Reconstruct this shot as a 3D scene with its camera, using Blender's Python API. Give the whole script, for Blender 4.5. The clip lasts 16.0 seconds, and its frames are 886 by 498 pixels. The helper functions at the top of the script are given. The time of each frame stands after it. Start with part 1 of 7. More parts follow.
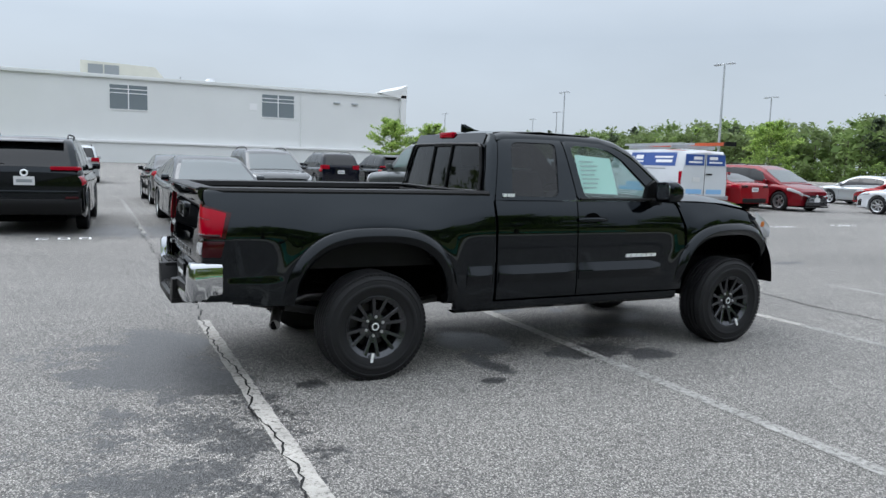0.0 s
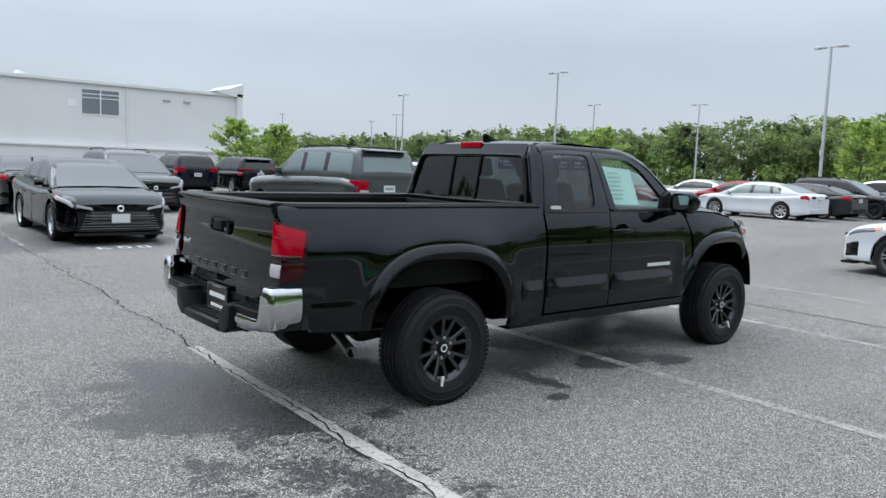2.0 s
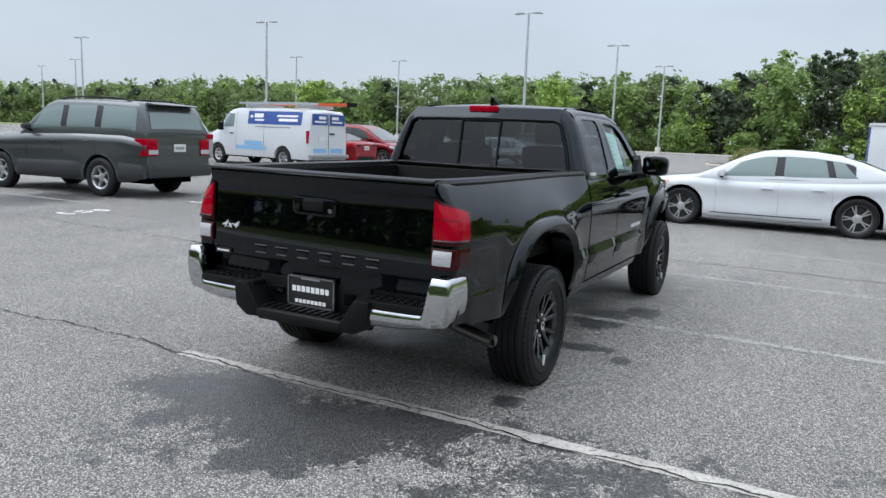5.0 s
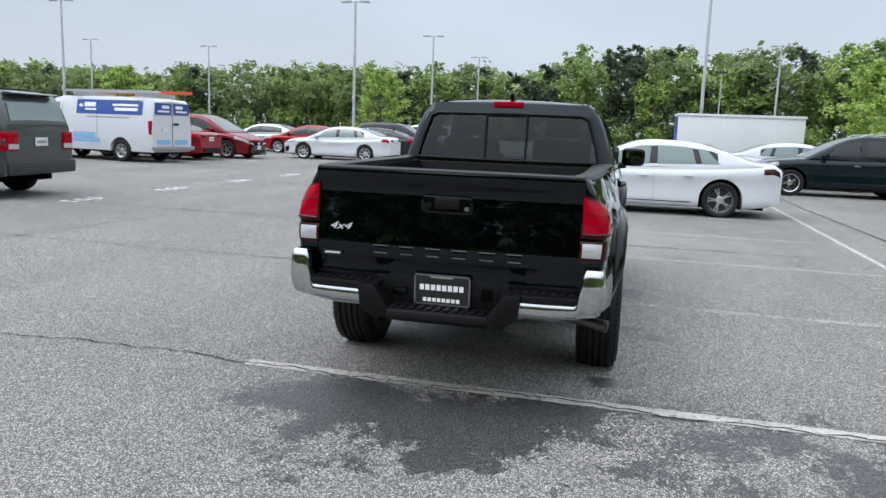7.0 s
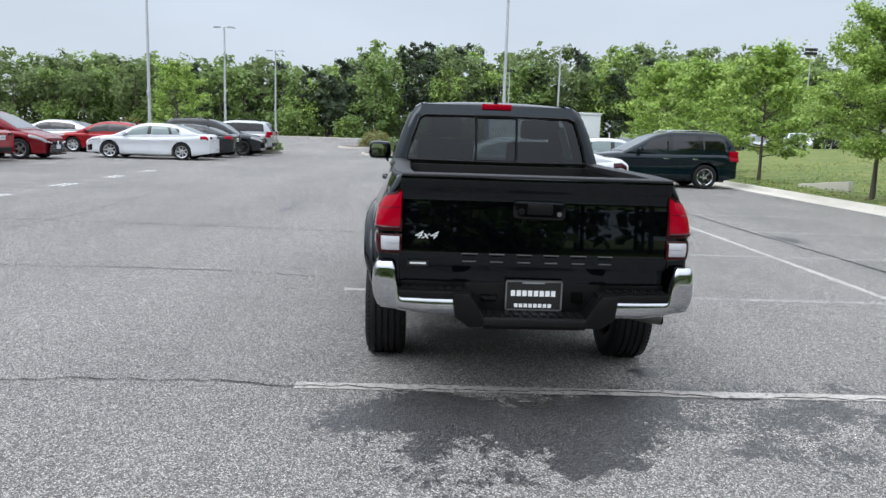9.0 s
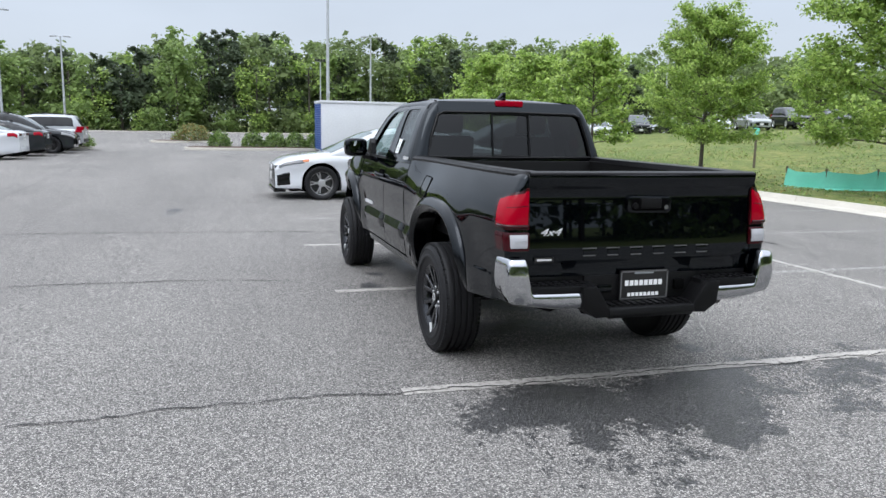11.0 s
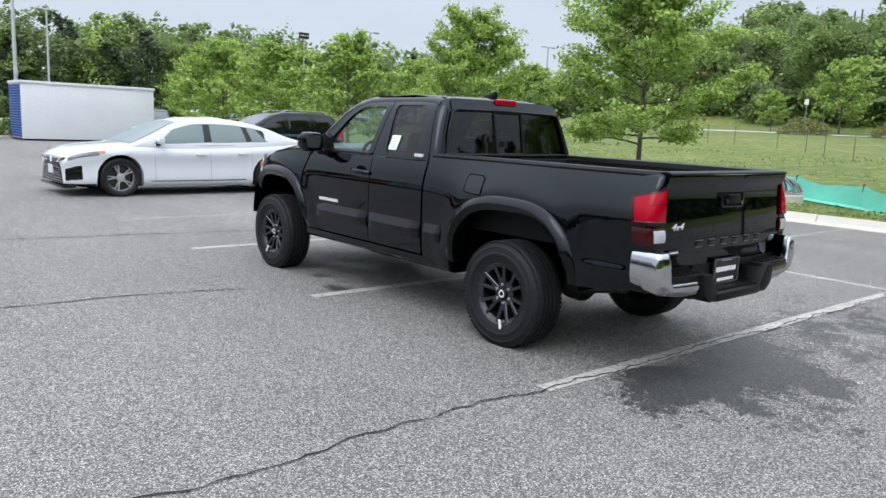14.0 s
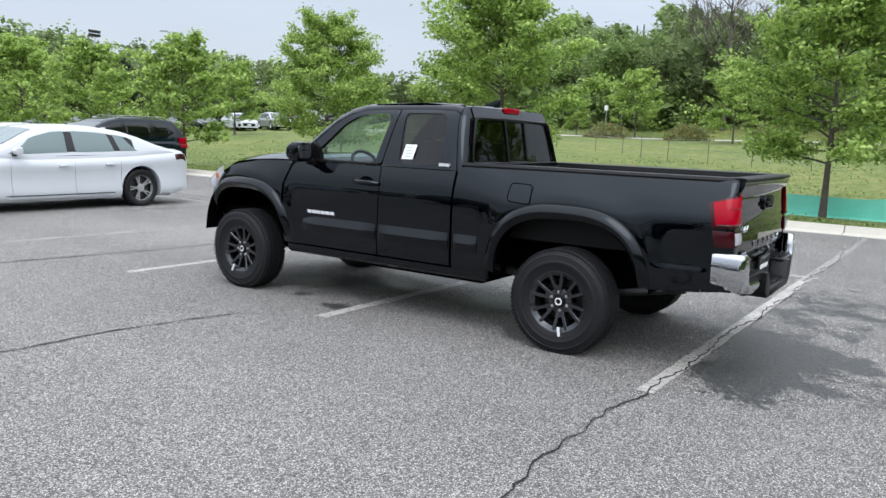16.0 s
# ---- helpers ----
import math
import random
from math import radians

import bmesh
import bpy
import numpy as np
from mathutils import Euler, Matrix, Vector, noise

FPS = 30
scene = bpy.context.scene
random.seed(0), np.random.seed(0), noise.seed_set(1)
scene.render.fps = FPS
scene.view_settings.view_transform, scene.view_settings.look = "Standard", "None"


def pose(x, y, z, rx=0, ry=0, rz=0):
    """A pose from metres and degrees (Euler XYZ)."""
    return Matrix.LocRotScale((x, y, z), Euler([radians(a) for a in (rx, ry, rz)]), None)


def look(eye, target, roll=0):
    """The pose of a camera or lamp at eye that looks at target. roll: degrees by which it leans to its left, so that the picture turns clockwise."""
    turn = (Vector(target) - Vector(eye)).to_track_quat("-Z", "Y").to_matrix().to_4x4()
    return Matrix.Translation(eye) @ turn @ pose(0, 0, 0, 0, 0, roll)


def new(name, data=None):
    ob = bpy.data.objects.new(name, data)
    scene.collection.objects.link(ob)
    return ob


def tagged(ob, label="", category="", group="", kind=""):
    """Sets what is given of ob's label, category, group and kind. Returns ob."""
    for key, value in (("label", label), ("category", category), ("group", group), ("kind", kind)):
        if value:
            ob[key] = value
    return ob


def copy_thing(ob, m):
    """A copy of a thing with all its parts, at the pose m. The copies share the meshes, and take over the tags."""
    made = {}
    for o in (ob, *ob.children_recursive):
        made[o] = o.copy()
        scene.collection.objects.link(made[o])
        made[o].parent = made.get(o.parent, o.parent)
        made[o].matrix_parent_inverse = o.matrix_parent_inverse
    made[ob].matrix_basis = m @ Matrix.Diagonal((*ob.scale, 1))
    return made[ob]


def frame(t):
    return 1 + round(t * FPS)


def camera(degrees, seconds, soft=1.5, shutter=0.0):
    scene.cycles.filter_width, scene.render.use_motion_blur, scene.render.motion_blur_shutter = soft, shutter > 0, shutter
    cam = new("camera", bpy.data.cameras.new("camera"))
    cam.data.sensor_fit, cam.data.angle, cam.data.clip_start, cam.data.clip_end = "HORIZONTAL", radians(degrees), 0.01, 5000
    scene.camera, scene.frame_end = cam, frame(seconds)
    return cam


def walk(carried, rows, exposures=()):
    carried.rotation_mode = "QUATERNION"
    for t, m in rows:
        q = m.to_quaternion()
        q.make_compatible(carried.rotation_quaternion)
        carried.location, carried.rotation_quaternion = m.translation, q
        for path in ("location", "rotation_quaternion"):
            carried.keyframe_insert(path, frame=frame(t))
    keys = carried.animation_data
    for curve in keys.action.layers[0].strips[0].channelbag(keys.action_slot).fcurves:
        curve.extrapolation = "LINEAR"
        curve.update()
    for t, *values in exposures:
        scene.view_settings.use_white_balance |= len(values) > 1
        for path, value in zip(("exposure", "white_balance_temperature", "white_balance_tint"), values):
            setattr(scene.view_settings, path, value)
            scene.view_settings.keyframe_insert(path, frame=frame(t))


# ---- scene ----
cam = camera(61.3, 16.0)
PATH = [
    (0, (-1.789, -5.477, 1.47), (-0.906, -3.697, 1.238), 1.8),
    (0.5, (-2.103, -5.27, 1.485), (-1.134, -3.535, 1.263), 1.1),
    (1, (-2.377, -5.008, 1.492), (-1.315, -3.327, 1.282), 1.1),
    (1.5, (-2.706, -4.774, 1.496), (-1.54, -3.164, 1.279), 1.9),
    (2, (-2.955, -4.473, 1.489), (-1.7, -2.931, 1.276), 2.1),
    (2.5, (-3.189, -4.153, 1.478), (-1.847, -2.686, 1.267), 2.7),
    (3, (-3.418, -3.831, 1.487), (-1.979, -2.459, 1.267), 3.2),
    (3.5, (-3.555, -3.436, 1.486), (-2.036, -2.157, 1.247), 3.1),
    (4, (-3.787, -3.082, 1.482), (-2.191, -1.908, 1.213), 3.1),
    (4.2, (-3.877, -2.944, 1.495), (-2.248, -1.818, 1.212), 2.9),
    (6.3, (-4.702, -1.433, 1.477), (-2.817, -0.836, 1.173), 2.2),
    (6.5, (-4.772, -1.274, 1.478), (-2.876, -0.717, 1.169), 2.3),
    (7, (-4.882, -0.886, 1.478), (-2.96, -0.433, 1.162), 2.1),
    (7.5, (-4.917, -0.525, 1.489), (-2.971, -0.186, 1.175), 2.0),
    (8, (-4.984, -0.133, 1.501), (-3.016, 0.055, 1.195), 1.3),
    (8.5, (-4.995, 0.249, 1.494), (-3.019, 0.3, 1.19), 0.7),
    (9, (-4.978, 0.661, 1.484), (-3.004, 0.571, 1.173), 1.9),
    (11.3, (-4.658, 2.567, 1.498), (-2.798, 1.907, 1.177), 0.9),
    (11.5, (-4.613, 2.734, 1.485), (-2.769, 2.029, 1.168), 0.9),
    (12, (-4.513, 3.146, 1.501), (-2.714, 2.326, 1.198), 1.3),
    (12.5, (-4.306, 3.51, 1.496), (-2.567, 2.57, 1.195), 1.8),
    (13, (-4.102, 3.892, 1.484), (-2.431, 2.839, 1.169), 2.7),
    (13.5, (-3.833, 4.196, 1.468), (-2.245, 3.025, 1.144), 2.6),
    (14, (-3.509, 4.48, 1.474), (-2.018, 3.187, 1.15), 2.5),
    (14.5, (-3.191, 4.787, 1.487), (-1.791, 3.395, 1.168), 2.2),
    (15, (-2.835, 5.03, 1.488), (-1.518, 3.557, 1.177), 1.7),
    (15.5, (-2.514, 5.32, 1.478), (-1.295, 3.764, 1.175), 2.2),
    (16, (-2.167, 5.521, 1.44), (-1.056, 3.884, 1.148), 2.2),
]
walk(cam, [(t, look(eye, target, roll)) for t, eye, target, roll in PATH],
     exposures=[(0, -0.06, 6330, 10), (6, 0.02, 6350, 11), (9, 0.09, 6380, 12), (12, 0.1, 6390, 13), (16, 0.13, 6400, 12.5)])

# ---- light ----
world = bpy.data.worlds.new("overcast_sky")
scene.world = world
world.use_nodes = True
wn, wl = world.node_tree.nodes, world.node_tree.links
wn.clear()
SUN_ELEV, SUN_ROT = radians(54), radians(327.5)
SUN_DIR = (-0.317, 0.498, 0.807)
sky = wn.new("ShaderNodeTexSky")
sky.sky_type, sky.sun_disc = "NISHITA", False
sky.sun_elevation, sky.sun_rotation = SUN_ELEV, SUN_ROT
sky.dust_density, sky.air_density = 4.0, 1.2
sky_level = wn.new("ShaderNodeVectorMath"); sky_level.operation = "SCALE"; sky_level.inputs[3].default_value = 0.07
wl.new(sky.outputs[0], sky_level.inputs[0])
tc = wn.new("ShaderNodeTexCoord")
sep = wn.new("ShaderNodeSeparateXYZ"); wl.new(tc.outputs["Generated"], sep.inputs[0])
ramp = wn.new("ShaderNodeValToRGB")            # overcast: the zenith brighter than the horizon
ramp.color_ramp.elements[0].position, ramp.color_ramp.elements[0].color = 0.0, (0.68, 0.76, 0.83, 1)
ramp.color_ramp.elements[1].position, ramp.color_ramp.elements[1].color = 1.0, (2.05, 2.2, 2.38, 1)
e = ramp.color_ramp.elements.new(0.16); e.color = (0.66, 0.755, 0.86, 1)
e = ramp.color_ramp.elements.new(0.26); e.color = (0.86, 0.96, 1.07, 1)
e = ramp.color_ramp.elements.new(0.42); e.color = (1.40, 1.52, 1.68, 1)
wl.new(sep.outputs["Z"], ramp.inputs[0])
cloud = wn.new("ShaderNodeTexNoise"); cloud.inputs["Scale"].default_value = 2.2; cloud.inputs["Detail"].default_value = 5
cmap = wn.new("ShaderNodeMapping"); cmap.inputs["Scale"].default_value = (1, 1, 2.6)
wl.new(tc.outputs["Generated"], cmap.inputs[0]); wl.new(cmap.outputs[0], cloud.inputs["Vector"])
crange = wn.new("ShaderNodeMapRange")
crange.inputs[1].default_value, crange.inputs[2].default_value = 0.3, 0.7
crange.inputs[3].default_value, crange.inputs[4].default_value = 0.93, 1.07
wl.new(cloud.outputs[0], crange.inputs[0])
cmul = wn.new("ShaderNodeVectorMath"); cmul.operation = "SCALE"
wl.new(ramp.outputs[0], cmul.inputs[0]); wl.new(crange.outputs[0], cmul.inputs[3])
towards = wn.new("ShaderNodeVectorMath"); towards.operation = "DOT_PRODUCT"; towards.inputs[1].default_value = SUN_DIR
wl.new(tc.outputs["Generated"], towards.inputs[0])
lobe = wn.new("ShaderNodeMath"); lobe.operation, lobe.use_clamp, lobe.inputs[1].default_value = "MAXIMUM", True, 0.0
wl.new(towards.outputs["Value"], lobe.inputs[0])
lobe4 = wn.new("ShaderNodeMath"); lobe4.operation, lobe4.inputs[1].default_value = "POWER", 4.0
wl.new(lobe.outputs[0], lobe4.inputs[0])
veil = wn.new("ShaderNodeMath"); veil.operation, veil.inputs[1].default_value, veil.inputs[2].default_value = "MULTIPLY_ADD", 0.5, 0.98
wl.new(lobe4.outputs[0], veil.inputs[0])        # the cloud is brighter round the hidden sun
cveil = wn.new("ShaderNodeVectorMath"); cveil.operation = "SCALE"
wl.new(cmul.outputs[0], cveil.inputs[0]); wl.new(veil.outputs[0], cveil.inputs[3])
smix = wn.new("ShaderNodeMix"); smix.data_type = "RGBA"; smix.inputs[0].default_value = 0.88
wl.new(sky_level.outputs[0], smix.inputs[6]); wl.new(cveil.outputs[0], smix.inputs[7])
bg = wn.new("ShaderNodeBackground"); bg.inputs[1].default_value = 1.0
wl.new(smix.outputs[2], bg.inputs[0])
wo = wn.new("ShaderNodeOutputWorld"); wl.new(bg.outputs[0], wo.inputs[0])

sun = new("sun", bpy.data.lights.new("sun", "SUN"))
sun.data.energy, sun.data.angle, sun.data.color = 1.1, radians(40), (0.98, 0.99, 1.0)
sun.matrix_world = look((-19, 30, 48.5), (0, 0, 0))
scene.view_settings.exposure = 0.0


# ---- materials ----
def principled(name, color, rough=0.5, metal=0.0, coat=0.0, spec=0.5):
    m = bpy.data.materials.new(name)
    m.use_nodes = True
    p = m.node_tree.nodes["Principled BSDF"]
    p.inputs["Base Color"].default_value = (*color, 1)
    p.inputs["Roughness"].default_value = rough
    p.inputs["Metallic"].default_value = metal
    p.inputs["Coat Weight"].default_value = coat
    p.inputs["Coat Roughness"].default_value = 0.03
    p.inputs["Coat IOR"].default_value = 1.39
    p.inputs["Specular IOR Level"].default_value = spec
    return m


def bsdf(m):
    return m.node_tree.nodes["Principled BSDF"]


def noise_node(m, scale, detail=4.0, rough=0.55, stretch=(1, 1, 1), coord="Object"):
    n, l = m.node_tree.nodes, m.node_tree.links
    c = n.new("ShaderNodeTexCoord")
    mp = n.new("ShaderNodeMapping"); mp.inputs["Scale"].default_value = stretch
    t = n.new("ShaderNodeTexNoise")
    t.inputs["Scale"].default_value, t.inputs["Detail"].default_value, t.inputs["Roughness"].default_value = scale, detail, rough
    l.new(c.outputs[coord], mp.inputs[0]); l.new(mp.outputs[0], t.inputs["Vector"])
    return t


def ramp_node(m, source, stops):
    n, l = m.node_tree.nodes, m.node_tree.links
    r = n.new("ShaderNodeValToRGB")
    els = r.color_ramp.elements
    while len(els) < len(stops):
        els.new(0.5)
    for el, (p, c) in zip(els, stops):
        el.position, el.color = p, (*c, 1)
    l.new(source, r.inputs[0])
    return r


def mix_node(m, a, b, fac=0.5, mode="MIX"):
    n, l = m.node_tree.nodes, m.node_tree.links
    x = n.new("ShaderNodeMix"); x.data_type, x.blend_type = "RGBA", mode
    for slot, v in ((0, fac), (6, a), (7, b)):
        if isinstance(v, bpy.types.NodeSocket):
            l.new(v, x.inputs[slot])
        elif slot == 0:
            x.inputs[0].default_value = v
        else:
            x.inputs[slot].default_value = (*v, 1)
    return x.outputs[2]


def bump(m, source, strength=0.3, dist=0.01):
    n, l = m.node_tree.nodes, m.node_tree.links
    b = n.new("ShaderNodeBump")
    b.inputs["Strength"].default_value, b.inputs["Distance"].default_value = strength, dist
    l.new(source, b.inputs["Height"]); l.new(b.outputs[0], bsdf(m).inputs["Normal"])


def set_color(m, socket):
    m.node_tree.links.new(socket, bsdf(m).inputs["Base Color"])


def varied(name, color, rough=0.5, amount=0.12, scale=6.0, fine=60.0, metal=0.0, coat=0.0, relief=0.1):
    """A surface with variation at two scales."""
    m = principled(name, color, rough, metal, coat)
    a, b = noise_node(m, scale), noise_node(m, fine, 3)
    lo, hi = [c * (1 - amount) for c in color], [min(1, c * (1 + amount)) for c in color]
    r = ramp_node(m, a.outputs[0], ((0.3, lo), (0.7, hi)))
    set_color(m, mix_node(m, r.outputs[0], ramp_node(m, b.outputs[0], ((0.35, [c * 0.9 for c in color]), (0.65, [min(1, c * 1.1) for c in color]))).outputs[0], 0.35))
    if relief:
        bump(m, b.outputs[0], relief, 0.004)
    return m


def paint(name, color, metal=0.0, rough=0.32):
    m = principled(name, color, rough, metal, coat=1.0, spec=0.0)
    dirt = noise_node(m, 3.0, 6)
    set_color(m, mix_node(m, color, [c * 0.93 + 0.0003 for c in color], dirt.outputs[0]))
    return m


def glass(name, tint, gloss=0.02):
    """A thin tinted pane: clear inside, mirror-like by Fresnel."""
    m = bpy.data.materials.new(name)
    m.use_nodes = True
    n, l = m.node_tree.nodes, m.node_tree.links
    n.clear()
    o, mx = n.new("ShaderNodeOutputMaterial"), n.new("ShaderNodeMixShader")
    t, g, f = n.new("ShaderNodeBsdfTransparent"), n.new("ShaderNodeBsdfGlossy"), n.new("ShaderNodeLayerWeight")
    t.inputs[0].default_value, g.inputs["Roughness"].default_value, f.inputs[0].default_value = (*tint, 1), gloss, 0.5
    p5, sc = n.new("ShaderNodeMath"), n.new("ShaderNodeMapRange")
    p5.operation, p5.inputs[1].default_value, sc.inputs[3].default_value = "POWER", 5.0, 0.045
    l.new(f.outputs["Facing"], p5.inputs[0]); l.new(p5.outputs[0], sc.inputs[0]); l.new(sc.outputs[0], mx.inputs[0]); l.new(t.outputs[0], mx.inputs[1]); l.new(g.outputs[0], mx.inputs[2]); l.new(mx.outputs[0], o.inputs[0])
    return m


def math_node(m, op, a, b=0.0, clamp=False):
    n, l = m.node_tree.nodes, m.node_tree.links
    x = n.new("ShaderNodeMath"); x.operation, x.use_clamp = op, clamp
    for i, v in enumerate((a, b)):
        if isinstance(v, bpy.types.NodeSocket):
            l.new(v, x.inputs[i])
        else:
            x.inputs[i].default_value = v
    return x.outputs[0]


def asphalt_material():
    m = principled("worn_asphalt", (0.16, 0.16, 0.165), 0.85)
    n, l = m.node_tree.nodes, m.node_tree.links
    grit = noise_node(m, 150.0, 3, 0.7)
    chips = n.new("ShaderNodeTexVoronoi"); chips.inputs["Scale"].default_value = 125
    co = n.new("ShaderNodeTexCoord"); l.new(co.outputs["Object"], chips.inputs["Vector"])
    tone = noise_node(m, 0.22, 5, 0.6)
    lanes = noise_node(m, 0.5, 4, 0.6, (0.16, 1.0, 1.0))
    base = ramp_node(m, tone.outputs[0], ((0.3, (0.205, 0.199, 0.193)), (0.7, (0.304, 0.295, 0.283)))).outputs[0]
    base = mix_node(m, base, ramp_node(m, lanes.outputs[0], ((0.35, (0.135, 0.134, 0.136)), (0.62, (0.265, 0.262, 0.26)))).outputs[0], 0.35)
    stone = ramp_node(m, chips.outputs["Color"], ((0.12, (0.32, 0.316, 0.312)), (0.5, (0.90, 0.89, 0.875)), (0.88, (2.15, 2.12, 2.04)))).outputs[0]
    base = mix_node(m, base, stone, 0.9, "MULTIPLY")
    base = mix_node(m, base, ramp_node(m, grit.outputs[0], ((0.36, (0.5, 0.5, 0.5)), (0.64, (1.5, 1.49, 1.47)))).outputs[0], 0.7, "MULTIPLY")
    # dark binder in the joints between the stones, a few bright stones
    base = mix_node(m, base, ramp_node(m, chips.outputs["Distance"], ((0.30, (1.12, 1.11, 1.085)), (0.62, (0.36, 0.352, 0.345)))).outputs[0], 0.85, "MULTIPLY")
    glint = n.new("ShaderNodeTexVoronoi"); glint.inputs["Scale"].default_value = 46
    l.new(co.outputs["Object"], glint.inputs["Vector"])
    base = mix_node(m, base, (0.62, 0.61, 0.58), math_node(m, "MULTIPLY", math_node(m, "LESS_THAN", glint.outputs["Distance"], 0.13), 0.75))
    # damp stains, irregular, at fixed places
    sepx = n.new("ShaderNodeSeparateXYZ"); l.new(co.outputs["Object"], sepx.inputs[0])
    edge = noise_node(m, 3.2, 10, 0.72)
    total = None
    for (cx, cy, rx, ry, peak) in STAINS:
        dx = math_node(m, "DIVIDE", math_node(m, "SUBTRACT", sepx.outputs[0], cx), rx)
        dy = math_node(m, "DIVIDE", math_node(m, "SUBTRACT", sepx.outputs[1], cy), ry)
        d = math_node(m, "SQRT", math_node(m, "ADD", math_node(m, "MULTIPLY", dx, dx), math_node(m, "MULTIPLY", dy, dy)))
        v = math_node(m, "MULTIPLY", math_node(m, "SUBTRACT", 1.0, d), peak)
        total = v if total is None else math_node(m, "MAXIMUM", total, v)
    speck = noise_node(m, 22.0, 4, 0.7)
    f = math_node(m, "ADD", total, math_node(m, "MULTIPLY", math_node(m, "SUBTRACT", edge.outputs[0], 0.5), 2.2))
    f = math_node(m, "ADD", f, math_node(m, "MULTIPLY", math_node(m, "SUBTRACT", speck.outputs[0], 0.5), 1.3))
    wet = math_node(m, "MULTIPLY", math_node(m, "MULTIPLY", f, 8.0, True), 0.95)
    base = mix_node(m, base, mix_node(m, base, (0.25, 0.26, 0.28), 1.0, "MULTIPLY"), wet)
    set_color(m, base)
    l.new(math_node(m, "SUBTRACT", 0.88, math_node(m, "MULTIPLY", wet, 0.45)), bsdf(m).inputs["Roughness"])
    bump(m, chips.outputs["Distance"], 0.55, 0.006)
    return m


# damp patches on the asphalt: centre, half sizes, how solid
STAINS = ((-1.2, 0.5, 0.36, 0.55, 1), (-1.35, -0.2, 0.5, 0.5, 1), (-1.75, -0.15, 0.22, 0.18, 1), (-1.0, -0.6, 0.26, 0.35, 1), (-1.2, -1.4, 0.42, 0.7, 0.2), (-1.4, -2.3, 0.5, 0.8, 0.18), (-1.6, 0.5, 0.3, 0.4, 0.15),
          (1.15, -0.2, 0.3, 0.4, 1), (0.92, -0.8, 0.1, 0.35, 0.8), (0.74, -1.2, 0.1, 0.07, 0.7), (1.9, -0.75, 0.42, 0.22, 1), (2.3, -1.0, 0.24, 0.16, 0.8), (2.45, -0.25, 0.4, 0.25, 0.8), (2.9, 0.2, 0.4, 0.2, 0.5),
          (2.0, 0.9, 0.2, 0.1, 0.6), (2.6, 0.75, 0.1, 0.1, 0.5), (-0.42, -0.85, 0.11, 0.1, 0.6), (-1.7, 0.58, 0.1, 0.08, 0.7), (0.4, 0.3, 0.25, 0.4, 0.5), (4.6, -1.6, 0.2, 0.1, 0.4), (8.6, 2.9, 0.5, 0.14, 0.5), (6.2, -5.2, 0.5, 0.2, 0.5), (-0.2, 9.6, 2.6, 1.2, 0.6), (4.0, 10.8, 3.0, 1.0, 0.6))
MAT = {}
MAT["asphalt"] = asphalt_material()
def line_paint(name, color, lo, hi):
    """Road paint worn through to the asphalt in specks."""
    m = varied(name, color, 0.8, 0.3, 4, 90, relief=0.4)
    n, l = m.node_tree.nodes, m.node_tree.links
    w = noise_node(m, 26.0, 6, 0.75)
    r = ramp_node(m, w.outputs[0], ((lo, (0.08, 0.08, 0.08)), (hi, (0.92, 0.92, 0.92))))
    t, x = n.new("ShaderNodeBsdfTransparent"), n.new("ShaderNodeMixShader")
    l.new(r.outputs[0], x.inputs[0]); l.new(t.outputs[0], x.inputs[1]); l.new(bsdf(m).outputs[0], x.inputs[2])
    l.new(x.outputs[0], n["Material Output"].inputs[0])
    return m


MAT["line"] = line_paint("worn_line_paint", (0.42, 0.40, 0.365), 0.27, 0.50)
MAT["line_faint"] = line_paint("faint_line_paint", (0.34, 0.33, 0.31), 0.27, 0.56)
MAT["crack"] = principled("open_crack", (0.012, 0.012, 0.012), 0.95)
MAT["kerb"] = varied("pale_concrete", (0.52, 0.49, 0.43), 0.85, 0.12, 1.2, 40, relief=0.3)
MAT["black_paint"] = principled("black_car_paint", (0.0004, 0.0006, 0.0012), 0.025, spec=0.5)
bsdf(MAT["black_paint"]).inputs["IOR"].default_value = 1.45
bsdf(MAT["black_paint"]).inputs["Specular Tint"].default_value = (0.84, 0.93, 1.0, 1)
MAT["black_plastic"] = varied("black_textured_plastic", (0.003, 0.003, 0.0034), 0.42, 0.15, 20, 300, relief=0.25)
bsdf(MAT["black_plastic"]).inputs["Specular IOR Level"].default_value = 0.22
MAT["flare"] = principled("satin_black_paint", (0.0012, 0.0014, 0.0018), 0.13, spec=0.36)
bsdf(MAT["flare"]).inputs["Specular Tint"].default_value = (0.86, 0.93, 1.0, 1)
# near-black: holds the shade of wells, hollows and undersides; also colours seams
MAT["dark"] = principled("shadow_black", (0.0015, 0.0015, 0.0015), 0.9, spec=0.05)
MAT["rubber"] = varied("tyre_rubber", (0.010, 0.010, 0.0112), 0.6, 0.18, 14, 160, relief=0.2)
bsdf(MAT["rubber"]).inputs["Specular IOR Level"].default_value = 0.28
MAT["gunmetal"] = principled("gunmetal_wheel", (0.07, 0.072, 0.077), 0.22, 0.9)
MAT["silver"] = principled("silver_wheel", (0.55, 0.56, 0.57), 0.28, 0.9)
MAT["chrome"] = principled("chrome", (0.52, 0.53, 0.55), 0.08, 1.0)
MAT["badge"] = principled("badge_silver", (0.80, 0.81, 0.82), 0.3, 0.35)
MAT["red_lens"] = principled("red_lens", (0.31, 0.001, 0.012), 0.05, coat=0.0, spec=0.16)
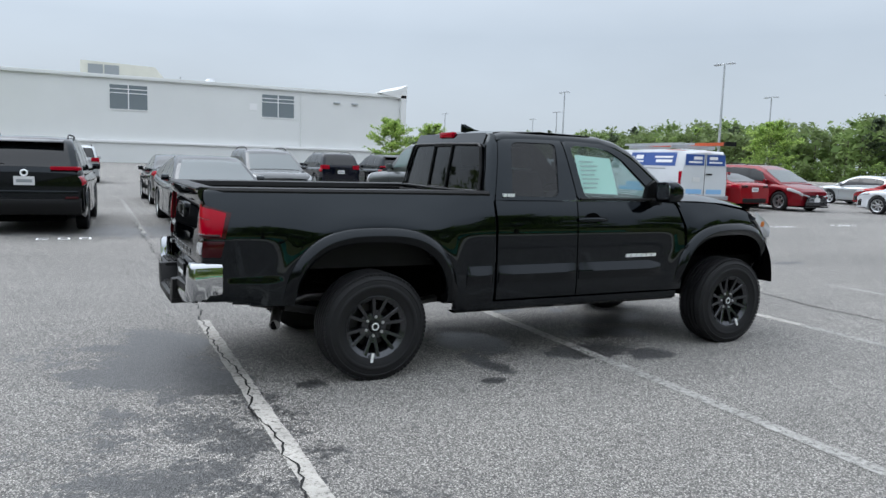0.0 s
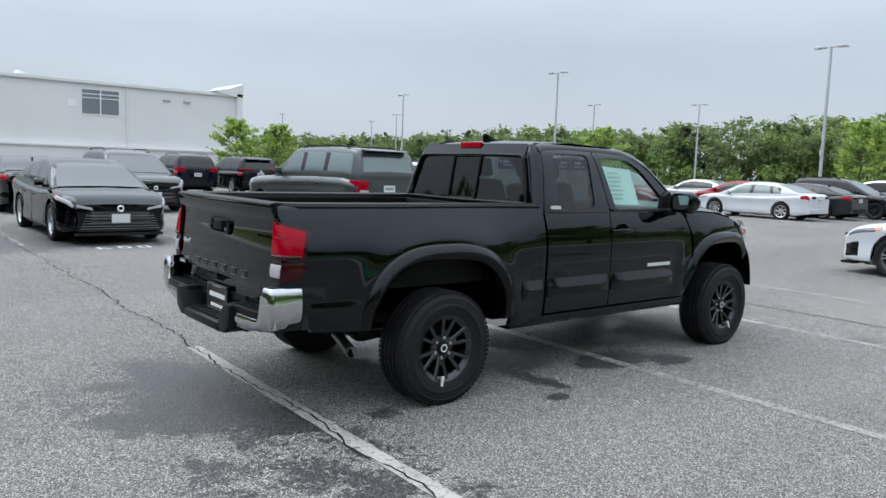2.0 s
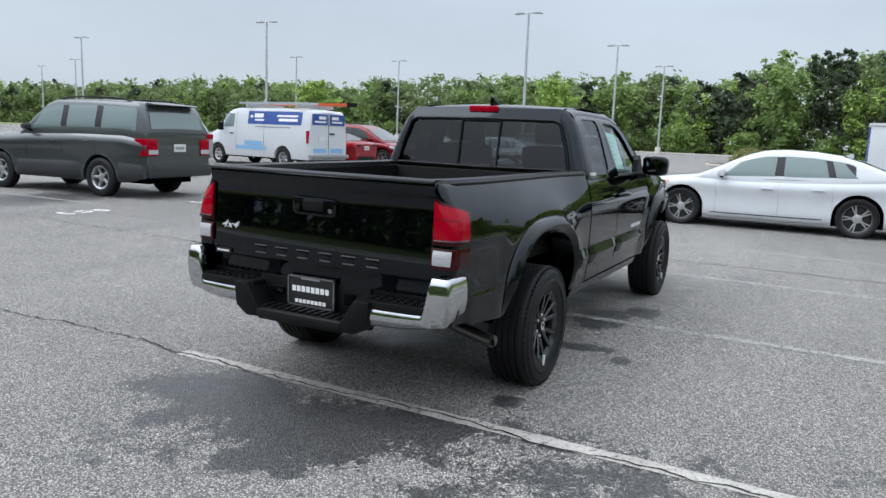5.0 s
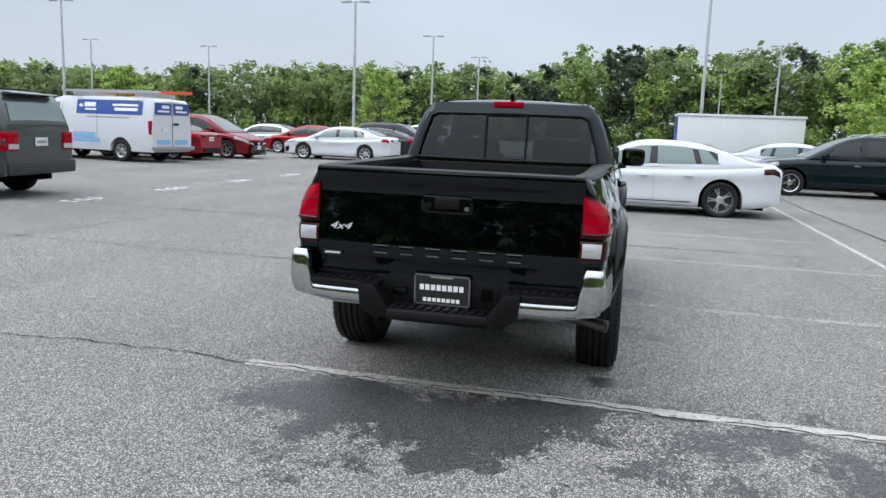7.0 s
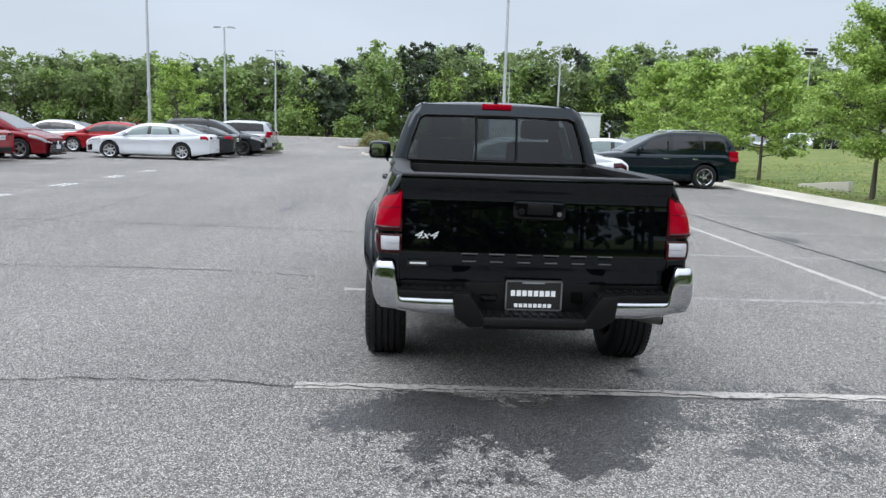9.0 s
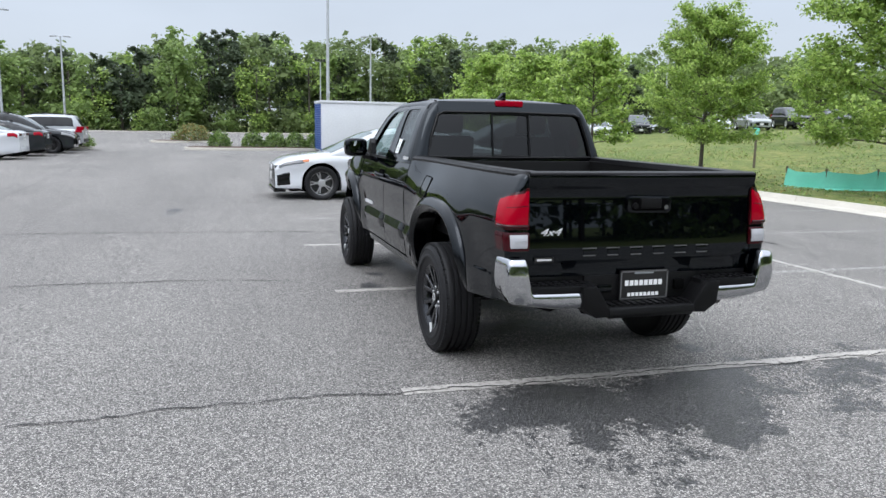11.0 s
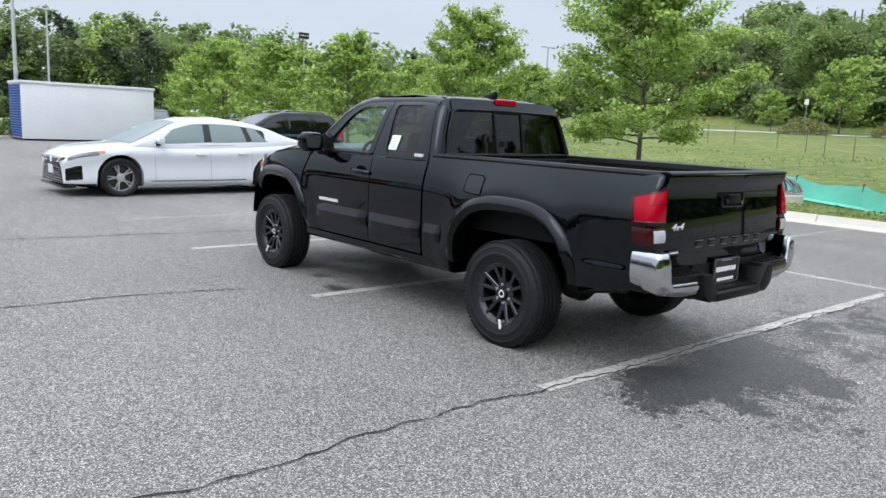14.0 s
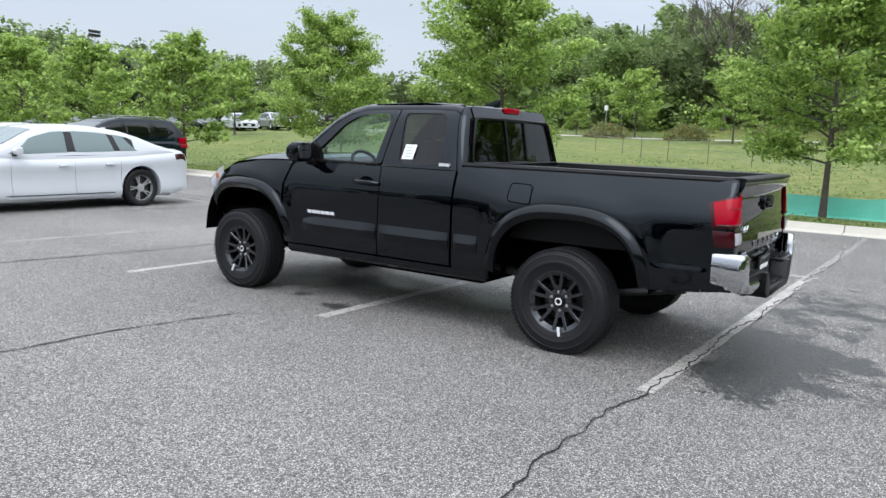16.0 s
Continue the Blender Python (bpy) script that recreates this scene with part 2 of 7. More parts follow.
MAT["dark_red_lens"] = principled("dark_red_lens", (0.035, 0.002, 0.004), 0.08, spec=0.3)
MAT["clear_lens"] = principled("clear_lens", (0.42, 0.42, 0.44), 0.12, coat=1.0)
MAT["headlight_lens"] = principled("smoked_headlight", (0.26, 0.265, 0.27), 0.08, coat=1.0)
MAT["dark_headlight"] = principled("dark_headlight", (0.07, 0.075, 0.08), 0.06, coat=1.0)
MAT["amber_lens"] = principled("amber_lens", (0.5, 0.14, 0.03), 0.15, coat=1.0)
MAT["tint_glass"] = glass("privacy_glass", (0.10, 0.108, 0.112))
MAT["glass"] = glass("clear_car_glass", (0.76, 0.88, 0.85))
MAT["car_window"] = principled("dark_car_window", (0.0025, 0.003, 0.0035), 0.03, spec=0.6)
MAT["car_window_light"] = principled("pale_car_window", (0.13, 0.18, 0.175), 0.03, spec=0.8)
MAT["interior"] = varied("grey_seat_cloth", (0.06, 0.06, 0.062), 0.85, 0.15, 20, 200)
MAT["paper"] = principled("white_paper", (0.78, 0.80, 0.78), 0.7)
MAT["print"] = principled("grey_print", (0.25, 0.27, 0.28), 0.7)
MAT["plate"] = principled("plate_white", (0.62, 0.62, 0.62), 0.45)
MAT["plate_black"] = principled("plate_black", (0.01, 0.01, 0.01), 0.35)
MAT["white"] = principled("plain_white", (0.8, 0.8, 0.8), 0.5)
MAT["white_paint"] = paint("white_car_paint", (0.60, 0.62, 0.645))
MAT["silver_paint"] = paint("silver_car_paint", (0.42, 0.44, 0.45), 0.6)
MAT["grey_paint"] = paint("grey_car_paint", (0.088, 0.097, 0.098), 0.6)
MAT["dark_grey_paint"] = paint("dark_grey_car_paint", (0.028, 0.031, 0.034), 0.4)
MAT["red_paint"] = paint("red_car_paint", (0.26, 0.008, 0.012), 0.2)
MAT["maroon_paint"] = paint("maroon_car_paint", (0.17, 0.008, 0.014), 0.2)
MAT["teal_paint"] = paint("dark_teal_car_paint", (0.003, 0.010, 0.015), 0.3)
MAT["navy_paint"] = paint("navy_car_paint", (0.003, 0.004, 0.010), 0.3)
MAT["blue_sign"] = principled("blue_decal", (0.02, 0.07, 0.28), 0.4)
MAT["galvanised"] = varied("galvanised_steel", (0.46, 0.48, 0.50), 0.45, 0.1, 2, 60, metal=0.5, relief=0)
MAT["wall"] = varied("painted_wall_panel", (0.70, 0.71, 0.70), 0.7, 0.04, 0.3, 20, relief=0.1)
MAT["container"] = varied("white_container_paint", (0.62, 0.64, 0.66), 0.5, 0.05, 0.8, 12, relief=0.05)
MAT["orange"] = principled("orange_ladder", (0.5, 0.08, 0.02), 0.5)


# ---- geometry helpers ----
class Geo:
    """Vertices and faces gathered for one mesh."""

    def __init__(self):
        self.v, self.f = [], []

    def add(self, verts, faces):
        o = len(self.v)
        self.v.extend(tuple(p) for p in verts)
        self.f.extend(tuple(o + i for i in q) for q in faces)
        return self

    def box(self, x0, x1, y0, y1, z0, z1):
        v = [(x, y, z) for x in (x0, x1) for y in (y0, y1) for z in (z0, z1)]
        return self.add(v, [(0, 1, 3, 2), (4, 6, 7, 5), (0, 4, 5, 1), (2, 3, 7, 6), (0, 2, 6, 4), (1, 5, 7, 3)])

    def grid(self, rows, closed=False):
        n = len(rows[0])
        v = [p for r in rows for p in r]
        f = []
        for i in range(len(rows) - 1):
            for j in range(n if closed else n - 1):
                k = (j + 1) % n
                f.append((i * n + j, i * n + k, (i + 1) * n + k, (i + 1) * n + j))
        return self.add(v, f)

    def loft(self, rings):
        """Closed rings, capped at both ends."""
        self.grid(rings, True)
        n, o = len(rings[0]), len(self.v) - len(rings) * len(rings[0])
        self.f.append(tuple(o + j for j in reversed(range(n))))
        self.f.append(tuple(o + (len(rings) - 1) * n + j for j in range(n)))
        return self

    def tube(self, pts, r, n=8):
        pts = [Vector(p) for p in pts]
        rs = r if isinstance(r, (list, tuple)) else [r] * len(pts)
        rings = []
        up = Vector((0.3, 0.2, 1)).normalized()
        for i, p in enumerate(pts):
            d = (pts[min(i + 1, len(pts) - 1)] - pts[max(i - 1, 0)]).normalized()
            a = d.cross(up)
            if a.length < 0.1:
                a = d.cross(Vector((1, 0, 0)))
            a.normalize()
            b = d.cross(a)
            rings.append([p + (a * math.cos(t) + b * math.sin(t)) * rs[i] for t in [2 * math.pi * k / n for k in range(n)]])
        return self.loft(rings)

    def prism(self, poly, axis, a, b):
        """A polygon in the plane across the axis, drawn out from a to b."""
        def put(p, w):
            return {"x": (w, p[0], p[1]), "y": (p[0], w, p[1]), "z": (p[0], p[1], w)}[axis]
        n = len(poly)
        self.add([put(p, w) for w in (a, b) for p in poly],
                 [tuple(range(n)), tuple(range(2 * n - 1, n - 1, -1))] + [(i, i + n, (i + 1) % n + n, (i + 1) % n) for i in range(n)])
        return self

    def lathe(self, profile, n=48, axis="y", center=(0, 0, 0)):
        """Profile of (radius, offset along the axis), turned round it."""
        rows = []
        for r, w in profile:
            row = []
            for k in range(n):
                t = 2 * math.pi * k / n
                c, s = r * math.cos(t), r * math.sin(t)
                p = {"y": (c, w, s), "x": (w, c, s), "z": (c, s, w)}[axis]
                row.append(tuple(p[i] + center[i] for i in range(3)))
            rows.append(row)
        return self.grid(rows, True)

    def move(self, m):
        self.v = [tuple(m @ Vector(p)) for p in self.v]
        return self

    def mesh(self, name, mat, smooth=35, bevel=0.0, segments=2):
        me = bpy.data.meshes.new(name)
        me.from_pydata(self.v, [], self.f)
        bm = bmesh.new(); bm.from_mesh(me)
        bmesh.ops.recalc_face_normals(bm, faces=bm.faces)
        if bevel:
            sharp = [ed for ed in bm.edges if len(ed.link_faces) == 2 and ed.calc_face_angle() > 0.5]
            bmesh.ops.bevel(bm, geom=sharp, offset=bevel, segments=segments, profile=0.6, affect="EDGES", clamp_overlap=True)
        bm.to_mesh(me); bm.free()
        if smooth:
            me.shade_smooth()
            me.set_sharp_from_angle(angle=radians(smooth))
        if mat:
            me.materials.append(mat)
        return me


def part(name, geo, mat, parent=None, label="", smooth=35, bevel=0.0):
    me = geo if isinstance(geo, bpy.types.Mesh) else geo.mesh(name, MAT[mat] if isinstance(mat, str) else mat, smooth, bevel)
    ob = new(name, me)
    if parent:
        ob.parent = parent
    return tagged(ob, label)


def thing(name, label, category, at=(0, 0, 0), turn=0, group="", kind=""):
    ob = new(name)
    ob.matrix_basis = pose(*at, 0, 0, turn)
    ob.empty_display_size = 0.2
    return tagged(ob, label, category, group, kind)


def text_mesh(name, body, size, depth, mat, shear=0.0):
    cu = bpy.data.curves.new(name, "FONT")
    cu.body, cu.size, cu.extrude, cu.shear = body, size, depth, shear
    cu.align_x, cu.align_y = "CENTER", "CENTER"
    tmp = bpy.data.objects.new(name, cu)
    scene.collection.objects.link(tmp)
    me = bpy.data.meshes.new_from_object(tmp.evaluated_get(bpy.context.evaluated_depsgraph_get()))
    bpy.data.objects.remove(tmp)
    me.materials.clear(); me.materials.append(MAT[mat])
    return me


def lerp(a, b, t):
    return a + (b - a) * t


def table(x, pts):
    """Straight-line look-up in rows of (x, value), smoothed at the knots."""
    if x <= pts[0][0]:
        return pts[0][1]
    for (a, p), (b, q) in zip(pts, pts[1:]):
        if x <= b:
            return lerp(p, q, (x - a) / (b - a))
    return pts[-1][1]


def spline(x, pts):
    """Smooth curve through rows of (x, value)."""
    if x <= pts[0][0]:
        return pts[0][1]
    if x >= pts[-1][0]:
        return pts[-1][1]
    for i in range(len(pts) - 1):
        (a, p), (b, q) = pts[i], pts[i + 1]
        if x <= b:
            break
    (o, n), (c, r) = pts[max(i - 1, 0)], pts[min(i + 2, len(pts) - 1)]
    m0, m1, h = (q - n) / (b - o), (r - p) / (c - a), b - a
    t = (x - a) / h
    return p * (2 * t ** 3 - 3 * t * t + 1) + m0 * h * (t ** 3 - 2 * t * t + t) + q * (3 * t * t - 2 * t ** 3) + m1 * h * (t ** 3 - t * t)


def ease(a, b, x):
    t = min(1.0, max(0.0, (x - a) / (b - a)))
    return t * t * (3 - 2 * t)


def soft_table(x, pts, w):
    return sum(table(x + w * k / 3, pts) for k in (-3, -2, -1, 0, 1, 2, 3)) / 7
MAT["mirror_glass"] = principled("mirror_glass", (0.36, 0.38, 0.40), 0.02, 1.0)
MAT["bed_liner"] = varied("black_bed_liner", (0.005, 0.005, 0.005), 0.6, 0.2, 10, 120, relief=0.3)
bsdf(MAT["bed_liner"]).inputs["Specular IOR Level"].default_value = 0.2
MAT["badge_dim"] = principled("dim_silver_edge", (0.22, 0.22, 0.225), 0.35, 0.8)
MAT["red_mark"] = principled("red_and_white_mark", (0.5, 0.12, 0.12), 0.5)
MAT["exhaust"] = principled("dull_exhaust_steel", (0.16, 0.155, 0.15), 0.35, 0.9)
MAT["paper_teal"] = principled("sheet_behind_glass", (0.56, 0.74, 0.70), 0.7)
MAT["print_pale"] = principled("pale_print", (0.40, 0.46, 0.46), 0.7)


# ---- ground, parking lot, kerbs ----
LOT = pose(0, 0, 0, 0, 0, -1.0)      # the stalls lie slightly askew to the pickup


def ground_height(x, y):
    """The lawn beyond the kerb: a shallow swale, then a bank."""
    if y > -10.0 or x > 62:
        return -0.05
    d = -10.0 - y
    h = table(d, ((0, 0.12), (1.2, 0.16), (3.0, 0.02), (6.0, 0.25), (14, 0.85), (34, 1.85), (44, 2.3), (60, 5.0), (80, 8.0), (120, 13), (260, 20)))
    k = min(1, max(0, (62 - x) / 13), max(0, (x + 6.5) / 3.0))
    return -0.05 + (h + 0.05) * k + 0.05 * math.sin(x * 0.31) * math.sin(y * 0.23) * min(1, d / 4) * k


def sheet(name, xs, ys, height, mat, label, category):
    g = Geo().grid([[(x, y, height(x, y)) for y in ys] for x in xs])
    return tagged(part(name, g, mat, None), label, category, kind="structure")


def grass_material():
    m = principled("lawn_grass", (0.12, 0.17, 0.035), 0.9)
    a, b, c = noise_node(m, 0.18, 6, 0.65), noise_node(m, 2.2, 6, 0.7), noise_node(m, 42, 4, 0.7, (1, 1, 0.4))
    base = ramp_node(m, a.outputs[0], ((0.36, (0.07, 0.125, 0.022)), (0.62, (0.185, 0.195, 0.055)))).outputs[0]
    base = mix_node(m, base, ramp_node(m, b.outputs[0], ((0.36, (0.04, 0.085, 0.015)), (0.5, (0.125, 0.17, 0.035)), (0.66, (0.29, 0.25, 0.11)))).outputs[0], 0.6)
    base = mix_node(m, base, ramp_node(m, c.outputs[0], ((0.3, (0.45, 0.5, 0.4)), (0.7, (1.5, 1.45, 1.3)))).outputs[0], 0.8, "MULTIPLY")
    tuft = noise_node(m, 7.5, 5, 0.75)
    base = mix_node(m, base, ramp_node(m, tuft.outputs[0], ((0.34, (0.5, 0.58, 0.45)), (0.66, (1.5, 1.42, 1.35)))).outputs[0], 0.75, "MULTIPLY")
    set_color(m, base)
    bump(m, tuft.outputs[0], 0.9, 0.06)
    return m


MAT["grass"] = grass_material()
steps = [-1500, -700, -400, -250, -160, -110] + list(range(-80, -20, 5)) + [-20 + 1.5 * k for k in range(56)] + list(range(66, 110, 6)) + [130, 170, 250, 400, 700, 1500]
ysteps = [-1500, -800, -500, -350, -250, -180, -140, -110, -90, -75] + list(range(-64, -24, 4)) + [-24 + 0.7 * k for k in range(21)] + [-9.985, -8, 0, 60, 200, 600, 1500]
sheet("ground", steps, ysteps, ground_height, "grass", "green and straw-coloured mown lawn beyond the parking lot", "ground")

lot = Geo()
# stops at x -14: unseen lawn beyond is added to darken the tailgate's reflection
lot.grid([[(x, y, 0.0) for y in (-9.86, 0, 9, 20, 60, 150)] for x in (-14, -12, 0, 8, 20, 60, 104)])
lot.box(-14, 104, -9.86, 150, -0.3, -0.02)
# unseen asphalt strip, added so the tailgate mirrors grey instead of grass
lot.grid([[(x, y, 0.0) for y in (-48, -30, -9.86)] for x in (-14, -6.6)])
tagged(part("parking_lot", lot, "asphalt", None, smooth=0), "worn grey asphalt parking lot with damp patches and cracks", "parking lot", kind="structure")


def ribbon(g, pts, width, z=0.004, seed=0, rag=0.0):
    """A flat strip along pts, with a ragged edge."""
    rng = random.Random(seed)
    rows = []
    for i, (x, y) in enumerate(pts):
        a, b = pts[max(0, i - 1)], pts[min(len(pts) - 1, i + 1)]
        dx, dy = b[0] - a[0], b[1] - a[1]
        n = math.hypot(dx, dy) or 1
        w1, w2 = (width / 2 * (1 + rng.uniform(-rag, rag)) for _ in "ab")
        rows.append([(x - dy / n * w1, y + dx / n * w1, z), (x + dy / n * w2, y - dx / n * w2, z)])
    return g.grid(rows)


def stall_line(a, b, width=0.1, wear=0.12, seed=1, label="faded white painted stall line on the asphalt"):
    a, b = LOT @ Vector((*a, 0)), LOT @ Vector((*b, 0))
    n = max(4, int((b - a).length / 0.1))
    pts = [(lerp(a.x, b.x, i / n), lerp(a.y, b.y, i / n)) for i in range(n + 1)]
    return tagged(part("stall_line", ribbon(Geo(), pts, width, 0.004, seed, wear), "line" if seed == 0 else "line_faint", None, smooth=0), label, "road marking", "stall lines", "structure")


for k in range(-3, 13):
    x = -0.808 + 2.668 * k
    if k == 0:
        stall_line((x, 1.29), (x, -4.0), 0.105, seed=0)
    elif k > 0:
        stall_line((x, 1.29), (x, -0.55), 0.105, seed=0 if k < 3 else k + 7)
        stall_line((x, -0.56), (x, -4.0), 0.105, seed=k)
    if k >= 0:
        stall_line((x, -4.1), (x, -9.3), 0.1, seed=k + 20)
    stall_line((x, 9.1), (x, 14.3), 0.1, seed=k + 40)
    stall_line((x, 14.4), (x, 19.6), 0.1, seed=k + 60)
stall_line((-0.9, -4.0), (33.0, -4.0), 0.085, wear=0.3, seed=0)
stall_line((-9, 14.35), (33.0, 14.35), 0.1, seed=91)


def crack(pts, width, seed, jag=0.03, label="thin jagged open crack in the asphalt"):
    rng = random.Random(seed)
    out = []
    drift = 0
    for (ax, ay), (bx, by) in zip(pts, pts[1:]):
        n = max(2, int(math.hypot(bx - ax, by - ay) / 0.05))
        for i in range(n):
            t = i / n
            drift = drift * 0.85 + rng.uniform(-jag, jag) * 0.55
            out.append((lerp(ax, bx, t) + drift, lerp(ay, by, t) + rng.uniform(-0.01, 0.01)))
    g = Geo()
    ribbon(g, out, width, 0.007, seed, 0.75)
    tagged(part("crack", g, "crack", None, smooth=0), label, "crack", "cracks in the asphalt", "structure")


crack([(-0.93, -9.5), (-0.91, -3.5), (-0.865, -1.0), (-0.81, 1.2), (-0.72, 2.3), (-0.78, 3.0), (-0.75, 3.9), (-0.7, 9), (-0.6, 14)], 0.0105, 1, 0.04)
crack([(2.4, 1.6), (2.62, 2.4), (2.66, 4.2), (2.72, 5.6), (2.9, 9.0)], 0.015, 2)
crack([(5.5, -3.6), (5.55, 0.1), (6.0, 2.8), (6.3, 8.2)], 0.022, 3)
crack([(3.4, -5.0), (6.2, -4.95), (9.65, -4.93), (13.4, -4.88), (18, -5.0)], 0.03, 4, 0.04)
crack([(-4, 6.1), (2, 6.3), (7, 5.9), (16, 6.2), (30, 6.0)], 0.012, 5)
crack([(9.6, -3), (9.9, 0), (9.7, 4.5)], 0.012, 6)

for x0 in (-1.95, 0.72, 3.8, 6.6, 9.4, 12.4, 15.4, 18.0):
    mark = thing("stall_number", "white stencilled stall number, worn and unreadable", "road marking", (x0, 8.4 + 0.012 * x0, 0), 0, "stall numbers", "structure")
    for i in range(3):
        g = Geo()
        x = -0.32 + 0.32 * i
        ribbon(g, [(x - 0.09, -0.12), (x + 0.09, -0.12)], 0.05, 0.005)
        ribbon(g, [(x - 0.09, 0.12), (x + 0.09, 0.12)], 0.05, 0.005)
        ribbon(g, [(x - 0.075, -0.1), (x - 0.075, 0.1)], 0.04, 0.006)
        if i:
            ribbon(g, [(x + 0.075, -0.1), (x + 0.075, 0.1)], 0.04, 0.006)
        part("stencil_bar", g, "white", mark, smooth=0)


def kerb(pts, width=0.16, height=0.14, label="pale concrete kerb along the edge of the lawn", gutter=0.42):
    """Kerb stones laid end to end along a line, with a flat gutter."""
    k = thing("kerb", label, "kerb", kind="structure")
    for (ax, ay), (bx, by) in zip(pts, pts[1:]):
        d = Vector((bx - ax, by - ay, 0)); n = max(1, round(d.length / 3.0))
        turn = math.degrees(math.atan2(d.y, d.x))
        L = d.length / n
        key = ("kerb", round(L, 2), width)
        if key not in SHARED:
            g = Geo().prism([(-width / 2, -0.2), (width / 2 + gutter, -0.2), (width / 2 + gutter, 0.012), (width / 2 + 0.02, 0.025), (width / 2 - 0.03, height), (-width / 2, height)], "x", 0.006, L - 0.006)
            g.v = [(p[0], -p[1], p[2]) for p in g.v]
            SHARED[key] = g.mesh("kerb_stone", MAT["kerb"], 30, 0.018)
        for i in range(n):
            o = part("kerb_stone", SHARED[key], None, k)
            o.matrix_basis = pose(ax + d.x * i / n, ay + d.y * i / n, 0, 0, 0, turn)
    return k


SHARED = {}
kerb([(66, -9.95), (-3.6, -9.95)])
# unseen kerb, added where the lot is cut off behind
kerb([(-14.1, -9.95), (-14.1, 60)], label="pale concrete kerb, unseen, added at the lot's rear end")
kerb([(102, -40), (102, 150)], label="pale concrete kerb along the far edge of the lot")


def island(at, length, width, turn, label):
    """A raised planting island with kerbs and mulch."""
    t = thing("planting_island", label, "planting island", (*at, 0), turn, kind="structure")
    def outline(inset):
        r = width / 2 - inset
        pts = []
        for s, base in ((1, -90), (-1, 90)):
            for k in range(9):
                a = radians(base + 180 * k / 8)
                pts.append((s * (length / 2 - width / 2) + r * math.cos(a), r * math.sin(a)))
        return pts
    part("kerb_ring", Geo().prism(outline(0), "z", -0.1, 0.14), "kerb", t, bevel=0.02)
    part("mulch", Geo().prism(outline(0.16), "z", 0.0, 0.165), "mulch", t, bevel=0.03)
    return t


MAT["mulch"] = varied("bark_mulch", (0.07, 0.04, 0.025), 0.95, 0.4, 3, 30, relief=0.9)
island((38.5, -1.2), 9.5, 2.2, -85, "concrete-kerbed planting island with bark mulch")
island((53, 3.4), 6.0, 3.0, -60, "concrete-kerbed planting island with bark mulch and a shrub")
island((37.5, 10.4), 5.0, 1.8, 88, "narrow concrete-kerbed planting island at the row's end")

# ---- dealership building ----
bld = thing("dealership_building", "long pale grey flat-roofed building with white panel walls", "building", (0.4, 105.6, -1.1))
bld.scale = (1.74, 1.74, 1.74)
part("wall", Geo().box(-60, 25.75, 0, 40, -0.2, 7.05), "wall", bld)
part("plinth", Geo().box(-60, 25.85, -0.25, 0.002, -0.2, 2.15), "wall", bld)
part("ledge", Geo().box(-60, 25.95, -0.4, 0.0, 2.15, 2.35), "white", bld, bevel=0.02)
part("roof_edge", Geo().box(-60, 25.45, -0.22, 0.6, 7.05, 7.32), "wall", bld, "pale metal roof edging", bevel=0.02)
part("end_fin", Geo().prism([(25.25, 7.05), (26.1, 7.05), (26.1, 8.25), (25.9, 8.1), (25.0, 7.75), (23.4, 7.42)], "y", -0.35, 6), "wall", bld, "pale wedge parapet at the corner")
part("corner_pier", Geo().box(25.55, 26.05, -0.35, 6, -0.2, 7.3), "wall", bld)
MAT["office_glass"] = principled("grey_office_glazing", (0.15, 0.18, 0.195), 0.06, spec=0.8)
for wx in (1.4, 13.08, -10.5, -22.3):
    win = part("window", Geo().box(wx, wx + 2.7, -0.03, 0.05, 4.75, 6.6), "office_glass", bld, "grey-glazed window with white transoms")
    for z in (6.25, 5.95):
        part("transom", Geo().box(wx, wx + 2.7, -0.07, -0.03, z, z + 0.06), "white", win)
    part("mullion", Geo().box(wx + 1.3, wx + 1.37, -0.08, -0.03, 4.75, 6.6), "white", win)
    part("frame", Geo().box(wx - 0.06, wx + 2.76, -0.05, -0.02, 4.67, 4.75), "white", win)
for lx in (19.3, 20.95):
    part("wall_lamp", Geo().box(lx, lx + 0.55, -0.2, 0, 6.2, 6.34), "galvanised", bld, "small grey wall lamp", bevel=0.02)
part("downpipe", Geo().tube([(16.4, -0.08, 2.4), (16.4, -0.08, 7.0)], 0.07), "wall", bld)
part("wall_plate", Geo().box(12.05, 12.65, -0.04, 0, 5.25, 5.8), "white", bld)
unit = thing("rooftop_unit", "cream sheet-metal air handling unit on the roof", "air handler", (1.4, 109.4, 11.0))
unit.scale = (1.79, 1.74, 1.8)
MAT["cream"] = varied("cream_sheet_metal", (0.55, 0.54, 0.47), 0.6, 0.06, 1, 20)
part("housing", Geo().prism([(-1.1, 0.0), (5.3, 0.0), (4.9, 0.5), (4.2, 1.35), (-1.1, 1.5)], "y", 0, 2.4), "cream", unit, bevel=0.02)
for k in range(2):
    part("louvre", Geo().box(-0.6 + 1.15 * k, 0.45 + 1.15 * k, -0.04, 0.0, 0.35, 1.25), "print", unit)
fan = thing("roof_vent", "small grey round roof vent", "vent", (16.5, 109.4, 11.3))
fan.scale = (1.74, 1.74, 1.74)
part("cowl", Geo().lathe([(0.0, 0.0), (0.45, 0.0), (0.5, 0.35), (0.3, 0.6), (0.0, 0.65)], 16, "z"), "galvanised", fan)
part("stack", Geo().tube([(-2.4, 0, 0), (-2.4, 0, 0.6)], 0.06), "galvanised", fan)

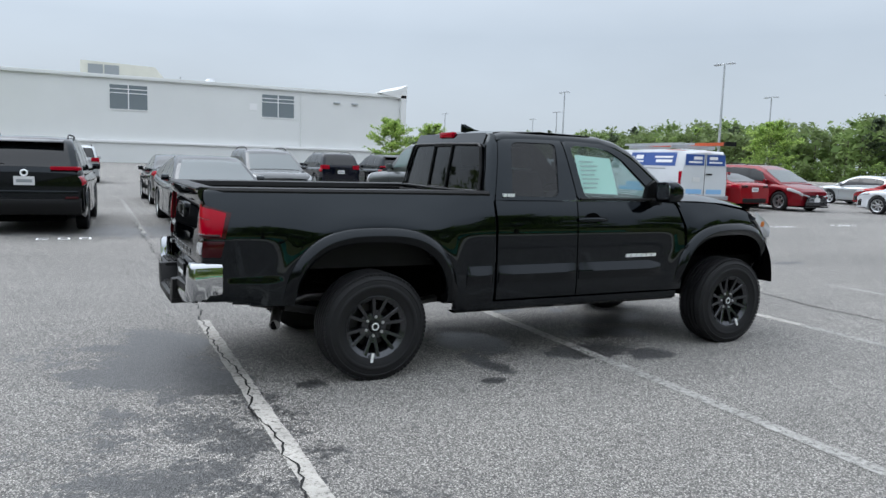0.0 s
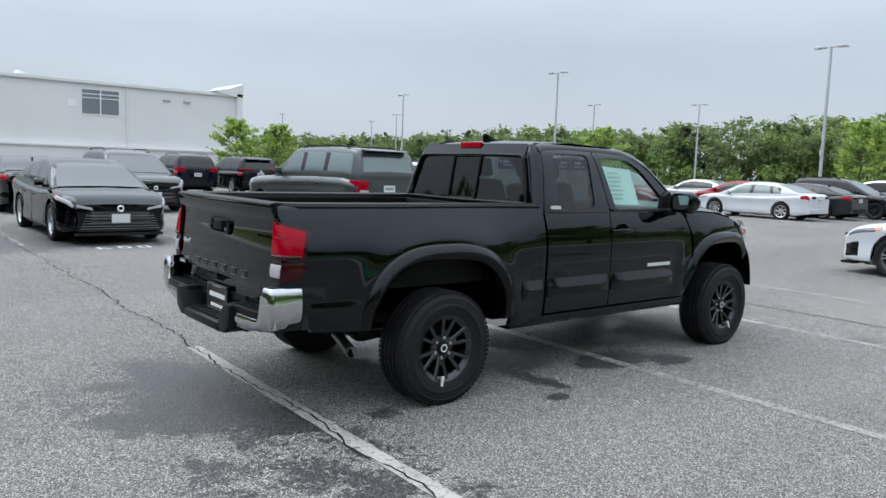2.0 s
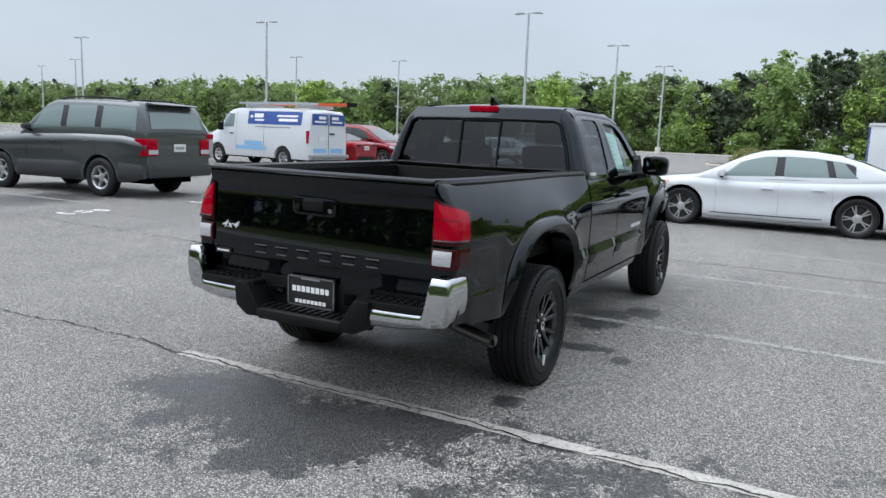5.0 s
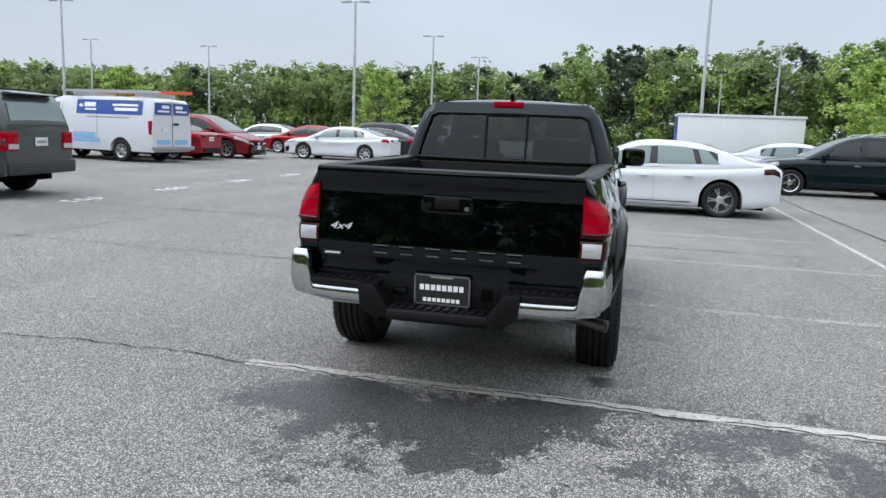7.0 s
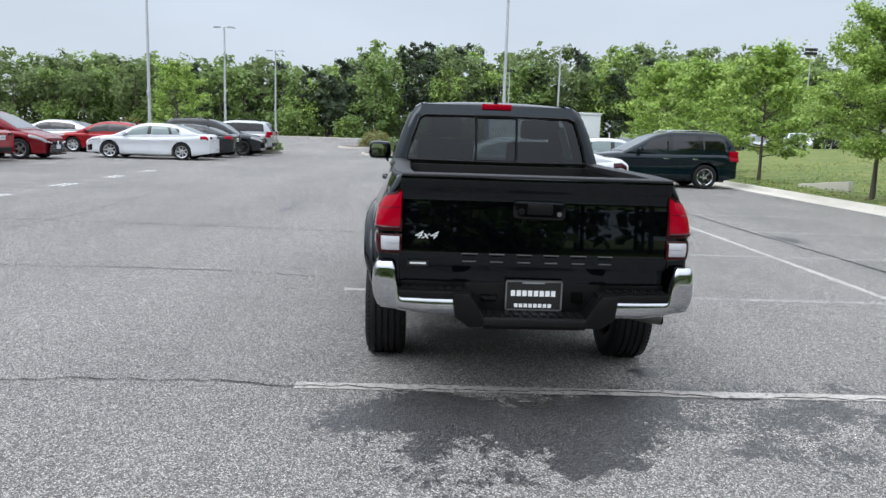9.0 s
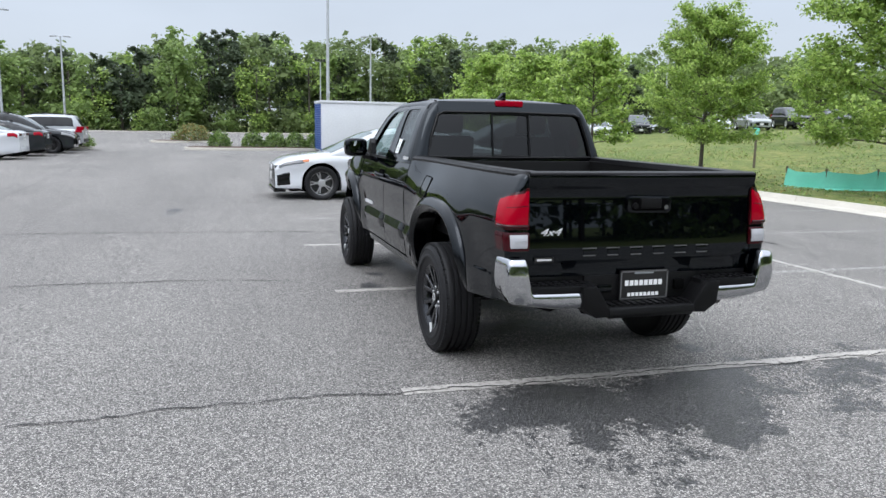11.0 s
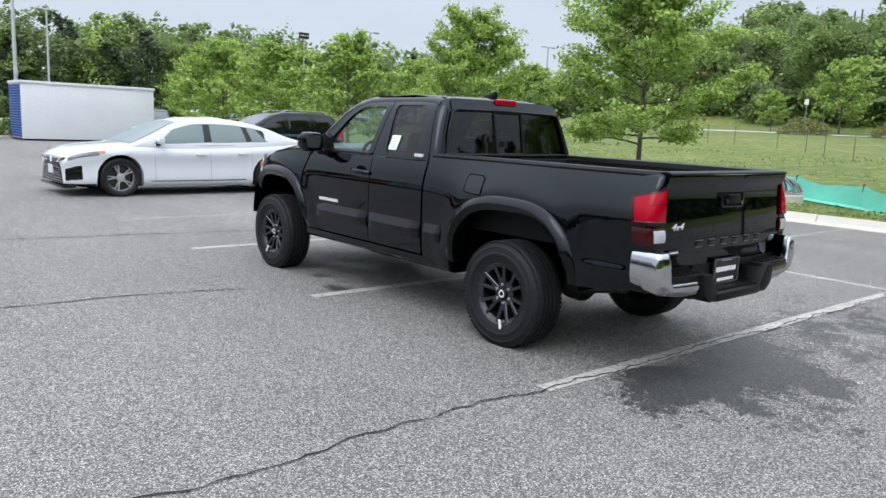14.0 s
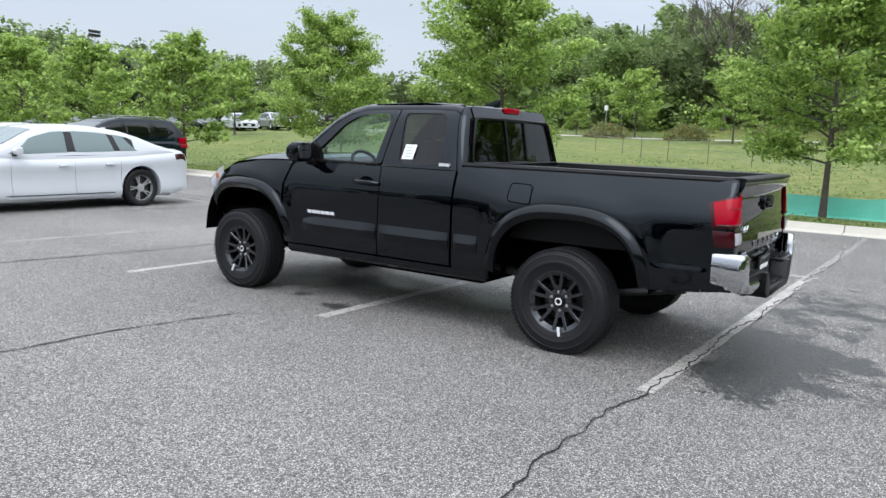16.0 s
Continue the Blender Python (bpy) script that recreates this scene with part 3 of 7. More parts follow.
# ---- storage container ----
box = thing("storage_container", "white storage container with blue louvred end doors", "container", (35.3, 0, 0))
part("body", Geo().box(0, 2.44, -9.4, -3.42, 0.08, 2.66), "container", box, bevel=0.02)
part("roof_cap", Geo().box(-0.05, 2.49, -9.45, -3.37, 2.6, 2.72), "container", box, bevel=0.015)
# low near-black block: the shadow under the container's floor as colour
part("floor_shade", Geo().box(0.1, 2.34, -9.3, -3.5, 0.0, 0.08), "dark", box)
for k in range(20):
    part("louvre_slat", Geo().box(0.12, 2.32, -3.42, -3.38, 0.16 + 0.12 * k, 0.25 + 0.12 * k), "blue_sign", box)

# ---- lamp posts ----
def lamp_post():
    p = thing("lamp_post", "tall grey lamp post with two flat floodlight heads", "lamp post", group="lamp posts")
    part("footing", Geo().lathe([(0, 0), (0.3, 0), (0.3, 0.75), (0.27, 0.8), (0, 0.8)], 20, "z"), "kerb", p, "round concrete footing")
    part("pole", Geo().tube([(0, 0, 0.8), (0, 0, 5), (0, 0, 9.95)], [0.11, 0.1, 0.075], 12), "galvanised", p)
    part("base_plate", Geo().box(-0.2, 0.2, -0.2, 0.2, 0.8, 0.84), "galvanised", p)
    part("junction_box", Geo().box(-0.2, -0.08, -0.09, 0.09, 3.1, 3.45), "galvanised", p, bevel=0.01)
    for s in (1, -1):
        arm = part("arm", Geo().tube([(0, 0, 9.9), (0, s * 0.35, 9.93)], 0.035), "galvanised", p)
        part("lamp_head", Geo().prism([(s * 0.3, 9.88), (s * 1.0, 9.84), (s * 1.02, 9.9), (s * 0.95, 10.0), (s * 0.35, 10.02)], "x", -0.17, 0.17), "galvanised", p, bevel=0.02)
    return p


first = lamp_post()
# place and size of each post
POSTS = ((48.5, 18.9, 1.05), (97.7, 25.7, 1.35), (88.5, 17.4, 1.0), (46.6, -5.5, 1.02), (92.0, -17.9, 1.2), (76.0, -84.0, 1.35), (84.0, -56.5, 1.32), (58.9, 52.7, 1.19), (105.0, 86.0, 1.35), (77.4, 107.2, 1.39), (72, 101.5, 1.0), (61, 122, 1.0), (80.5, 122, 1.0), (103.5, 63.5, 1.25))
for i, (x, y, k) in enumerate(POSTS):
    m = pose(x, y, 0, 0, 0, 3 * math.sin(i * 2.1)) @ Matrix.Scale(k, 4)
    if i == 0:
        first.matrix_basis = m
    else:
        copy_thing(first, m)


# ---- wheels ----
def tyre_profile(r, rim, w):
    h = w / 2
    out = [(rim - 0.015, -h * 0.72), (rim, -h * 0.86), (rim + 0.012, -h * 0.92), (lerp(rim, r, 0.45), -h * 1.04), (lerp(rim, r, 0.75), -h * 1.0), (r - 0.022, -h * 0.9), (r - 0.006, -h * 0.8)]
    tread = []
    n = 5
    for i in range(n):
        a = lerp(-h * 0.8, h * 0.8, i / n); b = lerp(-h * 0.8, h * 0.8, (i + 1) / n)
        g = 0.008
        tread += [(r, a + g), (r, b - g), (r - 0.012, b - g + 0.002), (r - 0.012, b + g - 0.002)]
    tread = tread[:-2]
    return out + tread + [(q, -w_) for q, w_ in reversed(out)]


def tyre_mesh(key, r, rim, w):
    if key not in SHARED:
        SHARED[key] = Geo().lathe(tyre_profile(r, rim, w), 22).mesh("tyre", MAT["rubber"], 40)
    return SHARED[key]


def spoke(g, a0, a1, r0, r1, w0, w1, y0, y1, depth):
    """A tapered spoke from angle a0 at r0 to a1 at r1, its face at y, outward is -y."""
    rows = []
    for r, a, w, y in ((r0, a0, w0, y0), (r1, a1, w1, y1)):
        c, s = math.cos(a), math.sin(a)
        t = (-s, c)
        rows.append([(r * c + t[0] * k * w, y + d, r * s + t[1] * k * w) for k, d in ((-1, depth), (-0.8, 0.004), (-0.6, 0), (0.6, 0), (0.8, 0.004), (1, depth))])
    g.loft(rows)


def rim_mesh(key, rim, w, spokes, mat, split=0.0):
    """A wheel rim facing -y."""
    if key in SHARED:
        return SHARED[key]
    h = w / 2
    g = Geo()
    g.lathe([(rim - 0.03, h * 0.7), (rim - 0.035, -h * 0.4), (rim - 0.02, -h * 0.8), (rim + 0.006, -h * 0.9), (rim + 0.008, -h * 0.83), (rim - 0.006, -h * 0.6)], 36)
    g.lathe([(0, -h * 0.62), (0.05, -h * 0.62), (0.075, -h * 0.55), (0.085, -h * 0.2), (0, -h * 0.1)], 24)
    for k in range(spokes):
        a = 2 * math.pi * (k + 0.5) / spokes
        if split:
            for s in (1, -1):
                spoke(g, a + s * split * 0.35, a + s * split, 0.06, rim - 0.022, 0.014, 0.011, -h * 0.52, -h * 0.72, 0.035)
        else:
            spoke(g, a, a, 0.06, rim - 0.022, 0.032, 0.026, -h * 0.52, -h * 0.7, 0.035)
    SHARED[key] = g.mesh("rim", MAT[mat], 35)
    if mat == "machined":          # dark barrel behind bright spokes
        SHARED[key].materials.append(MAT["dark_metal"])
        for p in SHARED[key].polygons:
            c = p.center
            if math.hypot(c.x, c.z) > rim - 0.028 or c.y > -h * 0.42:
                p.material_index = 1
    return SHARED[key]


def add_wheel(car, x, y, side, r, rim, w, spokes, mat, split, tread=0.0):
    """side 1: the wheel on the +y flank."""
    o = part("wheel", tyre_mesh(("tyre", r, rim, w), r, rim, w), None, car, "black rubber tyre")
    o.matrix_basis = pose(x, y, r - 0.008, 0, 0, 180 if side > 0 else 0)
    part("rim", rim_mesh(("rim", rim, w, spokes, mat, split), rim, w, spokes, mat, split), None, o)
    if ("disc", rim) not in SHARED:
        SHARED[("disc", rim)] = Geo().lathe([(0, -0.01), (rim * 0.8, -0.01), (rim * 0.8, 0.01), (0, 0.01)], 24).mesh("brake_disc", MAT["dark_metal"], 30)
    part("brake_disc", SHARED[("disc", rim)], None, o)
    return o


MAT["dark_metal"] = principled("dark_brake_metal", (0.05, 0.05, 0.05), 0.45, 0.8)


# ---- parked cars ----
class Body:
    """The outer skin of a car: origin on the ground under the rear axle, heading +x."""

    def __init__(self, s):
        self.s = s
        self.x0, self.x1 = -s["rear"], s["wb"] + s["front"]

    def top(self, x):
        return soft_table(x, self.s["deck"], 0.1)

    def half(self, x):
        s, w = self.s, self.s["half"]
        dr, df = x - self.x0, self.x1 - x
        k = 1.0
        if dr < 0.55:
            k *= 1 - s.get("rear_round", 0.12) * (1 - dr / 0.55) ** 2.2
        if df < 0.95:
            k *= 1 - s.get("front_round", 0.3) * (1 - df / 0.95) ** 3.0
        return w * k

    def low(self, x):
        s = self.s
        z = s["clear"]
        dr, df = x - self.x0, self.x1 - x
        z += max(0, 0.12 * (1 - dr / 0.6)) + max(0, 0.06 * (1 - df / 0.6))
        for c in (0.0, s["wb"]):
            ra = s["r"] + 0.055
            if abs(x - c) < ra:
                z = max(z, s["r"] + math.sqrt(max(0, ra * ra - (x - c) ** 2)))
        return z

    def section(self, x, s):
        """Half section: s from 0 at the sill to 1 at the middle of the top."""
        w, zb, zt = self.half(x), self.low(x), self.top(x)
        zb = min(zb, zt - 0.1)
        c0 = self.s["clear"]
        # height goes over the whole flank, so that creases run level past the arches
        pts = ((0.0, 0.91, 0.0), (0.06, 0.965, 0.06), (0.14, 0.992, 0.15), (0.22, 0.988, 0.24), (0.32, 0.972, 0.38), (0.45, 0.972, 0.57), (0.54, 0.988, 0.70), (0.59, 1.0, 0.775), (0.62, 0.995, 0.83), (0.66, 0.965, 0.90), (0.72, 0.905, 0.968), (0.80, 0.75, 1.0), (1.0, 0.0, 1.02))
        for (a, ya, za), (b, yb, zb_) in zip(pts, pts[1:]):
            if s <= b:
                t = (s - a) / (b - a)
                y, q = lerp(ya, yb, t), lerp(za, zb_, t)
                break
        z = c0 + (zt - c0) * q
        return w * y, max(z, zb + (zt - zb) * 0.02 * s)

    def stations(self):
        s = self.s
        xs = {round(lerp(self.x0, self.x1, i / 44), 4) for i in range(45)}
        for c in (0.0, s["wb"]):
            ra = s["r"] + 0.055
            xs |= {round(c + ra * math.cos(math.pi * k / 12), 4) for k in range(13)}
            xs |= {round(c + sg * (ra + 0.004), 4) for sg in (1, -1)}
        return sorted(x for x in xs if self.x0 <= x <= self.x1)

    def skin(self):
        ss = [0, 0.05, 0.1, 0.19, 0.28, 0.36, 0.45, 0.52, 0.58, 0.62, 0.66, 0.69, 0.72, 0.76, 0.8, 0.9, 1.0]
        rings = []
        for x in self.stations():
            halfs = [self.section(x, q) for q in ss]
            ring = [(x, y, z) for y, z in halfs] + [(x, -y, z) for y, z in reversed(halfs[:-1])]
            rings.append(ring)
        return Geo().loft(rings)

    def patch(self, xa, xb, sa, sb, side, lift=0.006, nx=10, ns=6, skew=0.0):
        """A plate on the flank, with a returned edge."""
        rows = []
        for i in range(nx + 1):
            row = []
            for j in range(ns + 1):
                sq = lerp(sa, sb, j / ns)
                x = lerp(xa, xb, i / nx) + skew * (j / ns - 0.5)
                y, z = self.section(min(max(x, self.x0), self.x1), sq)
                edge = i in (0, nx) or j in (0, ns)
                row.append((x, side * (y + (-0.01 if edge else lift)), z + (0.0 if edge else lift * 0.3)))
            rows.append(row)
        return Geo().grid(rows)

    # the cabin above the belt line
    def cabin_top(self, x):
        return soft_table(x, self.s["cabin"], 0.07)

    def cabin_half(self, x, z):
        s = self.s
        belt = self.top(x)
        t = max(0.0, (z - belt) / (s["height"] - belt))
        return self.half(x) * s.get("shoulder", 0.93) * (1 - s.get("tumble", 0.2) * t ** 1.15)

    def cabin(self):
        s = self.s
        xa, xb = s["cabin"][0][0], s["cabin"][-1][0]
        rings = []
        n = 40
        for i in range(n + 1):
            x = lerp(xa, xb, i / n)
            zt = max(self.cabin_top(x), self.top(x) - 0.01)
            zb = self.top(x) - 0.06
            pts = []
            for k in range(6):
                z = lerp(zb, zt - 0.05, k / 5)
                pts.append((self.cabin_half(x, max(z, self.top(x))), z))
            w = self.cabin_half(x, zt)
            pts += [(w - 0.012, zt - 0.022), (w - 0.045, zt - 0.004), (w * 0.6, zt + 0.012), (0, zt + 0.02)]
            rings.append([(x, y, z) for y, z in pts] + [(x, -y, z) for y, z in reversed(pts[:-1])])
        return Geo().loft(rings)

    def side_glass(self, xa, xb, side, lift=0.007, top=0.06, bottom=0.022, lean_a=0.0, lean_b=0.0):
        rows = []
        n = 14
        for i in range(n + 1):
            row = []
            for j in range(6):
                v = j / 5
                x = lerp(xa + lean_a * v, xb + lean_b * v, i / n)
                z0 = self.top(x) + bottom
                z1 = max(self.cabin_top(x) - top, z0 + 0.004)
                z = lerp(z0, z1, v)
                edge = i in (0, n) or j in (0, 5)
                row.append((x, side * (self.cabin_half(x, z) + (-0.006 if edge else lift)), z))
            rows.append(row)
        return Geo().grid(rows)

    def end_glass(self, xa, xb, inset=0.1, lift=0.012):
        """Windscreen or rear window, on the slope between xa and xb."""
        rows = []
        n = 10
        for i in range(n + 1):
            x = lerp(xa, xb, i / n)
            z = self.cabin_top(x)
            w = self.cabin_half(x, z) - inset
            slope = (self.cabin_top(x + 0.01) - self.cabin_top(x - 0.01)) / 0.02
            nx, nz = -slope / math.hypot(1, slope), 1 / math.hypot(1, slope)
            rows.append([(x + nx * lift, w * q, z + nz * lift + 0.018 * (1 - q * q)) for q in (-1, -0.75, -0.4, 0, 0.4, 0.75, 1)])
        return Geo().grid(rows)


def parked_car(spec, name, label, category, at, turn, group=""):
    """Builds one car with its parts, at its rear axle's place."""
    s = SPECS[spec]
    b = Body(s)
    car = thing(name, label, category, (*at, 0), turn, group)
    col = s["paint"]
    body = part("body", b.skin(), col, car)
    part("cabin_shell", b.cabin(), col, body)
    lowcol = s.get("trim", "black_plastic")
    part("underbody", Geo().box(b.x0 + 0.25, b.x1 - 0.3, -s["half"] * 0.62, s["half"] * 0.62, s["clear"] - 0.02, s["r"] * 2 + 0.06), "dark", car)
    glz = s.get("glass", "car_window")
    for side in (1, -1):
        wa, wz = min(q[0] for q in s["windows"]), max(q[1] for q in s["windows"])
        part("window_surround", b.side_glass(wa - 0.03, wz + 0.05, side, lift=0.003, top=0.045, bottom=0.008, lean_a=min(q[2] for q in s["windows"]) + 0.04, lean_b=s["windows"][-1][3] if s["windows"][-1][1] == wz else max(s["windows"], key=lambda q: q[1])[3]), "trim_black", car)
        for xa, xb, la, lb in s["windows"]:
            part("side_window", b.side_glass(xa, xb, side, lean_a=la, lean_b=lb), glz, car)
        part("sill", b.patch(s["r"] + 0.08, s["wb"] - s["r"] - 0.08, 0.0, 0.1, side, 0.008), lowcol, car)
        for xd in s["doors"]:
            part("door_seam", b.patch(xd - 0.005, xd + 0.005, 0.08, 0.70, side, 0.003, 2, 14, 0.02), "dark", car)
        for xd in s["handles"]:
            y, z = b.section(xd, 0.60)
            part("door_handle", Geo().box(xd - 0.09, xd + 0.09, side * y - 0.012, side * y + 0.03 * side, z - 0.014, z + 0.014), s.get("handle", col), car, bevel=0.008)
        y, z = b.section(s["mirror"], 0.70)
        mz = b.top(s["mirror"]) + 0.09
        g = Geo().loft([[(s["mirror"] + dx, side * (y + 0.03 + q), mz + dz) for dx, dz in ((-0.05, -0.06), (-0.06, 0.0), (-0.05, 0.06), (0.03, 0.05), (0.07, 0.0), (0.03, -0.06))] for q in (0, 0.07, 0.15)])
        part("mirror", g, s.get("mirror_paint", col), car, bevel=0.012)
        part("mirror_foot", Geo().box(s["mirror"] - 0.02, s["mirror"] + 0.04, side * (y - 0.06), side * (y + 0.05), mz - 0.09, mz - 0.04), "black_plastic", car)
        for xa, xb, sa, sb, mt in s["lights"]:
            nm = "headlight" if xb > s["wb"] else "tail_light"
            part(nm, b.patch(xa, xb, sa, sb, side, 0.012), mt, car)
        for x in (0.0, s["wb"]):
            add_wheel(car, x, side * (s["half"] - 0.12), side, s["r"], s["rim"], 0.215, s["spokes"], s["wheel"], s.get("split", 0))
        if s.get("rear_lamp"):
            y0, y1, z0, z1 = s["rear_lamp"]
            part("rear_lamp", Geo().prism([(b.x0 - 0.028, side * y0), (b.x0 - 0.02, side * y1 * 0.96), (b.x0 + 0.05, side * y1 * 1.0), (b.x0 + 0.26, side * y1 * 1.015), (b.x0 + 0.26, side * y1 * 0.9), (b.x0 + 0.02, side * y0)], "z", z0, z1), s.get("lamp_mat", "red_lens"), car, bevel=0.015)
            if s.get("lamp_strip"):
                part("lamp_strip", Geo().box(b.x0 - 0.034, b.x0 - 0.02, side * y0, side * y1 * 0.93, lerp(z0, z1, 0.1), lerp(z0, z1, 0.36)), "clear_lens", car)
        # cladding panels; on the white sedan a strip of painted dent shadow
        for xa, xb, sa, sb, mt in s.get("cladding", ()):
            part("cladding_and_shade", b.patch(xa, xb, sa, sb, side, 0.012, 14), mt, car)
        for xa, xb, sa, sb, mt in s.get("intakes", ()):
            part("intake", b.patch(xa, xb, sa, sb, side, 0.008), mt, car)
    part("windscreen", b.end_glass(s["screen"][0], s["screen"][1]), s.get("screen_glass", "car_window_pale"), car)
    part("rear_window", b.end_glass(s["back"][0], s["back"][1]), glz, car)
    zt = b.top(b.x1)
    zr = b.top(b.x0)
    wf, wr = b.half(b.x1), b.half(b.x0)
    part("grille", Geo().box(b.x1 - 0.06, b.x1 + 0.012, -wf * 0.72, wf * 0.72, s["clear"] + 0.17, zt - 0.1), "black_plastic", car, bevel=0.02)
    nb = s.get("bars", 3)
    for k in range(nb):
        z = lerp(s["clear"] + 0.21, zt - 0.13, k / (nb - 1))
        part("grille_bar", Geo().box(b.x1 + 0.008, b.x1 + 0.022, -wf * 0.68, wf * 0.68, z - 0.03 / nb, z + 0.03 / nb), s.get("grille_bar", "chrome"), car)
    if s.get("fascia"):
        zl, zh = s["clear"] + 0.05, s["clear"] + 0.36
        part("lower_grille", Geo().prism([(-wf * 0.98, zl), (wf * 0.98, zl), (wf * 0.8, zh), (-wf * 0.8, zh)], "x", b.x1 - 0.05, b.x1 + 0.014), "trim_black", car, bevel=0.015)
        for k in range(6):
            z = lerp(zl + 0.05, zh - 0.04, k / 5)
            w = wf * lerp(0.93, 0.8, k / 5)
            part("grille_slat", Geo().box(b.x1 + 0.012, b.x1 + 0.022, -w, w, z - 0.006, z + 0.006), "badge_dim", car)
        part("front_lip", Geo().box(b.x1 - 0.2, b.x1 + 0.03, -wf * 1.02, wf * 1.02, s["clear"] - 0.02, s["clear"] + 0.03), "trim_black", car, bevel=0.01)
        part("upper_grille", Geo().prism([(-wf * 0.6, zt - 0.03), (wf * 0.6, zt - 0.03), (wf * 0.35, zt - 0.1), (-wf * 0.35, zt - 0.1)], "x", b.x1 - 0.05, b.x1 + 0.012), "trim_black", car)
        part("emblem", Geo().lathe([(0.03, 0.0), (0.045, 0.012), (0.06, 0.0)], 16, "x", (b.x1 + 0.014, 0, zt - 0.065)), "badge", car)
        for side in (1, -1):
            part("front_lamp", Geo().prism([(side * wf * 0.62, zt - 0.095), (side * wf * 0.99, zt - 0.05), (side * wf * 0.99, zt + 0.0), (side * wf * 0.66, zt - 0.05)], "x", b.x1 - 0.06, b.x1 + 0.010), s.get("lamp_face", "clear_lens"), car, bevel=0.008)
    part("number_plate", Geo().box(b.x1 + 0.02, b.x1 + 0.032, -0.15, 0.15, s["clear"] + 0.2, s["clear"] + 0.35), "plate", car)
    part("rear_bumper", Geo().box(b.x0 - 0.015, b.x0 + 0.1, -wr * 0.8, wr * 0.8, s["clear"] + 0.13, s["clear"] + 0.3), lowcol, car, bevel=0.02)
    pz = s.get("plate_z", zr - 0.24)
    part("rear_plate", Geo().box(b.x0 - 0.022, b.x0 - 0.008, -0.16, 0.16, pz, pz + 0.15), "plate", car)
    part("plate_mark", Geo().box(b.x0 - 0.025, b.x0 - 0.021, -0.12, 0.12, pz + 0.045, pz + 0.10), "print", car)
    if s.get("rails"):
        for side in (1, -1):
            pts = []
            for i in range(9):
                x = lerp(s["rails"][0], s["rails"][1], i / 8)
                z = b.cabin_top(x)
                pts.append((x, side * (b.cabin_half(x, z) - 0.07), z + (0.05 if 0 < i < 8 else 0.0)))
            part("roof_rail", Geo().tube(pts, 0.016), s.get("rail_mat", "black_plastic"), car)
    if s.get("spoiler"):
        xs = s["cabin"][3][0]
        part("rear_spoiler", Geo().prism([(xs - 0.02, 1.86), (xs - 0.2, 1.85), (xs - 0.24, 1.83), (xs - 0.1, 1.80)], "y", -0.62, 0.62), col, car, bevel=0.015)
        part("rear_step", Geo().box(b.x0 - 0.09, b.x0 + 0.2, -wr * 0.96, wr * 0.96, 0.42, 0.66), "cladding", car, bevel=0.04)
    if s.get("hatch"):
        xs, zr0 = b.x0, b.cabin_top(-0.6)
        part("roof_spoiler", Geo().prism([(-0.45, zr0 + 0.015), (-0.86, zr0 - 0.03), (-0.9, zr0 - 0.055), (-0.62, zr0 - 0.075)], "y", -0.60, 0.60), col, car, bevel=0.012)
        part("lower_bumper", Geo().prism([(xs - 0.05, 0.34), (xs - 0.075, 0.5), (xs - 0.06, 0.62), (xs + 0.12, 0.64), (xs + 0.12, 0.32)], "y", -wr * 0.99, wr * 0.99), "black_plastic", car, bevel=0.03)
        part("hatch_ledge", Geo().prism([(xs - 0.035, 0.72), (xs - 0.03, 0.76), (xs + 0.05, 0.78), (xs + 0.05, 0.70)], "y", -wr * 0.93, wr * 0.93), col, car, bevel=0.012)
        part("emblem", Geo().lathe([(0.035, 0.0), (0.05, -0.01), (0.065, 0.0)], 16, "x", (xs - 0.03, 0, 1.06)), "badge", car)
        for side in (1, -1):
            part("reflector", Geo().box(xs - 0.075, xs - 0.04, side * wr * 0.70, side * wr * 0.95, 0.62, 0.66), "dark_red_lens", car, bevel=0.01)
    if s.get("wiper"):
        part("wiper", Geo().tube([(b.x0 + 0.07, 0.0, zr + 0.1), (b.x0 + 0.09, 0.5, zr + 0.16)], 0.012), "dark", car)
    if s.get("antenna"):
        x = s["antenna"]
        z = b.cabin_top(x)
        part("antenna_fin", Geo().prism([(x - 0.1, z), (x + 0.1, z + 0.01), (x - 0.05, z + 0.07), (x - 0.1, z + 0.07)], "y", -0.015, 0.015), col, car)
    return car


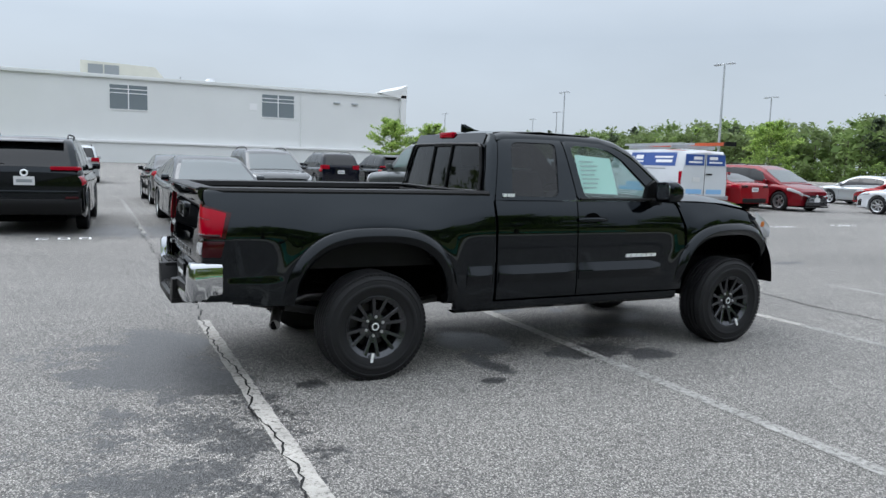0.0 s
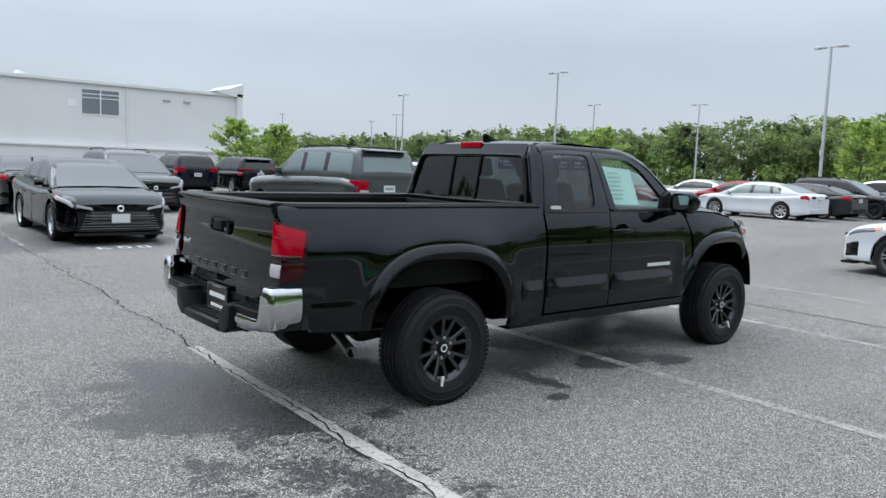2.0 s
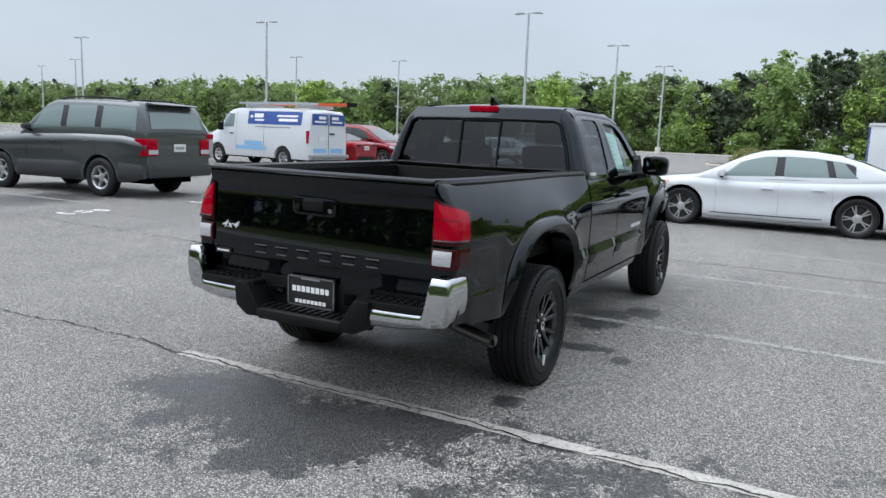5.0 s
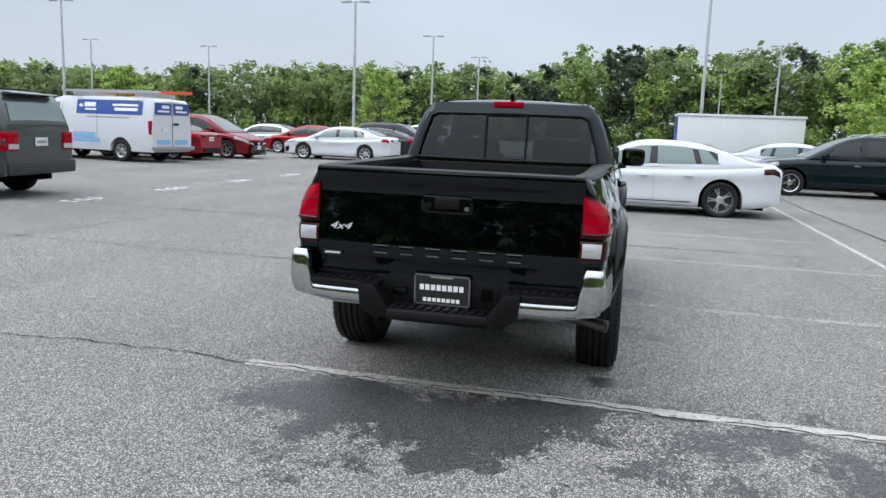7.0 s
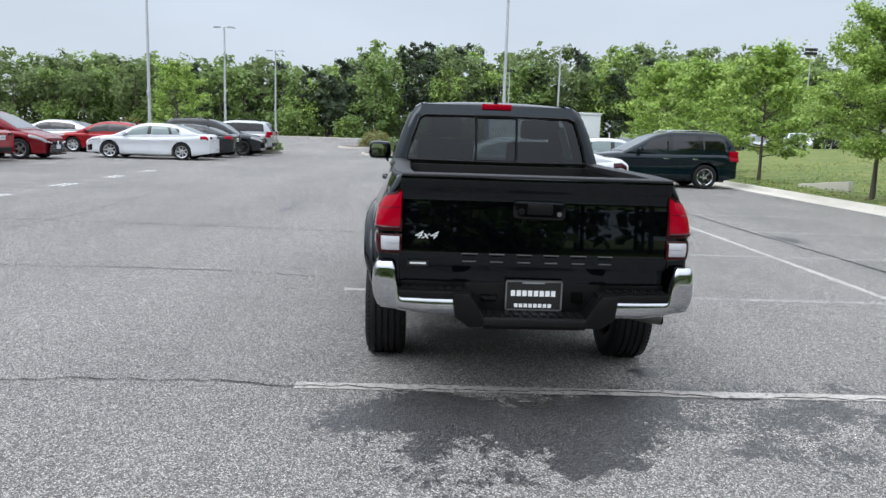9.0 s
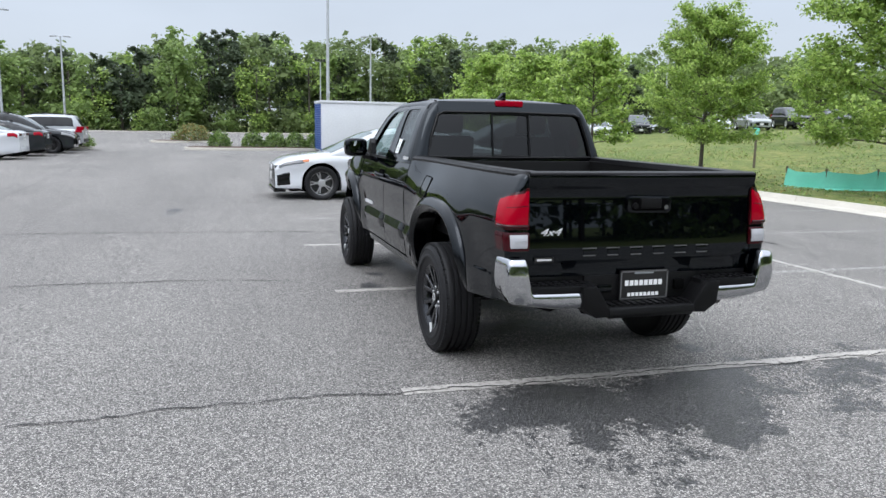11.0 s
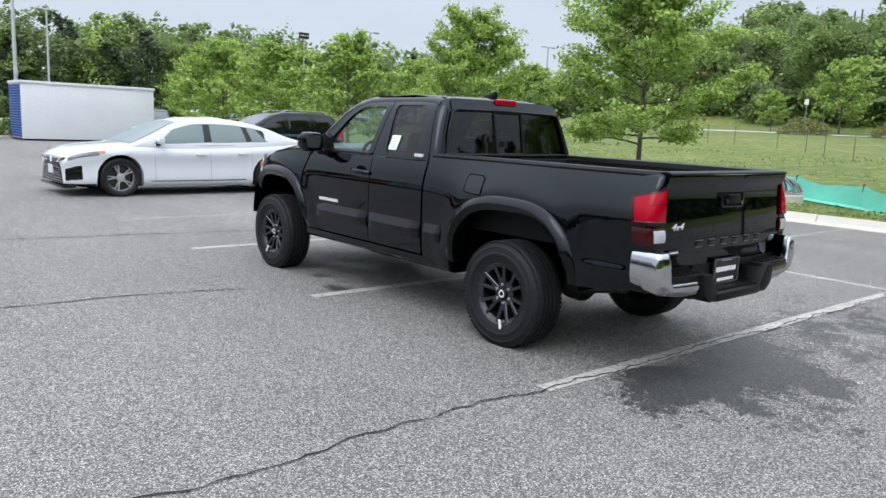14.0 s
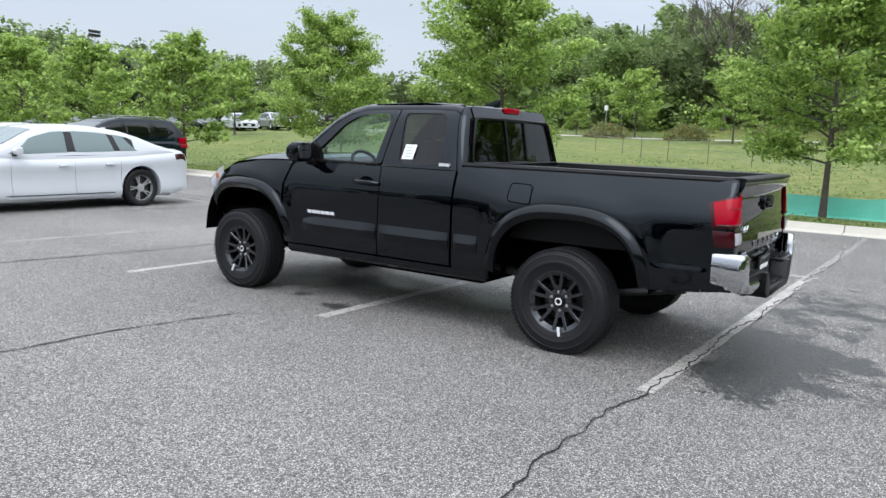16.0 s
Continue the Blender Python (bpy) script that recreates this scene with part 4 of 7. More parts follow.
def sedan(paint_name, **kw):
    d = dict(paint=paint_name, wb=2.82, rear=1.08, front=0.97, half=0.92, clear=0.17, r=0.335, rim=0.235, height=1.445, spokes=10, wheel="silver",
             deck=((-1.08, 0.88), (-1.04, 1.03), (-0.95, 1.05), (-0.6, 1.02), (0.2, 0.95), (1.0, 0.91), (1.9, 0.89), (2.7, 0.925), (3.15, 0.88), (3.5, 0.825), (3.70, 0.76), (3.79, 0.64)),
             cabin=((-0.72, 1.03), (-0.42, 1.11), (-0.05, 1.255), (0.3, 1.355), (0.75, 1.412), (1.2, 1.428), (1.55, 1.405), (1.9, 1.30), (2.3, 1.10), (2.72, 0.91)),
             windows=((0.44, 1.24, 0.10, 0.0), (1.30, 2.44, 0.0, -0.52), (0.0, 0.38, 0.30, 0.10)), doors=(0.40, 1.25, 2.3), handles=(0.62, 1.45), mirror=2.22,
             lights=((3.15, 3.74, 0.60, 0.68, "headlight_lens"), (-1.05, -0.72, 0.58, 0.68, "red_lens")), intakes=((3.5, 3.77, 0.16, 0.48, "trim_black"), (3.25, 3.78, 0.0, 0.09, "trim_black"), (3.14, 3.32, 0.615, 0.665, "amber_lens")), rear_lamp=(0.40, 0.70, 0.86, 0.95), lamp_mat="dark_red_lens", screen=(1.8, 2.7), back=(-0.62, 0.3), tumble=0.27, front_round=0.24, rear_round=0.16, plate_z=0.72, antenna=0.25)
    d.update(kw)
    return d


def suv(paint_name, **kw):
    d = dict(paint=paint_name, wb=2.82, rear=1.05, front=0.95, half=0.955, clear=0.22, r=0.37, rim=0.245, height=1.70, spokes=5, wheel="silver", split=0.16,
             deck=((-1.05, 1.06), (-0.5, 1.09), (0.6, 1.07), (2.2, 1.05), (2.6, 1.05), (3.3, 0.98), (3.62, 0.88), (3.77, 0.72)),
             cabin=((-1.03, 1.05), (-0.93, 1.26), (-0.76, 1.54), (-0.64, 1.645), (-0.4, 1.68), (0.3, 1.70), (1.1, 1.685), (1.5, 1.60), (1.95, 1.36), (2.55, 1.03)),
             windows=((-0.7, 0.12, 0.08, 0.0), (0.2, 1.05, 0.0, 0.0), (1.12, 2.15, 0.0, -0.42)), doors=(0.16, 1.08, 2.15), handles=(0.35, 1.25), mirror=2.05,
             lights=((3.2, 3.72, 0.58, 0.69, "headlight_lens"), (-1.03, -0.72, 0.56, 0.70, "red_lens")), screen=(1.66, 2.5), back=(-0.99, -0.72), tumble=0.22, front_round=0.34, rear_round=0.07, rear_lamp=(0.55, 0.89, 0.98, 1.16),
             rails=(-0.5, 1.2), plate_z=0.78, wiper=True)
    d.update(kw)
    return d


SPECS = {
    # its cladding entry is a black strip painting the dented doors' shadow
    "white_sedan": sedan("white_paint", glass="car_window_light", lights=((3.22, 3.74, 0.60, 0.665, "dark_headlight"), (-1.05, -0.72, 0.59, 0.67, "dark_red_lens")), cladding=((0.5, 2.42, 0.115, 0.135, "trim_black"),), bars=6, grille_bar="badge_dim", wheel="machined", split=0.14, spokes=5, handle="white_paint", r=0.34, rim=0.25, wb=2.90, front=0.89, trim="white_paint", screen_glass="car_window_light", lamp_strip=True, fascia=True, lamp_face="dark_headlight"),
    "black_sedan": sedan("black_paint", spokes=7, bars=8, grille_bar="badge_dim", fascia=True, lights=((3.2, 3.74, 0.60, 0.665, "headlight_lens"), (-1.05, -0.72, 0.58, 0.68, "red_lens"))),
    "white_sedan_b": sedan("white_paint", glass="car_window_light", spokes=7, trim="white_paint"),
    "silver_sedan": sedan("silver_paint", spokes=5),
    "grey_sedan": sedan("dark_grey_paint", wheel="gunmetal"),
    "red_sedan": sedan("red_paint", spokes=7, half=0.9),
    "black_suv": suv("black_paint", height=1.73, hatch=True, plate_z=0.85, rear_lamp=(0.40, 0.88, 1.115, 1.18)),
    "dark_suv": suv("dark_grey_paint", spokes=6, fascia=True, bars=4),
    "navy_suv": suv("navy_paint", height=1.72),
    "white_suv": suv("silver_paint", half=0.93, height=1.68, wb=2.69),
    "teal_suv": suv("teal_paint", wb=2.89, rear=0.98, half=0.93, height=1.66, spokes=5, wheel="chrome", rail_mat="chrome", handle="chrome"),
    "boxy_suv": suv("grey_paint", wb=2.85, rear=1.15, front=0.88, half=0.965, r=0.385, rim=0.225, height=1.89, clear=0.3, spokes=5, split=0, rails=(-0.6, 1.3), glass="car_window_light", front_round=0.2, cladding=((0.46, 2.38, 0.02, 0.34, "cladding"), (-1.1, -0.46, 0.02, 0.36, "cladding"), (3.32, 3.68, 0.02, 0.4, "cladding")), trim="cladding", spoiler=True,
                    deck=((-1.15, 1.18), (-0.6, 1.27), (0.6, 1.27), (2.1, 1.22), (2.4, 1.19), (3.3, 1.14), (3.62, 1.09), (3.73, 0.95)),
                    cabin=((-1.13, 1.22), (-1.08, 1.5), (-1.0, 1.76), (-0.86, 1.86), (0.3, 1.895), (1.3, 1.88), (1.55, 1.81), (1.9, 1.52), (2.25, 1.2)),
                    windows=((-0.92, 0.05, 0.05, 0.0), (0.13, 0.98, 0.0, 0.0), (1.06, 2.05, 0.0, -0.38)), screen=(1.66, 2.3), back=(-1.12, -1.02), doors=(0.1, 1.02, 2.05), mirror=1.95, rear_lamp=(0.60, 0.90, 0.84, 1.17), lamp_strip=True,
                    lights=((3.3, 3.7, 0.58, 0.69, "clear_lens"),), plate_z=0.92, rear_round=0.08, tumble=0.17),
    "small_truck": suv("dark_grey_paint", height=1.75, half=0.92, wheel="dark_metal"),
    "offroad_suv": suv("silver_paint", height=1.8, half=0.93, r=0.385, clear=0.28),
    "minivan": suv("maroon_paint", fascia=True, wb=3.03, rear=1.1, front=0.95, half=0.97, height=1.74, clear=0.18, spokes=5,
                   deck=((-1.1, 1.05), (-0.4, 1.08), (0.8, 1.06), (2.2, 1.04), (2.95, 1.05), (3.55, 0.92), (3.85, 0.8), (3.98, 0.62)),
                   cabin=((-1.05, 1.08), (-0.98, 1.35), (-0.8, 1.62), (-0.5, 1.7), (0.4, 1.74), (1.6, 1.71), (2.1, 1.55), (2.55, 1.3), (3.05, 1.03)),
                   windows=((-0.75, 0.3, 0.06, 0.0), (0.38, 1.4, 0.0, 0.0), (1.48, 2.5, 0.0, -0.45)), screen=(2.1, 2.95), back=(-1.04, -0.86), doors=(0.34, 1.44, 2.45), handles=(0.6, 1.6), mirror=2.4,
                   lights=((3.35, 3.92, 0.58, 0.69, "headlight_lens"), (-1.08, -0.75, 0.54, 0.70, "red_lens"))),
}
MAT["machined"] = principled("machined_alloy", (0.55, 0.55, 0.56), 0.32, 0.75)
MAT["cladding"] = varied("dark_grey_cladding", (0.022, 0.025, 0.027), 0.5, 0.1, 6, 80)
# opaque windscreen: the pale sky reflection is put into its base colour
MAT["car_window_pale"] = principled("sky_toned_windscreen", (0.058, 0.074, 0.076), 0.04, spec=0.8)
MAT["trim_black"] = principled("gloss_black_trim", (0.003, 0.003, 0.0032), 0.15, spec=0.5)
MAT["car_window_mid"] = principled("grey_car_window", (0.010, 0.012, 0.013), 0.03, spec=0.7)
PARKED = (
    ("white_sedan", "sedan", "white four-door sedan with dark machined wheels, dented doors", (11.07, -2.72), 90),
    ("black_suv", "suv", "black suv with red tail light bar, seen from behind", (-2.47, 10.25), 86),
    ("black_sedan", "sedan", "glossy black sedan with a white number plate and dark grille", (0.82, 12.75), -90),
    ("black_sedan", "sedan", "black sedan parked behind another, red tail lights", (1.05, 17.4), 90),
    ("dark_suv", "suv", "dark grey suv with a chrome-barred grille", (3.85, 20.2), -90),
    ("navy_suv", "suv", "navy blue suv with red tail lights and a white plate", (9.15, 28.3), 90),
    ("black_suv", "suv", "black suv in a far row with chrome rear trim", (11.9, 28.0), 90),
    ("boxy_suv", "suv", "boxy grey off-road suv with a roof rack and silver wheels", (6.62, 10.55), 94.5),
    ("white_suv", "suv", "pale silver compact suv with red tail lights", (14.35, 18.0), 90),
    ("red_sedan", "sedan", "red sedan with chrome trim beside a white van", (20.9, 15.45), 90),
    ("minivan", "minivan", "maroon minivan with a dark grille and alloy wheels", (23.55, 17.75), -90),
    ("white_sedan_b", "sedan", "white sedan with silver wheels in a far row", (26.4, 9.85), 90),
    ("silver_sedan", "sedan", "silver sedan at the far side of the row", (33.0, 16.8), 90),
    ("grey_sedan", "sedan", "dark grey sedan with black wheels in a far row", (29.4, 9.6), 90),
    ("small_truck", "suv", "dark grey off-road suv with black wheels", (32.4, 11.6), -90),
    ("offroad_suv", "suv", "silver off-road suv with a roof rack", (35.4, 9.0), 90),
    ("red_sedan", "sedan", "dark red car seen over the roof of a white sedan", (31.2, 13.4), 90),
    ("teal_suv", "suv", "dark teal suv with chrome wheels and roof rails", (18.5, -8.3), 90),
    ("white_sedan_b", "sedan", "white sedan beside a dark teal suv", (21.6, -5.0), -90),
    ("white_suv", "suv", "small white suv far down the lane", (-1.6, 33), 90),
)
for spec, nm, lab, at, turn in PARKED:
    parked_car(spec, nm, lab, "car", at, turn, "parked cars")


# ---- the black pickup: origin on the ground under the rear axle, heading +x ----
WB, HUB = 3.236, 0.36
truck = thing("pickup_truck", "glossy black extended-cab pickup truck with chrome rear bumper corners", "pickup truck")


def flank(x, z):
    """Half width of the lower body."""
    y = spline(z, ((0.36, 0.785), (0.42, 0.82), (0.48, 0.843), (0.56, 0.856), (0.66, 0.863), (0.78, 0.867), (0.90, 0.8715), (0.98, 0.872), (1.03, 0.868), (1.09, 0.857), (1.15, 0.841), (1.21, 0.822), (1.27, 0.800)))
    if x < -0.45:
        y -= 0.042 * ((-0.45 - x) / 0.6) ** 1.8
    if x > 3.0:
        y -= 0.30 * ((x - 3.0) / 1.1) ** 2.2
    for c in (0.0, WB):            # haunches over the wheels
        d = math.hypot(x - c, (z - HUB) * 0.95)
        y += 0.021 * math.exp(-((d - 0.66) / 0.12) ** 2)
    if z > 0.98 and x < 0.93:      # the bed leans in towards its rail
        y -= 0.20 * (z - 0.98) ** 1.3 * ease(0.93, 0.45, x)
    if x < -0.55:                  # a lit ledge ahead of the bumper
        y += 0.008 * (1 - ease(0.684, 0.716, z)) * ease(-0.58, -0.78, x) * ease(-1.0, -0.9, x)
    return y


def arch_point(a, rx, rz):
    """On the squared-off wheel arch, at angle a."""
    c, s_ = math.cos(a), math.sin(a)
    r = (abs(c / rx) ** 2.8 + abs(s_ / rz) ** 2.8) ** (-1 / 2.8)
    return r * c, r * s_


def arch_low(z0):
    def low(x):
        z = z0(x) if callable(z0) else z0
        for c in (0.0, WB):
            if abs(x - c) < ARCH:
                z = max(z, HUB + 0.645 * (1 - abs((x - c) / ARCH) ** 2.8) ** (1 / 2.8))
        return z
    return low


ARCH = 0.60


def flank_panel(name, xa, xb, z0, z1, side, parent, arch=None, nz=40, label="", mat="black_paint", lift=0.0):
    """A body panel between two edges xa(z), xb(z), with its rim turned in."""
    fa = xa if callable(xa) else (lambda z: xa)
    fb = xb if callable(xb) else (lambda z: xb)
    low = arch_low(z0) if arch is not None else (z0 if callable(z0) else (lambda x: z0))
    high = z1 if callable(z1) else (lambda x: z1)
    us = [i / 36 for i in range(37)]
    if arch is not None:
        a, b = fa(0.8), fb(0.8)
        extra = [arch + ARCH * math.cos(math.pi * k / 28) for k in range(29)] + [arch - ARCH - 0.003, arch + ARCH + 0.003]
        us = sorted({round(u, 4) for u in us if not (a + (b - a) * u > arch - ARCH - 0.01 and a + (b - a) * u < arch + ARCH + 0.01)} | {round((x - a) / (b - a), 4) for x in extra if a < x < b})
    rows = []
    for u in us:
        row = []
        xm = lerp(fa(0.8), fb(0.8), u)
        zl, zh = low(xm), high(xm)
        for j in range(nz + 1):
            z = lerp(zl, zh, j / nz)
            x = lerp(fa(z), fb(z), u)
            row.append((x, side * (flank(x, z) + lift), z))
        rows.append([(row[0][0], row[0][1] - side * 0.03, row[0][2])] + row + [(row[-1][0], row[-1][1] - side * 0.03, row[-1][2])])
    g = Geo()
    g.grid(rows)
    for r in (rows[0], rows[-1]):
        g.grid([r, [(x, y - side * 0.03, z) for x, y, z in r]])
    return part(name, g, mat, parent, label, smooth=40)


rear_edge = lambda z: table(z, ((0.4, 0.945), (1.2, 0.925)))
split = lambda z: table(z, ((0.4, 1.66), (1.0, 1.632), (1.2, 1.645)))
front_edge = lambda z: table(z, ((0.4, 2.72), (1.0, 2.70), (1.2, 2.62)))
G = 0.005
for side in (1, -1):
    sill = part("rocker", Geo().grid([[(x, side * y, z) for y, z in ((0.70, 0.40), (0.80, 0.395), (0.835, 0.42), (0.842, 0.47), (0.80, 0.49))] for x in [lerp(0.63, 2.68, i / 20) for i in range(21)]]), "black_paint", truck)
    rd = flank_panel("rear_door", lambda z: rear_edge(z) + G, lambda z: split(z) - G, 0.485, 1.205, side, truck)
    fd = flank_panel("front_door", lambda z: split(z) + G, lambda z: front_edge(z) - G, 0.485, 1.205, side, truck)
    flank_panel("bed_side", -0.925, lambda z: rear_edge(z) - 0.017, lambda x: table(x, ((-1.05, 0.56), (-0.55, 0.53), (0.5, 0.42), (0.9, 0.42))), lambda x: 1.25, side, truck, arch=0.0, nz=44)
    flank_panel("front_fender", lambda z: front_edge(z) + G, lambda z: table(z, ((0.4, 3.78), (0.7, 3.92), (0.95, 3.86), (1.2, 3.6))), lambda x: table(x, ((2.7, 0.42), (3.4, 0.5), (3.6, 0.6), (3.9, 0.74))), lambda x: table(x, ((2.6, 1.205), (3.2, 1.19), (3.6, 1.13), (3.92, 0.97))), side, truck, arch=WB, nz=40)
    # body-side moulding in three lengths
    for xa, xb, own in ((0.69, 0.905, truck), (0.955, 1.63, rd), (1.665, 2.47, fd)):
        rows = []
        for i in range(13):
            x = lerp(xa, xb, i / 12)
            tip = 0.03 * (1 - min(1, (xb - x) / 0.12)) if xb > 2 else 0
            fade = min(1.0, 0.25 + min(x - xa, xb - x) / 0.03)
            rows.append([(x, side * (flank(x, 0.68) + d * (fade if d > 0 else 1)), z) for d, z in ((-0.01, 0.606), (0.012, 0.610), (0.026, 0.662), (0.029, 0.674), (0.025, 0.684), (0.004, 0.738 - tip), (-0.01, 0.744 - tip))])
        g = Geo().grid(rows)
        for r in (rows[0], rows[-1]):
            g.add(r, [tuple(range(7))])
        part("side_moulding", g, "flare", own)
    # wheel-arch flares
    for c, a0, a1 in ((0.0, 13, 163), (WB, 26, 163)):
        rows = []
        for k in range(57):
            a = radians(lerp(a0, a1, k / 56))
            end = min(1.0, min(k, 56 - k) / 7 + 0.05)
            row = []
            for rx, rz, d in ((0.56, 0.575, -0.12), (0.55, 0.565, -0.02), (0.552, 0.568, 0.022), (0.576, 0.604, 0.046), (0.582, 0.611, 0.048), (0.587, 0.617, 0.046), (0.617, 0.655, 0.021), (0.625, 0.664, 0.010), (0.630, 0.670, -0.02)):
                px, pz = arch_point(a, rx, rz)
                x, z = c + px, HUB + pz
                zz = min(max(z, 0.45), 1.2)
                row.append((x, side * (flank(min(max(x, -1.0), 3.85), zz) + d * (end if d > 0 else 1)), z))
            rows.append(row)
        part("fender_flare", Geo().grid(rows), "flare", truck, "satin black wheel-arch flare")
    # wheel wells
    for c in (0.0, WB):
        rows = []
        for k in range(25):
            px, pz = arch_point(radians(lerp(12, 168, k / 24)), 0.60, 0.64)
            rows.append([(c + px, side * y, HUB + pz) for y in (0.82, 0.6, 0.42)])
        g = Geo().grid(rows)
        # near-black inner wall, added to stop light showing through the well
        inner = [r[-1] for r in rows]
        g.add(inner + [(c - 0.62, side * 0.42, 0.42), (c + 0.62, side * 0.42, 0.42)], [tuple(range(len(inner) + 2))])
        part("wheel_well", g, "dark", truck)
    # door handles
    for x, own in ((1.77, fd),):
        y = flank(x, 1.065)
        # shallow dish, its near-black colour gives the shade of the hollow
        cup = Geo().lathe([(0.0, -0.001), (0.05, 0.0), (0.062, 0.004), (0.06, -0.012)], 20, "y", (0, 0, 0))
        cup.v = [(x + p[0] * 1.15, side * (y + 0.002 + p[1] * 0.6), 1.065 + p[2] * 0.85) for p in cup.v]
        part("handle_cup", cup, "dark", own)
        pts = [(x - 0.13, side * (y + 0.008), 1.062), (x - 0.09, side * (y + 0.036), 1.068), (x, side * (y + 0.042), 1.07), (x + 0.09, side * (y + 0.036), 1.07), (x + 0.13, side * (y + 0.008), 1.066)]
        part("door_handle", Geo().tube(pts, [0.014, 0.019, 0.02, 0.019, 0.014], 10), "black_paint", own)
    # name badge bars on the front door, trim badge on the pillar
    for k in range(6):
        x = 2.13 + 0.052 * k
        part("badge_bar", Geo().prism([(x - 0.025, 0.767), (x + 0.019, 0.767), (x + 0.025, 0.793), (x - 0.019, 0.793)], "y", side * (flank(x, 0.78) + 0.001), side * (flank(x, 0.78) + 0.008)), "badge", fd)
    for k in range(3):
        x = 0.985 + 0.033 * k
        part("trim_badge_bar", Geo().box(x, x + 0.026, side * 0.812, side * 0.842, 1.232, 1.255), "badge", truck)


# cab above the belt line
def cab_y(x, z):
    y = soft_table(z, ((1.18, 0.845), (1.3, 0.808), (1.5, 0.738), (1.60, 0.695), (1.65, 0.662), (1.68, 0.625), (1.705, 0.57)), 0.02)
    if x < 1.02:
        t = min(1.0, (1.02 - x) / 0.15)
        y -= 0.085 * (1 - math.sqrt(max(0, 1 - t * t)))
    return y


def ring_panel(name, outer, inner, side, mat, parent, n=64):
    """A frame between two outlines in (x, z) on the cab's flank; the inner edge is turned in."""
    cx, cz = sum(p[0] for p in inner) / len(inner), sum(p[1] for p in inner) / len(inner)
    def at_angles(poly):
        pts = []
        for i in range(n):
            a = 2 * math.pi * i / n
            dx, dz = math.cos(a), math.sin(a)
            best = None
            for (x1, z1), (x2, z2) in zip(poly, poly[1:] + poly[:1]):
                den = dx * (z2 - z1) - dz * (x2 - x1)
                if abs(den) < 1e-9:
                    continue
                t = ((x1 - cx) * (z2 - z1) - (z1 - cz) * (x2 - x1)) / den
                u = ((x1 - cx) * dz - (z1 - cz) * dx) / den
                if t > 0 and -1e-6 <= u <= 1 + 1e-6 and (best is None or t < best):
                    best = t
            pts.append((cx + dx * best, cz + dz * best))
        return pts
    o, i_ = at_angles(outer), at_angles(inner)
    rows = []
    for a, b in zip(o, i_):
        row = [(a[0], side * (cab_y(*a) - 0.03), a[1])]
        for t in (0, 0.33, 0.66, 1):
            x, z = lerp(a[0], b[0], t), lerp(a[1], b[1], t)
            row.append((x, side * cab_y(x, z), z))
        row.append((b[0], side * (cab_y(*b) - 0.035), b[1]))
        rows.append(row)
    rows.append(rows[0])
    return part(name, Geo().grid(rows), mat, parent, smooth=40), i_


def pane(name, outline, side, mat, parent, depth=0.018, label=""):
    pts = [(x, side * (cab_y(x, z) - depth), z) for x, z in outline]
    c = [sum(p[k] for p in pts) / len(pts) for k in range(3)]
    g = Geo().add([c] + pts, [(0, i + 1, (i + 1) % len(pts) + 1) for i in range(len(pts))])
    o = part(name, g, mat, parent, label, smooth=60)
    o.visible_shadow = False
    return o


def rounded(poly, r=0.05, n=4):
    out = []
    for i, p in enumerate(poly):
        a, b = Vector(poly[i - 1]), Vector(poly[(i + 1) % len(poly)])
        p = Vector(p)
        u, v = (a - p), (b - p)
        k = min(r, u.length * 0.45, v.length * 0.45)
        s, e = p + u.normalized() * k, p + v.normalized() * k
        for j in range(n + 1):
            t = j / n
            q = s * (1 - t) ** 2 + p * 2 * t * (1 - t) + e * t * t
            out.append((q.x, q.y))
    return out


